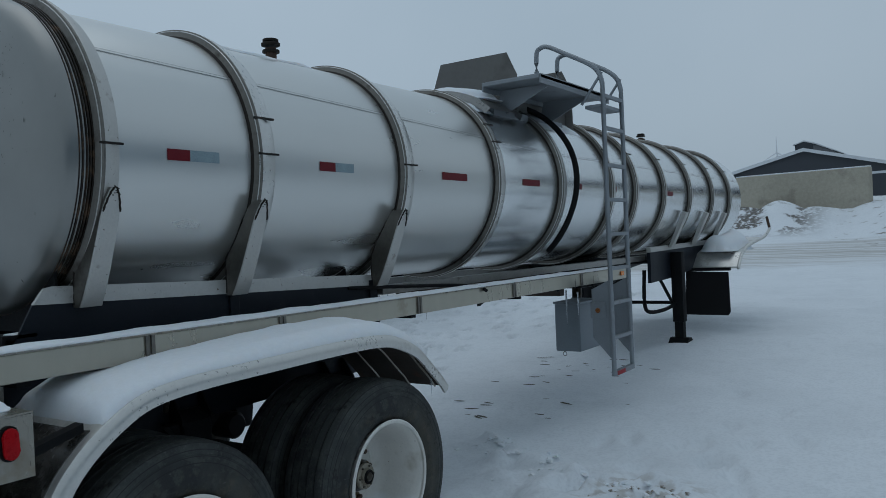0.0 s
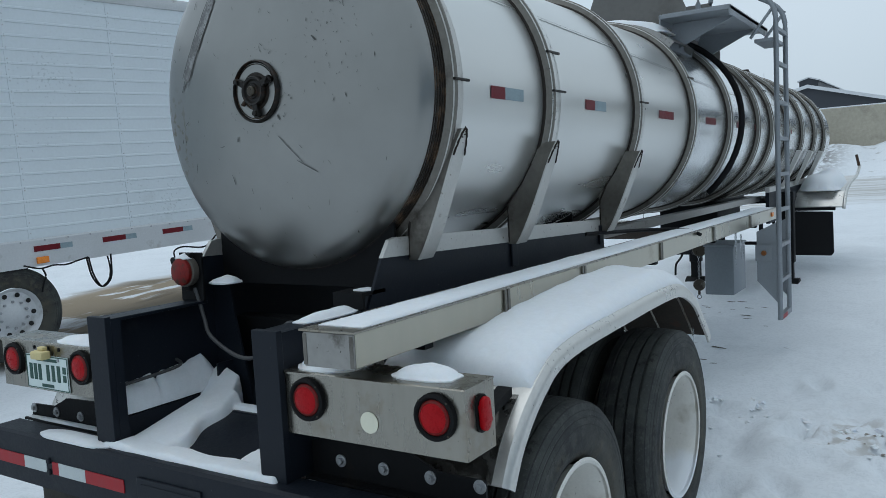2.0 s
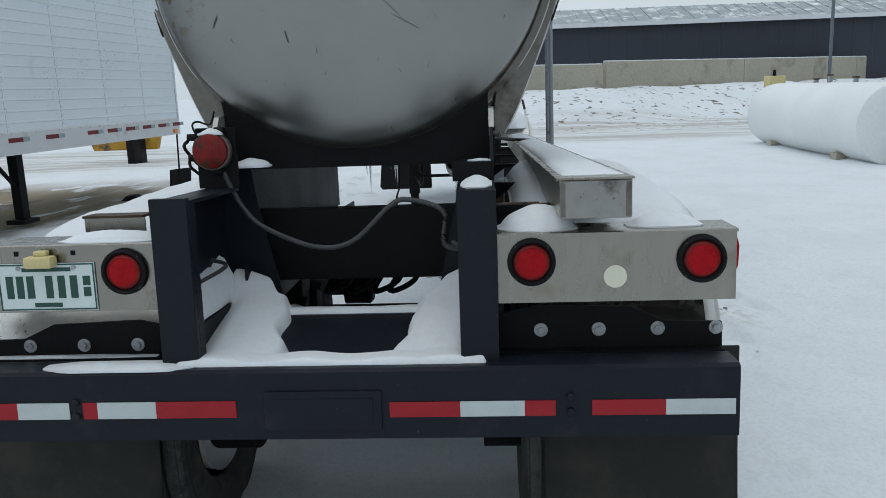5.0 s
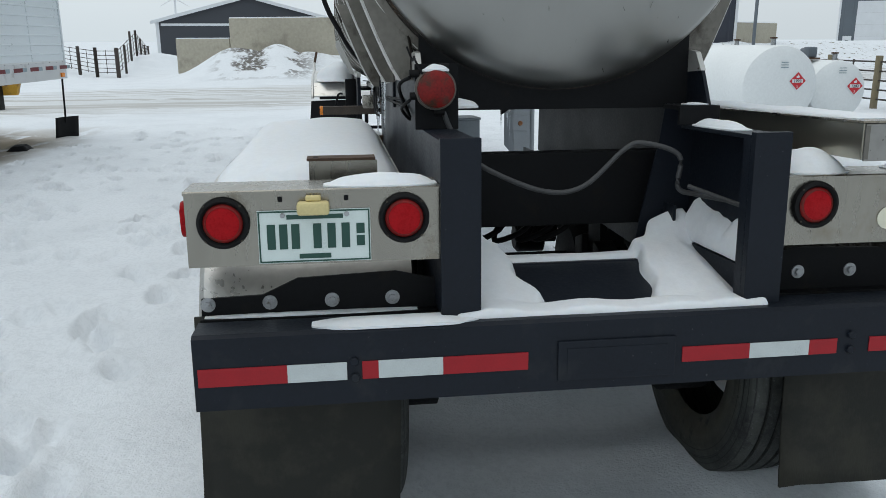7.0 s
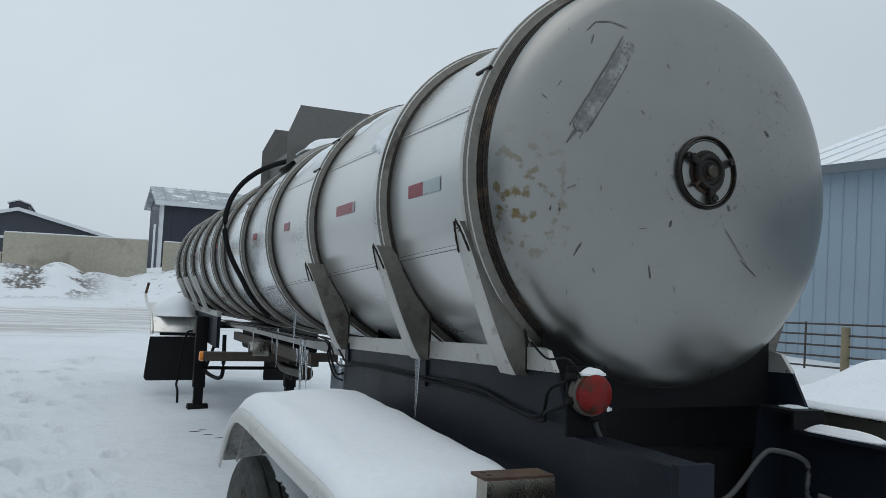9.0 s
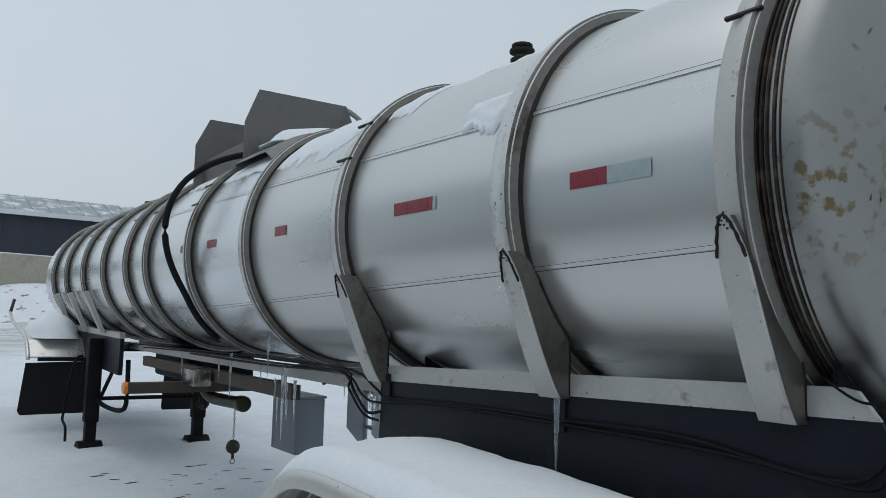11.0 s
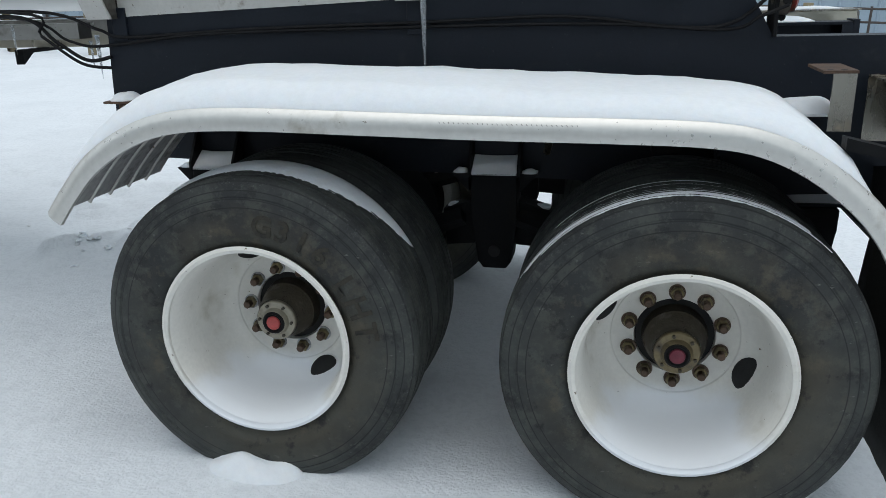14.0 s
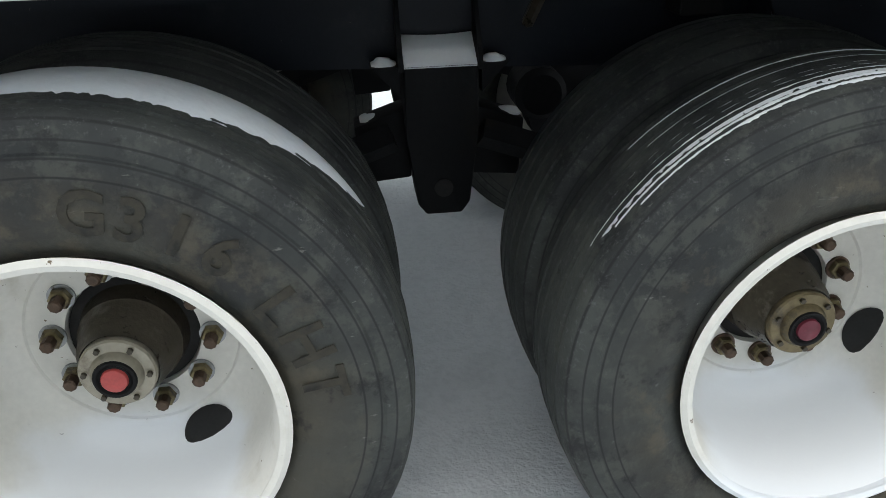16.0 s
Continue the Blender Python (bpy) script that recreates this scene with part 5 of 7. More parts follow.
def fender(s):
    line = FENC if s > 0 else FENC_R
    bm = bmesh.new()
    sec = [(0.56, 0.0), (1.10, 0.0), (1.15, 0.006), (1.180, 0.004), (1.196, -0.012), (1.200, -0.036), (1.196, -0.058), (1.185, -0.060), (1.185, -0.030), (1.17, -0.010), (1.10, -0.008), (0.56, -0.008)]
    rows = []
    for i, p in enumerate(line):
        d = line[min(i + 1, len(line) - 1)] - line[max(i - 1, 0)]
        nrm = Vector((d.z, 0, -d.x)).normalized()
        if nrm.z < 0:
            nrm = -nrm
        rows.append([bm.verts.new((p.x + nrm.x * h, s * y, p.z + nrm.z * h)) for y, h in sec])
    m = len(sec)
    for a, b in zip(rows, rows[1:]):
        for q in range(m):
            bm.faces.new((a[q], a[(q + 1) % m], b[(q + 1) % m], b[q]))
    bm.faces.new(rows[0])
    bm.faces.new(rows[-1][::-1])
    f = part("fender", bm, "fenderwhite", trailer, "long white-grey metal tandem fender under snow", 40)
    if s > 0:
        bm = bmesh.new()
        for k in range(29):
            x = 1.37 - 0.0128 * k
            z = float(np.interp(x, [p.x for p in line[::-1]], [p.z for p in line[::-1]])) - 0.014
            m_ = Matrix.Translation((x, 1.2003, z)) @ pose(0, 0, 0, 0, 25, 0)
            q = [bm.verts.new(m_ @ Vector((a, 0.0, b))) for a, b in ((-0.0008, -0.0025), (0.0008, -0.0025), (0.0008, 0.0025), (-0.0008, 0.0025))]
            bm.faces.new(q)
        part("rub_mark", bm, "scratch", f, "row of fine rub marks")
    for a, b in ((0, 22), (38, len(line) - 1)):
        bm = bmesh.new()
        strip = []
        for i in range(a, b + 1):
            d = line[min(i + 1, len(line) - 1)] - line[max(i - 1, 0)]
            nrm = Vector((d.z, 0, -d.x)).normalized()
            nrm = nrm if nrm.z > 0 else -nrm
            strip.append([bm.verts.new((line[i].x - nrm.x * h, s * y, line[i].z - nrm.z * h)) for y, h in ((0.565, 0.010), (1.165, 0.010), (1.165, 0.013), (0.565, 0.013))])
        for p, q in zip(strip, strip[1:]):
            for e in range(4):
                bm.faces.new((p[e], p[(e + 1) % 4], q[(e + 1) % 4], q[e]))
        # one surface in two colours: left pale as if snow-lit, right dark as if shaded
        part("liner", bm, "liner" if s > 0 else "beam", f, "grimy fender underside, lightened for light off the snow" if s > 0 else "fender underside in a darker colour for shade")
    if s < 0:
        bm = bmesh.new()
        strip = []
        for i in range(len(line) - 11, len(line)):
            d = line[min(i + 1, len(line) - 1)] - line[i - 1]
            nrm = Vector((d.z, 0, -d.x)).normalized()
            nrm = nrm if nrm.z > 0 else -nrm
            strip.append([bm.verts.new((line[i].x + nrm.x * h, s * y, line[i].z + nrm.z * h)) for y, h in ((0.56, -0.002), (0.56, 0.004), (1.10, 0.004), (1.145, 0.009), (1.145, 0.0))])
        for p, q in zip(strip, strip[1:]):
            for e in range(4):
                bm.faces.new((p[e], p[e + 1], q[e + 1], q[e]))
        part("bare_skirt", bm, "skirt", f, "bare polished metal, dark reflection and grime in its colour", 50)
    for y in (0.66, 0.77, 0.88, 0.99, 1.10) if s > 0 else (0.72, 0.92, 1.10):
        run = []
        for i in range(0, 23):
            d = line[i + 1] - line[max(i - 1, 0)]
            nrm = Vector((d.z, 0, -d.x)).normalized()
            nrm = nrm if nrm.z > 0 else -nrm
            run.append(line[i] - nrm * 0.014 + Vector((0, s * y, 0)))
        run[0] = run[0] + (run[0] - run[1]) * 0.5
        part("rib", tube(run, 0.006, 6), "bracket" if s > 0 else "plate", f)
    return f


# low base colour stands in for the dark reflection in the bare metal
M["skirt"] = mat("bare_polished_skirt", (0.20, 0.195, 0.185), 0.2, 0.9, 0.2, 5, 40, 0.05, dirt=(0.05, 0.045, 0.04), dirt_at=0.5, dirt_scale=5)
# left underside: grime over a base raised to hold the snow's bounce light
M["liner"] = mat("grimy_underside_lit", (0.38, 0.375, 0.365), 0.6, 0.2, 0.35, 5, 40, 0.2, dirt=(0.05, 0.046, 0.04), dirt_at=0.55, dirt_scale=6)
M["fenderwhite"] = mat("dull_white_fender", (0.60, 0.59, 0.56), 0.34, 0.70, 0.10, 2.5, 50, 0.05, dirt=(0.36, 0.335, 0.29), dirt_at=0.64, dirt_scale=5, fleck=((0.22, 0.20, 0.17), 60, 0.70))
for s in (1, -1):
    fender(s)
    # I-beam stubs that carry the fender
    st = part("fender_stub", box(0.285, 0.291, *sorted((s * (0.655 if s > 0 else 0.52), s * (0.86 if s > 0 else 0.64))), 1.10, 1.258), "plate", trailer, "cut steel fender bracket with a rusty top")
    part("end_flange", box(0.291, 0.345, *sorted((s * (0.854 if s > 0 else 0.634), s * (0.86 if s > 0 else 0.64))), 1.10, 1.258), "plate", st)
    part("stub_top", box(0.283, 0.372, *sorted((s * (0.66 if s > 0 else 0.52), s * (0.866 if s > 0 else 0.645))), 1.258, 1.266), "rust", st, "rusty top plate")
    for x in (0.315, 0.35):
        part("bolt_hole", disc((x, s * (0.84 if s > 0 else 0.60), 1.2662), "z", 0.008, 0.0006, 10), "voidblack", st)
    st = part("fender_stub", box(2.70, 2.706, *sorted((s * 0.50, s * 0.62)), 1.02, 1.142), "rust", trailer, "rusty front fender bracket")
    part("stub_top", box(2.655, 2.755, *sorted((s * 0.50, s * 0.64)), 1.142, 1.150), "rust", st, "rusty top plate")
    part("fender_tie", prism([(0.16, 1.05), (0.16, 1.08), (0.36, 1.13), (0.36, 1.10)], 1, *sorted((s * 1.08, s * 1.13))), "black", trailer)

# ---------------------------------------------------------------- wheels
def tyre_mesh():
    w = 0.138
    half = [(0.0, 0.505), (0.018, 0.505), (0.020, 0.492), (0.030, 0.492), (0.032, 0.505), (0.066, 0.503), (0.068, 0.490), (0.078, 0.490), (0.080, 0.502), (0.112, 0.498), (0.122, 0.490), (0.130, 0.472), (0.136, 0.452), (0.134, 0.447), (0.139, 0.436), (0.141, 0.40), (0.139, 0.372), (0.141, 0.368), (0.138, 0.34), (0.128, 0.315), (0.118, 0.298), (0.106, 0.288)]
    prof = [(-d, r * 1.015) for d, r in half[::-1]] + [(d, r * 1.015) for d, r in half[1:]]
    return lathe(prof, "y", (0, 0, 0), 72)


def rim_mesh():
    prof = [(0.122, 0.276), (0.126, 0.286), (0.120, 0.296), (0.112, 0.290), (0.108, 0.278), (0.085, 0.268), (0.05, 0.262), (-0.03, 0.258), (-0.085, 0.252), (-0.118, 0.240), (-0.138, 0.222), (-0.149, 0.206), (-0.152, 0.198), (-0.152, 0.188), (-0.156, 0.184), (-0.156, 0.118), (-0.17, 0.116)]
    return lathe(prof, "y", (0, 0, 0), 64)


TYRE, RIM = None, None


def wheel_end(x, s, spin, snowy, holes, big):
    """Dual wheels on one hub, seen from outside at side s."""
    global TYRE, RIM
    yc = 1.048
    root = part("wheel", tyre_mesh(), "rubber", trailer, "worn black tyre on a white-painted deep-dish rim", 35)
    root.matrix_basis = pose(x, s * yc, 0.457 + 0.0193 * x)
    bm = rim_mesh()
    bmesh.ops.scale(bm, vec=(big, s, big), verts=bm.verts[:])
    for v in bm.verts:
        if s * v.co.y > 0:
            v.co.y += s * 0.5 * (big - 1)
    part("rim", bm, "rim", root, "white-painted steel rim with grime", 40)
    inner = part("inner_tyre", tyre_mesh(), "rubber", root, "inner dual tyre", 35)
    inner.matrix_basis = pose(0, -s * 0.335, 0)
    bm = lathe([(-0.12, 0.27), (-0.06, 0.26), (-0.02, 0.22), (-0.02, 0.12)], "y", (0, -s * 0.335, 0), 40)
    part("inner_rim", bm, "rim", root, "", 40)
    f = lambda d: s * d
    # black ring painting the shaded gap round the hub
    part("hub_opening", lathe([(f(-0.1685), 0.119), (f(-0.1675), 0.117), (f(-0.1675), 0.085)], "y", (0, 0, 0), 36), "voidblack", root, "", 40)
    part("hub", lathe([(f(-0.30), 0.13), (f(-0.200), 0.112), (f(-0.166), 0.100), (f(-0.150), 0.096), (f(-0.125), 0.094), (f(-0.120), 0.089), (f(-0.07), 0.080), (f(-0.064), 0.073), (f(-0.040), 0.069)], "y", (0, 0, 0), 36), "hub", root, "greasy hub barrel", 40)
    cap = part("hub_cap", lathe([(f(-0.044), 0.056), (f(-0.044), 0.067), (f(-0.030), 0.067), (f(-0.026), 0.064), (f(-0.025), 0.046), (f(-0.014), 0.042), (f(-0.009), 0.038), (f(-0.010), 0.028), (f(-0.012), 0.024)], "y", (0, 0, 0), 36), "hubface" if x > 1 else "hubbrass", root, "bolted hub cap", 35)
    part("sight_ring", lathe([(f(-0.012), 0.039), (f(-0.005), 0.036), (f(-0.005), 0.031), (f(-0.009), 0.027), (f(-0.007), 0.024), (f(-0.012), 0.019)], "y", (0, 0, 0), 28), "plastic", cap, "", 40)
    part("red_plug", lathe([(f(-0.010), 0.024), (f(-0.002), 0.022), (f(0.002), 0.015), (f(0.003), 0.0)], "y", (0, 0, 0), 20), ("redplug" if x > 1 else "darkplug") if s > 0 else "hub", cap, "red rubber plug" if s > 0 else "dark grease plug", 40)
    for k in range(6):
        a = radians(60 * k + spin)
        c = (0.055 * math.cos(a), f(-0.022), 0.055 * math.sin(a))
        part("cap_bolt", disc((c[0], f(-0.027), c[2]), "y", 0.0055, f(0.008), 6), "hub", cap)
    for k in range(10):
        a = radians(36 * k + spin)
        c = Vector((0.144 * math.cos(a), f(-0.156), 0.144 * math.sin(a)))
        nt = part("lug_nut", disc(c, "y", 0.025, f(0.005), 20), "zinc" if snowy else "nut", root)
        part("nut_hex", disc(c + Vector((0, f(0.004), 0)), "y", 0.021, f(0.016), 6, bevel=0.003), "goldnut", nt)
        part("stud", disc(c + Vector((0, f(0.018), 0)), "y", 0.013, f(0.026), 8, bevel=0.003), "nut", nt)
    # vent holes are black ovals laid on the rim, their inner shade as colour
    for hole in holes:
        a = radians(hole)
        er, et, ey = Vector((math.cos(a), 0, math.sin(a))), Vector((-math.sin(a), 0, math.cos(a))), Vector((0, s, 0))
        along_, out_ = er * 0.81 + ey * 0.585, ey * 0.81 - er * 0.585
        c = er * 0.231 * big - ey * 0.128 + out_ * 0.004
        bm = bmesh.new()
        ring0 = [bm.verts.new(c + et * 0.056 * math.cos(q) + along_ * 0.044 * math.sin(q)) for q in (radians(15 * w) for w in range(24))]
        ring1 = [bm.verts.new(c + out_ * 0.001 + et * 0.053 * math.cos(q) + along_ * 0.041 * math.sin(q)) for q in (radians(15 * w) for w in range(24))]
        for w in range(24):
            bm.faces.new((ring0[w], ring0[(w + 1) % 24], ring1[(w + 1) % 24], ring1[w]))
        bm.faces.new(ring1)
        part("vent_hole", bm, "voidblack", root, "black oval for the shaded vent hole in the rim", 50)
    return root


def lettering(root, text, a0, step_, r, size):
    for k, ch in enumerate(text):
        a = radians(a0 + step_ * k)
        er, et = Vector((math.cos(a), 0, math.sin(a))), Vector((-math.sin(a), 0, math.cos(a)))
        m = Matrix((( et.x, er.x, 0, er.x * r), (0, 0, 1, 0.1425), (et.z, er.z, 0, er.z * r), (0, 0, 0, 1)))
        words("raised_letter", ch, size, "letter", root, m)


M["letter"] = mat("worn_raised_lettering", (0.040, 0.036, 0.027), 0.75, 0, 0.45, 14, 60, 0.3, spec=0.3, dirt=(0.018, 0.018, 0.016), dirt_at=0.54, dirt_scale=20)
M["darkplug"] = mat("dark_red_plug", (0.13, 0.014, 0.028), 0.45, 0, 0.25, 40, 200, 0.1)
M["redplug"] = mat("red_rubber_plug", (0.40, 0.06, 0.055), 0.5, 0, 0.2, 40, 200, 0.1)
for s in (1, -1):
    wheel_end(0.717, s, 18, False, (205, 25), 1.038)
    w_ = wheel_end(1.976, s, 4, True, (242, 62), 1.040)
    if s > 0:
        lettering(w_, "G316", 100, 9.8, 0.374, 0.092)
        lettering(w_, "LHT", 147, 12.0, 0.366, 0.098)
    # suspension hanger between the wheels
    for xc in (0.275, 1.338, 2.43):
        hg = part("spring_hanger", prism([(xc - 0.085, 0.875 if xc > 0.5 else 0.78), (xc + 0.085, 0.875 if xc > 0.5 else 0.78), (xc + 0.082, 0.710), (xc + 0.062, 0.550), (xc + 0.042, 0.523), (xc - 0.042, 0.523), (xc - 0.062, 0.550), (xc - 0.082, 0.710)], 1, *sorted((s * 0.385, s * 0.500)), bevel=0.006), "black", trailer, "black cast spring hanger", 30)
        part("bore", disc((xc, s * 0.500, 0.590), "y", 0.022, s * 0.004, 16), "voidblack", hg)
        if xc < 0.5:
            continue
        part("pocket_back", prism([(s * 0.500, 0.875), (s * 0.415, 0.925), (s * 0.385, 0.925), (s * 0.385, 0.875)], 0, xc - 0.085, xc + 0.085), "black", hg)
        for d in (-1, 1):
            part("side_plate", prism([(s * 0.503, 0.865), (s * 0.503, 0.900), (s * 0.425, 1.010), (s * 0.405, 1.010), (s * 0.405, 0.865)], 0, xc + d * 0.088 - 0.005, xc + d * 0.088 + 0.005), "black", hg)
            part("wing_gusset", prism([(xc + d * 0.093, 0.875), (xc + d * 0.155, 0.875), (xc + d * 0.093, 0.810)], 1, *sorted((s * 0.415, s * 0.485))), "black", hg)
            if xc == 1.338:
                part("hanger_wing", prism([(xc + d * 0.08, 0.770), (xc + d * 0.20, 0.730), (xc + d * 0.19, 0.590), (xc + d * 0.07, 0.600)], 1, *sorted((s * 0.355, s * 0.445)), bevel=0.006), "black", hg, "", 30)
    for d in (-1, 1):
        part("leaf_spring", tube(curve([(1.35 + d * 0.1, s * 0.50, 0.72), (1.35 + d * 0.4, s * 0.50, 0.62), (1.35 + d * 0.62, s * 0.50, 0.585), (1.35 + d * 0.9, s * 0.50, 0.64), (1.35 + d * 1.05, s * 0.50, 0.70)], 5), 0.035, 4), "black", trailer, "black leaf spring", 30)
    part("tie_bar", tube([(1.10, s * 0.62, 1.14), (1.15, s * 0.51, 0.96)], 0.014, 6), "hub", trailer)
for x in (0.717, 1.976):
    part("axle", tube([(x, -0.80, 0.495), (x, 0.80, 0.495)], 0.065, 14), "black", trailer, "black axle tube", 60)
    for s in (1, -1):
        part("brake_drum", disc((x, s * 0.60, 0.495), "y", 0.21, -s * 0.16, 32), "black", trailer, "brake drum", 40)
        part("brake_chamber", disc((x + 0.22, s * 0.36, 0.60), "y", 0.085, -s * 0.16, 20, bevel=0.02), "black", trailer, "brake chamber", 40)

# ---------------------------------------------------------------- front of the trailer
for s in (1, -1):
    bm = prism([(3.0, 1.42), (8.1, 1.42), (8.1, 1.36), (3.0, 1.36)], 1, *sorted((s * 0.30, s * 0.38)))
    part("belly_rail", bm, "ring", trailer, "light frame rail under the tank")
    part("front_frame", prism([(7.95, 1.46), (11.15, 1.50), (11.15, 1.30), (8.9, 1.12), (7.95, 1.10)], 1, *sorted((s * 0.46, s * 0.50))), "paint", trailer, "dark slate front frame plate")
    part("edge_strip", prism([(7.95, 1.462), (7.95, 1.52), (11.15, 1.56), (11.15, 1.502)], 1, *sorted((s * 0.455, s * 0.506))), "bracket", trailer)
    leg = part("landing_leg", box(8.68, 8.82, *sorted((s * 0.50, s * 0.64)), 0.56, 1.44, 0.008), "black", trailer, "black landing gear leg on a foot plate", 30)
    part("inner_leg", box(8.695, 8.805, *sorted((s * 0.515, s * 0.625)), 0.33, 0.60, 0.006), "black", leg)
    part("foot", prism([(8.60, 0.29), (8.90, 0.29), (8.86, 0.315), (8.80, 0.36), (8.70, 0.36), (8.64, 0.315)], 1, *sorted((s * 0.45, s * 0.69))), "black", leg)
    part("brace", tube([(8.75, s * 0.52, 0.72), (8.40, s * 0.45, 1.12)], 0.02, 8), "black", leg)
    part("u_brace", tube(curve([(8.0, s * 0.40, 1.25), (7.97, s * 0.40, 0.85), (8.10, s * 0.42, 0.74), (8.5, s * 0.48, 0.74), (8.70, s * 0.54, 0.80)], 5), 0.024, 8), "black", leg, "", 60)
    for x in (8.65, 9.58, 10.5):
        bm = prism([(s * 0.51, 1.50), (s * 0.55, 1.50), (s * 0.75, 1.92), (s * 0.70, 1.94)], 0, x - 0.05, x + 0.05)
        part("saddle_bracket", bm, "bracket", trailer, "tapered aluminium tank saddle bracket with stained welds")
    fl = part("front_flap", prism([(s * 0.41, 1.15), (s * (0.97 if s < 0 else 1.12), 1.13), (s * (0.98 if s < 0 else 1.17), 0.60), (s * (0.95 if s < 0 else 1.14), 0.555), (s * 0.40, 0.56), (s * 0.39, 0.60)], 0, 9.60, 9.612), "flapblack", trailer, "black rubber flap below the front fender")
    part("flap_bar", box(9.56, 9.64, *sorted((s * 0.38, s * 1.0)), 1.15, 1.19, 0.004), "black", fl)
    ff = part("front_fender", prism([(9.62, 1.18), (9.62, 1.20), (9.85, 1.38), (10.3, 1.48), (11.2, 1.56), (11.2, 1.545), (10.3, 1.46), (9.86, 1.36)], 1, *sorted((s * 0.50, s * 1.10)), bevel=0.002), "fenderwhite", trailer, "white front fender half under snow", 30)
    part("fender_lip", tube(curve([(9.61, s * 1.10, 1.165), (9.64, s * 1.10, 1.22), (9.86, s * 1.10, 1.37), (10.3, s * 1.10, 1.47), (11.2, s * 1.10, 1.56), (11.6, s * 1.10, 1.68)], 5), 0.022, 8), "fenderwhite", ff, "", 60)
    part("fender_wire", tube([(11.6, s * 1.10, 1.68), (11.62, s * 1.06, 1.86)], 0.02, 6), "rust", ff)
part("leg_shaft", tube([(8.75, -0.55, 0.80), (8.75, 0.55, 0.80)], 0.022, 10), "black", trailer, "landing gear cross shaft", 60)
part("crank", tube(curve([(8.75, 0.68, 1.25), (8.78, 0.75, 1.20), (8.9, 0.80, 0.80), (8.95, 0.80, 0.66), (8.9, 0.82, 0.58), (8.7, 0.82, 0.52), (8.66, 0.82, 0.38)], 5), 0.014, 8), "black", trailer, "bent black landing gear crank", 60)
part("king_plate", box(9.2, 11.1, -0.45, 0.45, 1.28, 1.31), "black", trailer, "black upper coupler plate")
outrig = part("outrigger", box(5.80, 5.90, -0.34, 0.90, 1.12, 1.20, 0.004), "beam", trailer, "rusty brown outrigger beam under the tank")
part("amber_marker", disc((5.85, 0.90, 1.16), "y", 0.045, 0.03, 16, bevel=0.008), "amber", outrig, "amber marker lamp", 40)
part("long_beam", box(4.1, 7.6, 0.30, 0.36, 1.22, 1.31, 0.004), "beam", trailer, "rusty beam along the tank's belly")
part("valve_body", box(5.50, 5.75, 0.38, 0.52, 1.19, 1.31, 0.01), "plate", trailer, "stainless valve control box", 30)
pipe = part("outlet_pipe", tube(curve([(6.9, 0.0, 1.40), (6.9, -0.02, 1.10), (6.8, -0.05, 0.99), (6.6, -0.10, 0.97), (6.3, -0.15, 0.97)], 5), 0.055, 14), "hub", trailer, "outlet pipe with a capped coupling", 60)
part("coupling", disc((6.3, -0.15, 0.97), "x", 0.068, -0.09, 20, bevel=0.01), "hub", pipe, "", 40)
part("sump", box(6.4, 7.4, -0.3, 0.3, 1.15, 1.42, 0.03), "black", trailer, "black sump under the tank", 30)
CHX, CHY = 6.33, -0.115
ch = part("dust_cap", lathe([(-0.016, 0.0), (-0.016, 0.052), (-0.006, 0.060), (0.012, 0.060), (0.016, 0.052), (0.016, 0.0)], "x", (CHX, CHY, 0.60), 24), "hub", trailer, "brass dust cap hanging on a chain", 40)
for k in range(11):
    part("chain_link", lathe([(-0.003, 0.010), (0, 0.013), (0.003, 0.010), (0, 0.007)], "x" if k % 2 else "y", (CHX, CHY, 0.668 + k * 0.024), 10, closed=True), "zinc", ch)
part("cap_tab", box(CHX - 0.006, CHX + 0.006, CHY - 0.012, CHY + 0.012, 0.50, 0.545, 0.003), "hub", ch)
part("pull_ring", lathe([(-0.004, 0.020), (0, 0.025), (0.004, 0.020), (0, 0.015)], "x", (CHX, CHY, 0.478), 16, closed=True), "zinc", ch)

# ---------------------------------------------------------------- snow and ice on the trailer
rnd = random.Random(4)
for s in (1, -1):
    lo, hi = 3, len(FENC) - (9 if s > 0 else 12)

    def fbase(u, v, s=s, lo=lo, hi=hi):
        f = lo + (hi - lo) * u
        i = int(min(f, hi - 1e-6))
        line = FENC if s > 0 else FENC_R
        p = line[i].lerp(line[min(i + 1, len(line) - 1)], f - i)
        return (p.x, s * (0.57 + 0.606 * v), p.z + 0.004)
    blanket("snow_on_fender", 70, 16, fbase, lambda u, v, fbase=fbase, s=s: float(np.interp(fbase(u, v)[0], (0.30, 0.46, 0.62, 0.87, 1.49, 2.04, 2.3, 2.45), (0.056, 0.068, 0.054, 0.062, 0.083, 0.086, 0.093, 0.080))) * (0.80 + 0.20 * math.sin(math.pi * min(1, v * 1.3))), TR, "thick smooth snow lying along a trailer fender", amp=0.010)
blanket("snow_on_hose_tube", 120, 6, lambda u, v: (-0.03 + 6.23 * u, -0.857 + 0.17 * v, 1.375), lambda u, v: 0.016, TR, "thin even snow on the hose tube's lid", amp=0.008, scale=4)


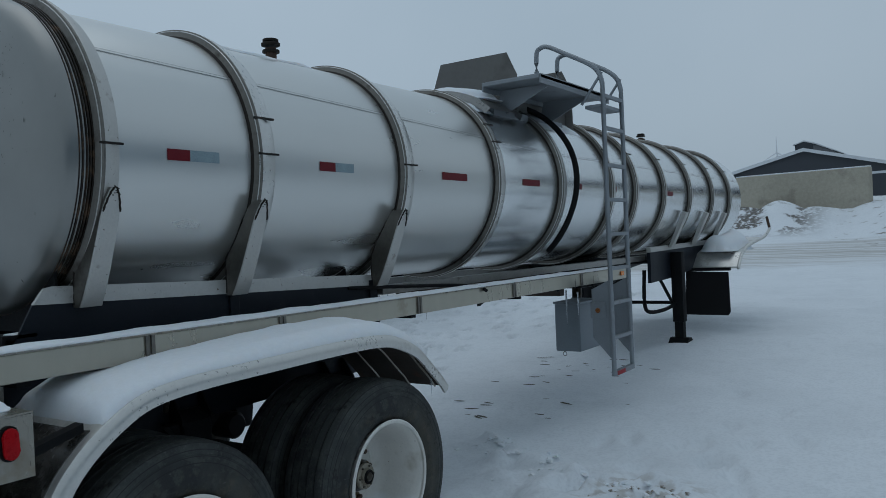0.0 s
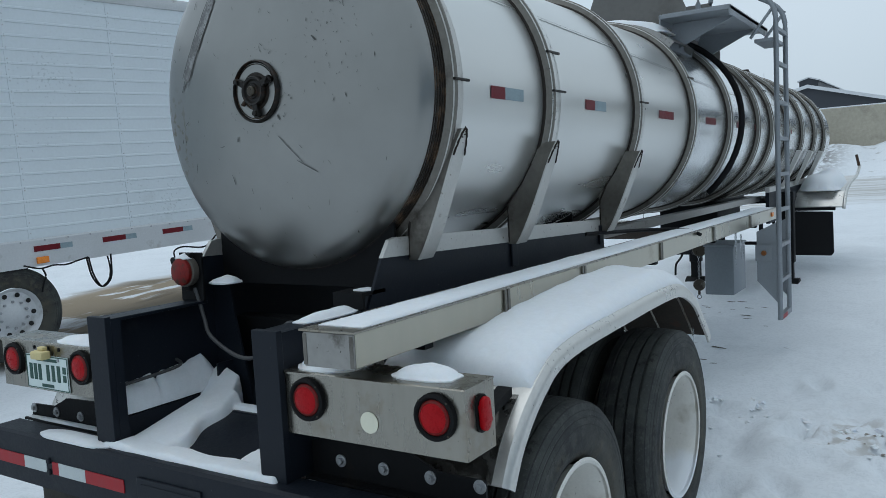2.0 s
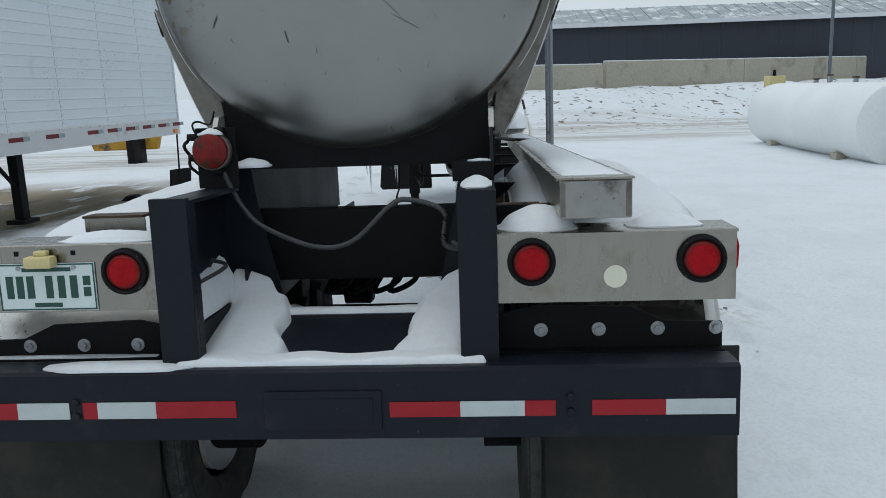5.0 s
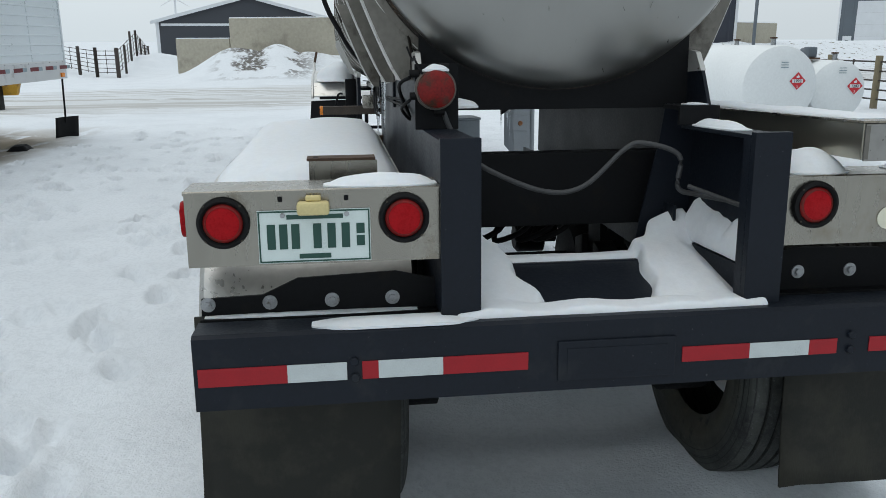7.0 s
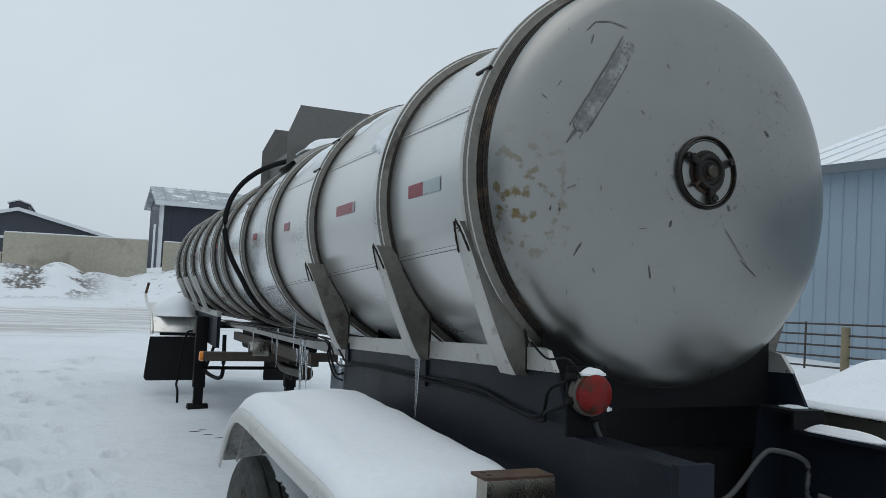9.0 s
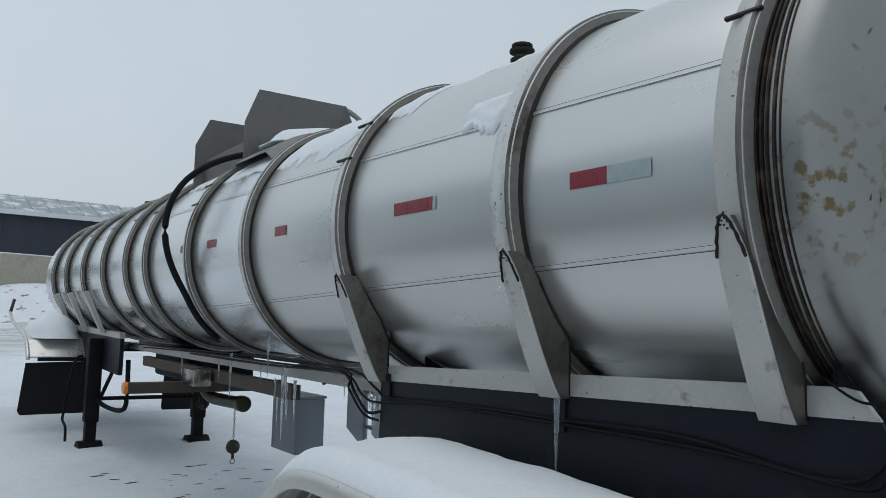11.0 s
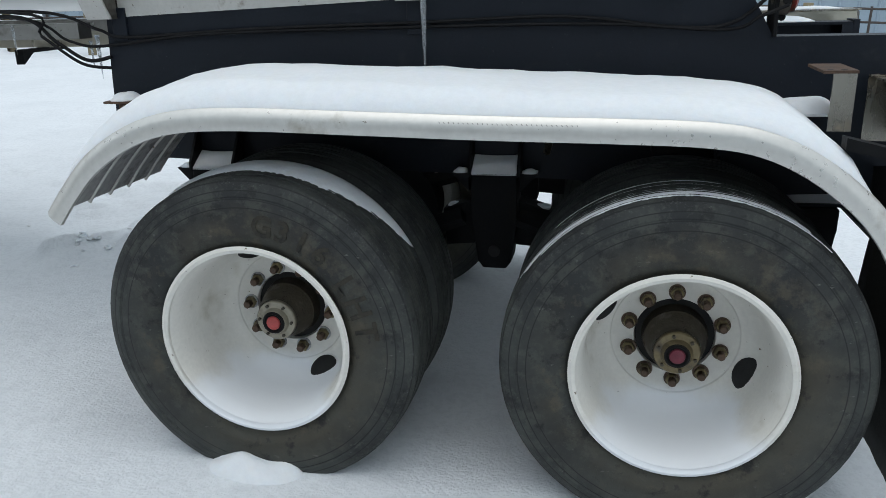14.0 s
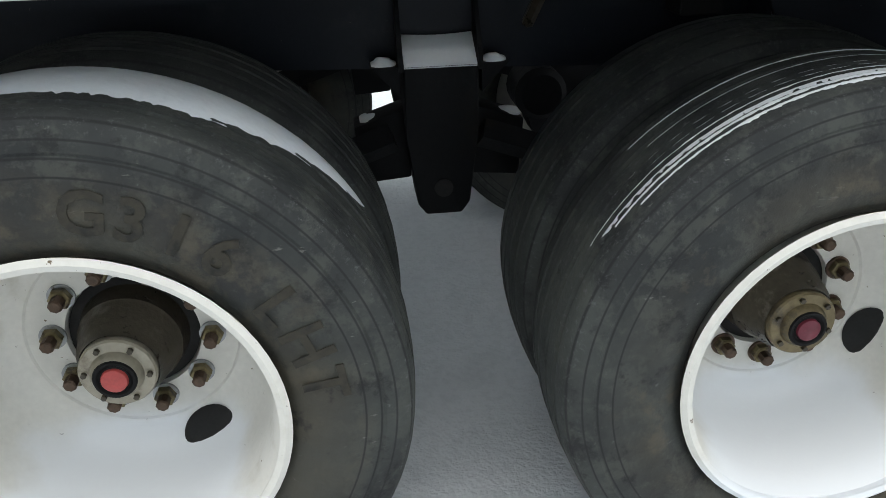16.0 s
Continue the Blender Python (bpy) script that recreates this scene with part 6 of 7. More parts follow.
def lump(name, x0, x1, y0, y1, z, h, label, n=20):
    """A lump with an oval, ragged outline inside the given box, steepest near its edge."""
    cx, cy, rx, ry = (x0 + x1) / 2, (y0 + y1) / 2, (x1 - x0) / 2, (y1 - y0) / 2

    def round_(u, v):
        a, b = 2 * u - 1, 2 * v - 1
        p, q = a * math.sqrt(1 - b * b / 2), b * math.sqrt(1 - a * a / 2)
        g = 0.75 * (abs(p) ** 3 + abs(q) ** 3)
        grow = 1 + 0.18 * g
        return p * grow, q * grow

    def base(u, v):
        p, q = round_(u, v)
        wob = 1 + 0.10 * noise.noise(Vector((p * 1.7, q * 1.7, z * 9 + x0 * 5)))
        return (cx + max(-1, min(1, p * wob)) * rx, cy + max(-1, min(1, q * wob)) * ry, z)

    def deep(u, v):
        p, q = round_(u, v)
        return h * max(0.0, 1 - (p * p + q * q) ** 1.1) ** 0.6 * (0.85 + 0.3 * noise.noise(Vector((p * 1.3 + x0, q * 1.3, z))))
    return blanket(name, n, n, base, deep, TR, label, amp=0.004, scale=9)


lump("snow_on_light_box", 0.03, 0.16, -1.10, -0.88, 1.217, 0.04, "small snow mound on a light box")
lump("snow_on_light_box", 0.01, 0.22, -0.74, -0.505, 1.217, 0.075, "snow mound between the frame post and the hose tube")
lump("snow_on_light_box", 0.0, 0.12, 0.505, 0.815, 1.216, 0.036, "small snow mound on a light box")
lump("snow_on_frame_post", 0.14, 0.44, -0.492, -0.392, 1.336, 0.028, "snow lump on the frame rail")
lump("snow_on_bracket", 0.46, 0.55, -0.49, -0.41, 1.40, 0.008, "snow on a small bracket")
lump("snow_on_fender_bracket", 2.66, 2.75, 0.505, 0.635, 1.150, 0.032, "snow cap on a fender bracket")
lump("snow_on_fender_bracket", 2.66, 2.75, -0.635, -0.505, 1.150, 0.032, "snow cap on a fender bracket")
lump("snow_on_fender_bracket", 0.26, 0.46, 0.51, 0.70, 1.12, 0.05, "snow lump behind a fender bracket")
lump("snow_on_lamp", 0.393, 0.44, 0.416, 0.50, 1.522, 0.022, "snow cap on a lamp housing")
lump("snow_on_dome_flashing", 4.26, 4.88, -0.42, 0.42, 2.86, 0.17, "snow heaped on the flashing behind the dome")
lump("snow_on_walkway", 4.6, 5.3, -0.8, -0.42, 2.998, 0.04, "snow on the walkway")
for s in (1, -1):
    lump("snow_on_front_fender", 9.72, 11.0, *sorted((s * 0.48, s * 1.07)), 1.40, 0.34, "rounded heap of snow on a front fender", 24)
    if s > 0:
        lump("snow_on_flap_ledge", 0.062, 0.098, *sorted((s * 0.56, s * 1.16)), 0.845, 0.006, "thin snow on the flap hanger", 16)
for xc in (1.338, 2.43):
    blanket("snow_on_hanger", 14, 8, lambda u, v, xc=xc: (xc - 0.081 + 0.162 * u, 0.499 - 0.085 * v, 0.876 + 0.052 * v - 0.004 * v * math.sin(math.pi * u)), lambda u, v: 0.008, TR, "snow in the pocket of a spring hanger", amp=0.003)
    for d in (-1, 1):
        lump("snow_on_hanger", *sorted((xc + d * 0.096, xc + d * 0.152)), 0.420, 0.483, 0.875, 0.018, "small snow cap beside a spring hanger", 8)
lump("snow_on_hanger", 1.463, 1.523, 0.365, 0.44, 0.738, 0.014, "small snow cap beside a spring hanger", 8)
lump("snow_on_hanger", 1.143, 1.203, 0.365, 0.44, 0.738, 0.014, "small snow cap beside a spring hanger", 8)

# drift in the tail of the frame: thin along the bumper, banked up towards both rails, the middle left bare
def up(t):
    t = max(0.0, min(1.0, t))
    return t * t * (3 - 2 * t)


def tail_base(u, v):
    y = -0.475 + 0.95 * v
    return (-0.055 + (0.545 + 0.085 * up((abs(y) - 0.27) / 0.06)) * u, y, 0.79)


def tail_depth(u, v):
    x, y, _ = tail_base(u, v)
    a = abs(y)
    front = 0.070 * up((0.10 - x) / 0.06) + 0.004 * math.sin(23 * y)
    strip = 0.112 * up((x - 0.40) / 0.03)
    pan = 0.016 + 0.224 * max(0.0, x - 0.06)
    edge = 0.15 + 0.04 * up((x - 0.1) / 0.25) + 0.012 * math.sin(29 * x + (2 if y < 0 else 0.6))
    bank = up((a - edge) / 0.05) * (pan + 0.042 + 0.02 * up((a - 0.2) / 0.12) - 0.040 * up((a - 0.37) / 0.09) * (1 - up((x - 0.40) / 0.14))
                                    + 0.055 * up((x - 0.40) / 0.16) * up((a - 0.25) / 0.19))
    return max(front, strip, bank, 0.002)


blanket("snow_drift_in_tail", 70, 100, tail_base, tail_depth, TR, "snow drifted into the trailer's tail frame", amp=0.004)
lump("snow_on_bumper", -0.08, 0.02, 0.40, 0.86, 0.846, 0.014, "thin tongue of snow on the bumper", 24)


def ledge_snow(s, xs, tops):
    """Snow on the lower flange of the rail, leaning against its web, with a torn upper edge."""
    bm = bmesh.new()
    rows = []
    for k in range(61):
        x = 0.03 + 0.55 * k / 60
        h = float(np.interp(x, xs, tops)) * (1 + 0.10 * noise.noise(Vector((x * 24, s, 0))))
        swell = 0.004 * noise.noise(Vector((x * 11, s, 4)))
        rows.append([bm.verts.new((x, s * y, z)) for y, z in ((0.486, 0.936), (0.436 + swell, 0.936), (0.433 + swell, 0.946 + 0.12 * h), (0.446 + swell, 0.942 + 0.60 * h), (0.468, 0.941 + 0.93 * h), (0.4865, 0.942 + h))])
    for a, b in zip(rows, rows[1:]):
        for q in range(5):
            bm.faces.new((a[q], a[q + 1], b[q + 1], b[q]))
    bm.faces.new(rows[0])
    bm.faces.new(rows[-1])
    tagged(link("snow_on_frame_ledge", bm, "snow", smooth=60, matrix=TR), "torn-edged snow on a ledge inside the frame", "snow")


ledge_snow(-1, (0.03, 0.15, 0.20, 0.24, 0.30, 0.44, 0.50, 0.58), (0.09, 0.10, 0.125, 0.085, 0.10, 0.115, 0.14, 0.02))
ledge_snow(1, (0.03, 0.17, 0.225, 0.24, 0.27, 0.40, 0.49, 0.58), (0.10, 0.115, 0.125, 0.085, 0.12, 0.13, 0.15, 0.02))

# snow on the front left outer tyre
bm = bmesh.new()
rows = []
for k in range(121):
    t = k / 120
    a = radians(30 + 122 * t)
    f = min(1.0, 5 * t, 3.2 * (1 - t)) ** 0.7
    lo_, hi_ = -0.125, -0.125 + (0.165 + 0.02 * noise.noise(Vector((k * 0.12, 0, 0))) + 0.016 * noise.noise(Vector((k * 0.45, 3, 0))) + 0.014 * noise.noise(Vector((k * 1.1, 5, 0)))) * f
    row = []
    for q in range(9):
        v = q / 8
        d = lo_ + (hi_ - lo_) * v
        r = 0.499 + 0.004 * (1 - abs(d) / 0.14) + 0.014 * f * math.sin(math.pi * v) ** 0.6
        row.append(bm.verts.new((1.976 + 1.015 * r * math.cos(a), 1.048 + d, 0.495 + 1.015 * r * math.sin(a))))
    rows.append(row)
for a, b in zip(rows, rows[1:]):
    for q in range(8):
        bm.faces.new((a[q], a[q + 1], b[q + 1], b[q]))
tagged(link("snow_patch", bm, "snow", smooth=70, matrix=TR), "band of snow on a tyre's tread", "snow")
for d, half, a0, a1 in ((0.093, 0.0040, 40, 134), (0.080, 0.0022, 34, 126), (0.066, 0.0013, 31, 126), (0.050, 0.0013, 28, 122), (0.034, 0.0010, 44, 118), (0.016, 0.0011, 36, 112), (-0.020, 0.0009, 48, 110), (-0.060, 0.0010, 45, 100)):
    bm = bmesh.new()
    rows = []
    for k in range(181):
        t = k / 180
        a = radians(a0 + (a1 - a0) * t)
        w_ = half * max(0.1, min(1.0, 3 * t, 4 * (1 - t)) * (0.9 + 1.2 * noise.noise(Vector((k * 0.13, d * 90, 1))) + 1.6 * noise.noise(Vector((k * 0.75, d * 90, 4)))))
        top = 0.5035 - max(0.0, d - 0.08) * 0.16
        rows.append([bm.verts.new((0.717 + 1.015 * rr * math.cos(a), 1.048 + d + 0.0012 * noise.noise(Vector((k * 0.5, d * 70, 7))) + e * w_, 0.471 + 1.015 * rr * math.sin(a))) for e, rr in ((-1, top - 0.004), (-0.4, top + 0.001), (0.4, top + 0.001), (1, top - 0.004))])
    for p, q in zip(rows, rows[1:]):
        for e in range(3):
            bm.faces.new((p[e], p[e + 1], q[e + 1], q[e]))
    tagged(link("snow_patch", bm, "snow", smooth=70, matrix=TR), "thin snow in a tyre groove", "snow")
# patchy snow on the tank's left shoulder and top
def tank_snow(x0, x1, d0, d1, seed, label):
    nu, nv = 80, 18
    bm = bmesh.new()
    rows = []
    for i in range(nu + 1):
        u = i / nu
        x = x0 + (x1 - x0) * u
        cut = 9 * noise.noise(Vector((x * 4.1, seed, 0))) + 6 * noise.noise(Vector((x * 12, seed, 5))) + 3 * noise.noise(Vector((x * 31, seed, 8)))
        row = []
        for j in range(nv + 1):
            v = j / nv
            deg = d0 + cut + (d1 - d0 - cut) * v
            e = min(1, min(u, 1 - u) * 12, min(v, 1 - v) * 8)
            row.append(bm.verts.new(on_tank(x, deg, R + 0.002 + 0.02 * max(0, e) * (0.6 + 0.5 * noise.noise(Vector((x * 5, v * 4, seed)))))))
        rows.append(row)
    for i in range(nu):
        for j in range(nv):
            bm.faces.new((rows[i][j], rows[i + 1][j], rows[i + 1][j + 1], rows[i][j + 1]))
    tagged(link("snow_on_tank", bm, "snow", smooth=70, matrix=TR), label, "snow")


for x0, x1, d0, d1, seed in ((1.74, 2.3, 66, 88, 1), (2.56, 2.80, 42, 78, 11), (2.95, 3.98, 35, 92, 2), (4.14, 5.08, 41, 86, 3), (1.735, 1.99, 21, 32, 12), (5.24, 6.22, 52, 90, 4), (6.38, 6.89, 58, 100, 5), (7.05, 7.82, 60, 95, 6), (7.98, 8.82, 60, 95, 7), (4.14, 4.5, 105, 128, 8), (5.24, 6.1, 118, 134, 9), (1.74, 2.6, 96, 108, 10)):
    tank_snow(x0, x1, d0, d1, seed, "patchy snow clinging to the tank's top")

# icicles
for x, y, z, L, r in ((1.56, 0.555, 1.475, 0.27, 0.011), (2.83, 0.51, 1.38, 0.16, 0.009), (2.86, 0.51, 1.36, 0.10, 0.007), (4.00, 0.46, 1.43, 0.43, 0.014), (4.245, 0.46, 1.60, 0.27, 0.010), (3.97, 0.45, 1.33, 0.20, 0.008), (4.12, 0.46, 1.35, 0.14, 0.008), (3.83, 0.46, 1.36, 0.22, 0.010), (3.23, 0.46, 1.42, 0.11, 0.007), (4.05, 0.42, 1.44, 0.20, 0.008), (4.5, 0.40, 1.44, 0.16, 0.008), (5.0, 0.42, 1.46, 0.34, 0.010), (5.3, 0.40, 1.42, 0.18, 0.008), (6.2, 0.40, 1.40, 0.2, 0.008), (4.3, 0.30, 1.22, 0.14, 0.007), (4.45, 0.30, 1.22, 0.2, 0.007),
                      (5.2, -0.80, 1.15, 0.16, 0.008), (5.0, -0.78, 1.24, 0.30, 0.009), (5.28, -0.76, 1.20, 0.22, 0.008), (2.46, -1.12, 0.93, 0.10, 0.005)):
    prof = [(-L * k / 14, max(0.0008, r * (1 - k / 14) ** 0.75 * (1 + 0.14 * math.sin(k * 2.1 + x * 7)))) for k in range(15)]
    ob = link("icicle", lathe([(0.0, 0.0)] + prof[::1], "z", (x, y, z), 8), "ice", smooth=70, matrix=TR)
    tagged(ob, "clear icicle hanging from the trailer", "icicle", "icicles under the tank")

# ---------------------------------------------------------------- ground
WALL_A = (Vector((36.1, -0.19)), Vector((39.0, 8.27)))
WALL_B = (Vector((36.1, -0.19)), Vector((56.1, -32.2)))


def spaced(lo, hi, step, far):
    vals = list(np.arange(lo, hi, step))
    d, a = step, hi
    up_ = []
    while a < far:
        up_.append(a)
        d *= 1.075
        a += d
    d, a = step, lo
    down = []
    while a > -far:
        d *= 1.075
        a -= d
        down.append(a)
    return np.array(down[::-1] + vals + up_)


gx, gy = spaced(-4.0, 13.0, 0.05, 3000), spaced(-4.2, 5.6, 0.05, 3000)
GX, GY = np.meshgrid(gx, gy, indexing="ij")


def smooth(t):
    t = np.clip(t, 0, 1)
    return t * t * (3 - 2 * t)


rs = np.random.RandomState(3)


def waves(n, low, high, amp):
    z = np.zeros_like(GX)
    for _ in range(n):
        k = low * (high / low) ** rs.rand()
        a, p = rs.rand() * 6.283, rs.rand() * 6.283
        z += amp * (low / k) ** 0.8 * np.sin(k * (GX * math.cos(a) + GY * math.sin(a)) + p)
    return z


near = smooth((60 - np.hypot(GX, GY)) / 30)
GZ = -0.05 + near * (waves(14, 0.5, 2.2, 0.010) + waves(24, 3.0, 16.0, 0.006))
ab = (WALL_B[1] - WALL_B[0]).normalized()
nb = Vector((ab.y, -ab.x))
along = (GX - WALL_B[0].x) * ab.x + (GY - WALL_B[0].y) * ab.y
off = (GX - WALL_B[0].x) * nb.x + (GY - WALL_B[0].y) * nb.y
side = -1.0 if (Vector((0, 0)) - WALL_B[0]).dot(nb) < 0 else 1.0
off = off * side
bank = 1.45 * smooth((8.0 - off + 0.8 * np.sin(along * 0.5)) / 7.0) * smooth((along + 3.0) / 4.0) * smooth((70 - along) / 15)
bank = np.where(off < -3, bank * smooth((off + 25) / 22), bank)
GZ += bank * (1 + 0.05 * waves(10, 0.8, 5.0, 0.5))
for px, py, h, rx, ry in ((35.8, 4.9, 1.52, 2.0, 1.9), (35.5, 3.3, 1.42, 2.1, 2.0), (35.6, 1.6, 1.28, 2.0, 1.9), (36.0, -0.2, 1.22, 2.0, 1.8), (46.5, 10.6, 1.15, 2.6, 1.7), (39.6, 6.6, 0.5, 2.2, 1.4), (47.0, 12.0, 1.0, 4.0, 3.0), (7.4, -10.6, 0.95, 1.5, 1.2), (3.5, -11.2, 1.0, 2.4, 1.3)):
    d = np.hypot((GX - px) / rx, (GY - py) / ry)
    GZ = np.maximum(GZ, -0.05 + h * np.exp(-d ** 2 * 0.9) * (1 + 0.10 * np.sin(GX * 3.1 + GY * 1.7) * np.exp(-d)) - 0.01)
# trodden and wheel-rutted snow by the right side
rough = smooth((0.9 - np.abs(GX - 3.35)) / 0.6) * smooth((0.85 - np.abs(GY + 1.45)) / 0.4) + 0.6 * smooth((0.8 - np.abs(GX - 2.8)) / 0.5) * smooth((0.35 - np.abs(GY + 1.95)) / 0.25)
GZ += rough * (0.012 + waves(50, 8.0, 45.0, 0.008))
dents = [(3.0 + 0.55 * k, -2.1 + 0.25 * math.sin(k * 2.3)) for k in range(7)]
dents += [(0.5 + 0.62 * k, 2.2 + 0.18 * (-1) ** k + 0.04 * k) for k in range(22)]
dents += [(2.0 + 0.6 * k, 3.3 + 0.2 * (-1) ** k + 0.09 * k) for k in range(16)]
dents += [(rs.uniform(-3, 14), rs.uniform(1.5, 5.2)) for _ in range(170)]
dents += [(-3.5 + 0.6 * k, 1.9 + 0.15 * (-1) ** k + 0.02 * k) for k in range(24)]
dents += [(rs.uniform(2.2, 5.0), rs.uniform(-2.6, -0.9)) for _ in range(24)]
for px, py in dents:
    a, dp = rs.uniform(-0.6, 0.6), rs.uniform(0.07, 0.17) * (0.42 if py < 0 else 0.78)
    i0, i1 = np.searchsorted(gx, (px - 0.6, px + 0.6))
    j0, j1 = np.searchsorted(gy, (py - 0.6, py + 0.6))
    X, Y = GX[i0:i1, j0:j1] - px, GY[i0:i1, j0:j1] - py
    u, v = X * math.cos(a) + Y * math.sin(a), -X * math.sin(a) + Y * math.cos(a)
    d2 = (u / 0.15) ** 2 + (v / 0.065) ** 2
    GZ[i0:i1, j0:j1] += -dp * np.exp(-d2 ** 2) + (0.10 if py < 0 else 0.30) * dp * np.exp(-(np.sqrt(d2) - 1.5) ** 2 * 4)
# kicked-up crust along the trodden line
for k in range(120):
    f = rs.rand()
    px, py = 3.98 - 0.55 * f + rs.normal(0, 0.13), -0.35 - 1.7 * f + rs.normal(0, 0.13)
    rr, hh = rs.uniform(0.04, 0.10), rs.uniform(0.008, 0.026)
    i0, i1 = np.searchsorted(gx, (px - 0.3, px + 0.3))
    j0, j1 = np.searchsorted(gy, (py - 0.3, py + 0.3))
    X, Y = GX[i0:i1, j0:j1] - px, GY[i0:i1, j0:j1] - py
    GZ[i0:i1, j0:j1] += hh * np.exp(-((X / rr) ** 2 + (Y / (rr * rs.uniform(0.6, 1.5))) ** 2) ** 1.5)
# snow banked against the tyres, hollow under the trailer
for tx in (0.715, 1.962):
    for ty in (1.01, 0.68, -1.01, -0.68):
        GZ += 0.05 * np.exp(-((GX - tx) / 0.34) ** 2 - ((GY - ty) / 0.26) ** 2)
heaped = smooth((2.6 - np.abs(GX - 35.6)) / 1.6) * smooth((4.4 - np.abs(GY - 2.6)) / 1.8)
GZ += heaped * waves(30, 1.2, 5.0, 0.018)
nx, ny = GX.shape
verts = np.stack([GX, GY, GZ], -1).reshape(-1, 3)
idx = np.arange(nx * ny).reshape(nx, ny)
quads = np.stack([idx[:-1, :-1], idx[1:, :-1], idx[1:, 1:], idx[:-1, 1:]], -1).reshape(-1, 4)
gme = bpy.data.meshes.new("ground")
gme.vertices.add(len(verts))
gme.vertices.foreach_set("co", verts.ravel())
gme.loops.add(quads.size)
gme.loops.foreach_set("vertex_index", quads.ravel())
gme.polygons.add(len(quads))
gme.polygons.foreach_set("loop_start", np.arange(0, quads.size, 4))
gme.polygons.foreach_set("use_smooth", np.ones(len(quads), bool))
gme.update(calc_edges=True)
gme.materials.append(M["ground"])
tagged(new("ground", gme), "snow-covered yard with footprints, a slushy road and a bare dirt strip", "ground", kind="structure")


def ground_at(x, y):
    i, j = min(np.searchsorted(gx, x), nx - 1), min(np.searchsorted(gy, y), ny - 1)
    return float(GZ[i, j])


# ---------------------------------------------------------------- concrete walls
def wall_run(name, a, b, z0, z1, thick, label, piece):
    d = (b - a)
    L = d.length
    m = Matrix.Translation((a.x, a.y, 0)) @ Matrix.Rotation(math.atan2(d.y, d.x), 4, "Z")
    w = thing(name, label, "wall", m, kind="structure")
    n = max(1, round(L / piece))
    for k in range(n):
        x0, x1 = L * k / n + 0.015, L * (k + 1) / n - 0.015
        dz = 0.05 * noise.noise(Vector((k * 1.3, a.x, 0)))
        bm = box(x0, x1, -thick / 2, thick / 2, z0, z1 + dz, 0.03)
        part("concrete_panel", bm, "concrete", w)
        part("snow_cap", box(x0 + 0.02, x1 - 0.02, -thick / 2 + 0.02, thick / 2 - 0.02, z1 + dz, z1 + dz + 0.05, 0.02), "snow", w, "thin line of snow")
    return w


am, aw = WALL_A
mid = Vector((38.05, 5.6))
wall_run("wall_silo", am, mid, -0.3, 2.62, 0.35, "weathered tan concrete bunker wall", 6.6)
wall_run("wall_silo_low", mid, aw, -0.3, 1.70, 0.35, "lower end of the weathered concrete bunker wall", 6)
wall_run("wall_bank", am + Vector((0.45, -0.75)), WALL_B[0].lerp(WALL_B[1], 0.19), 0.3, 2.58, 0.3, "weathered concrete wall on a snow bank", 9)
wall_run("wall_bank_far", WALL_B[0].lerp(WALL_B[1], 0.195), WALL_B[1], 0.3, 2.75, 0.3, "weathered concrete wall on a snow bank", 9)

# ---------------------------------------------------------------- buildings
def ribbed(name, x0, x1, z0, z1, material, parent, pitch, y=0.0, depth=0.03, label=""):
    """A sheet-metal wall facing -y with vertical ribs."""
    n = max(1, round((x1 - x0) / pitch))
    pts = []
    w = (x1 - x0) / n
    for k in range(n):
        a = x0 + k * w
        pts += [(a, y), (a + w * 0.42, y), (a + w * 0.46, y - depth), (a + w * 0.54, y - depth), (a + w * 0.58, y)]
    pts.append((x1, y))
    pts += [(x1, y + 0.15), (x0, y + 0.15)]
    return part(name, prism(pts, 2, z0, z1), material, parent, label)


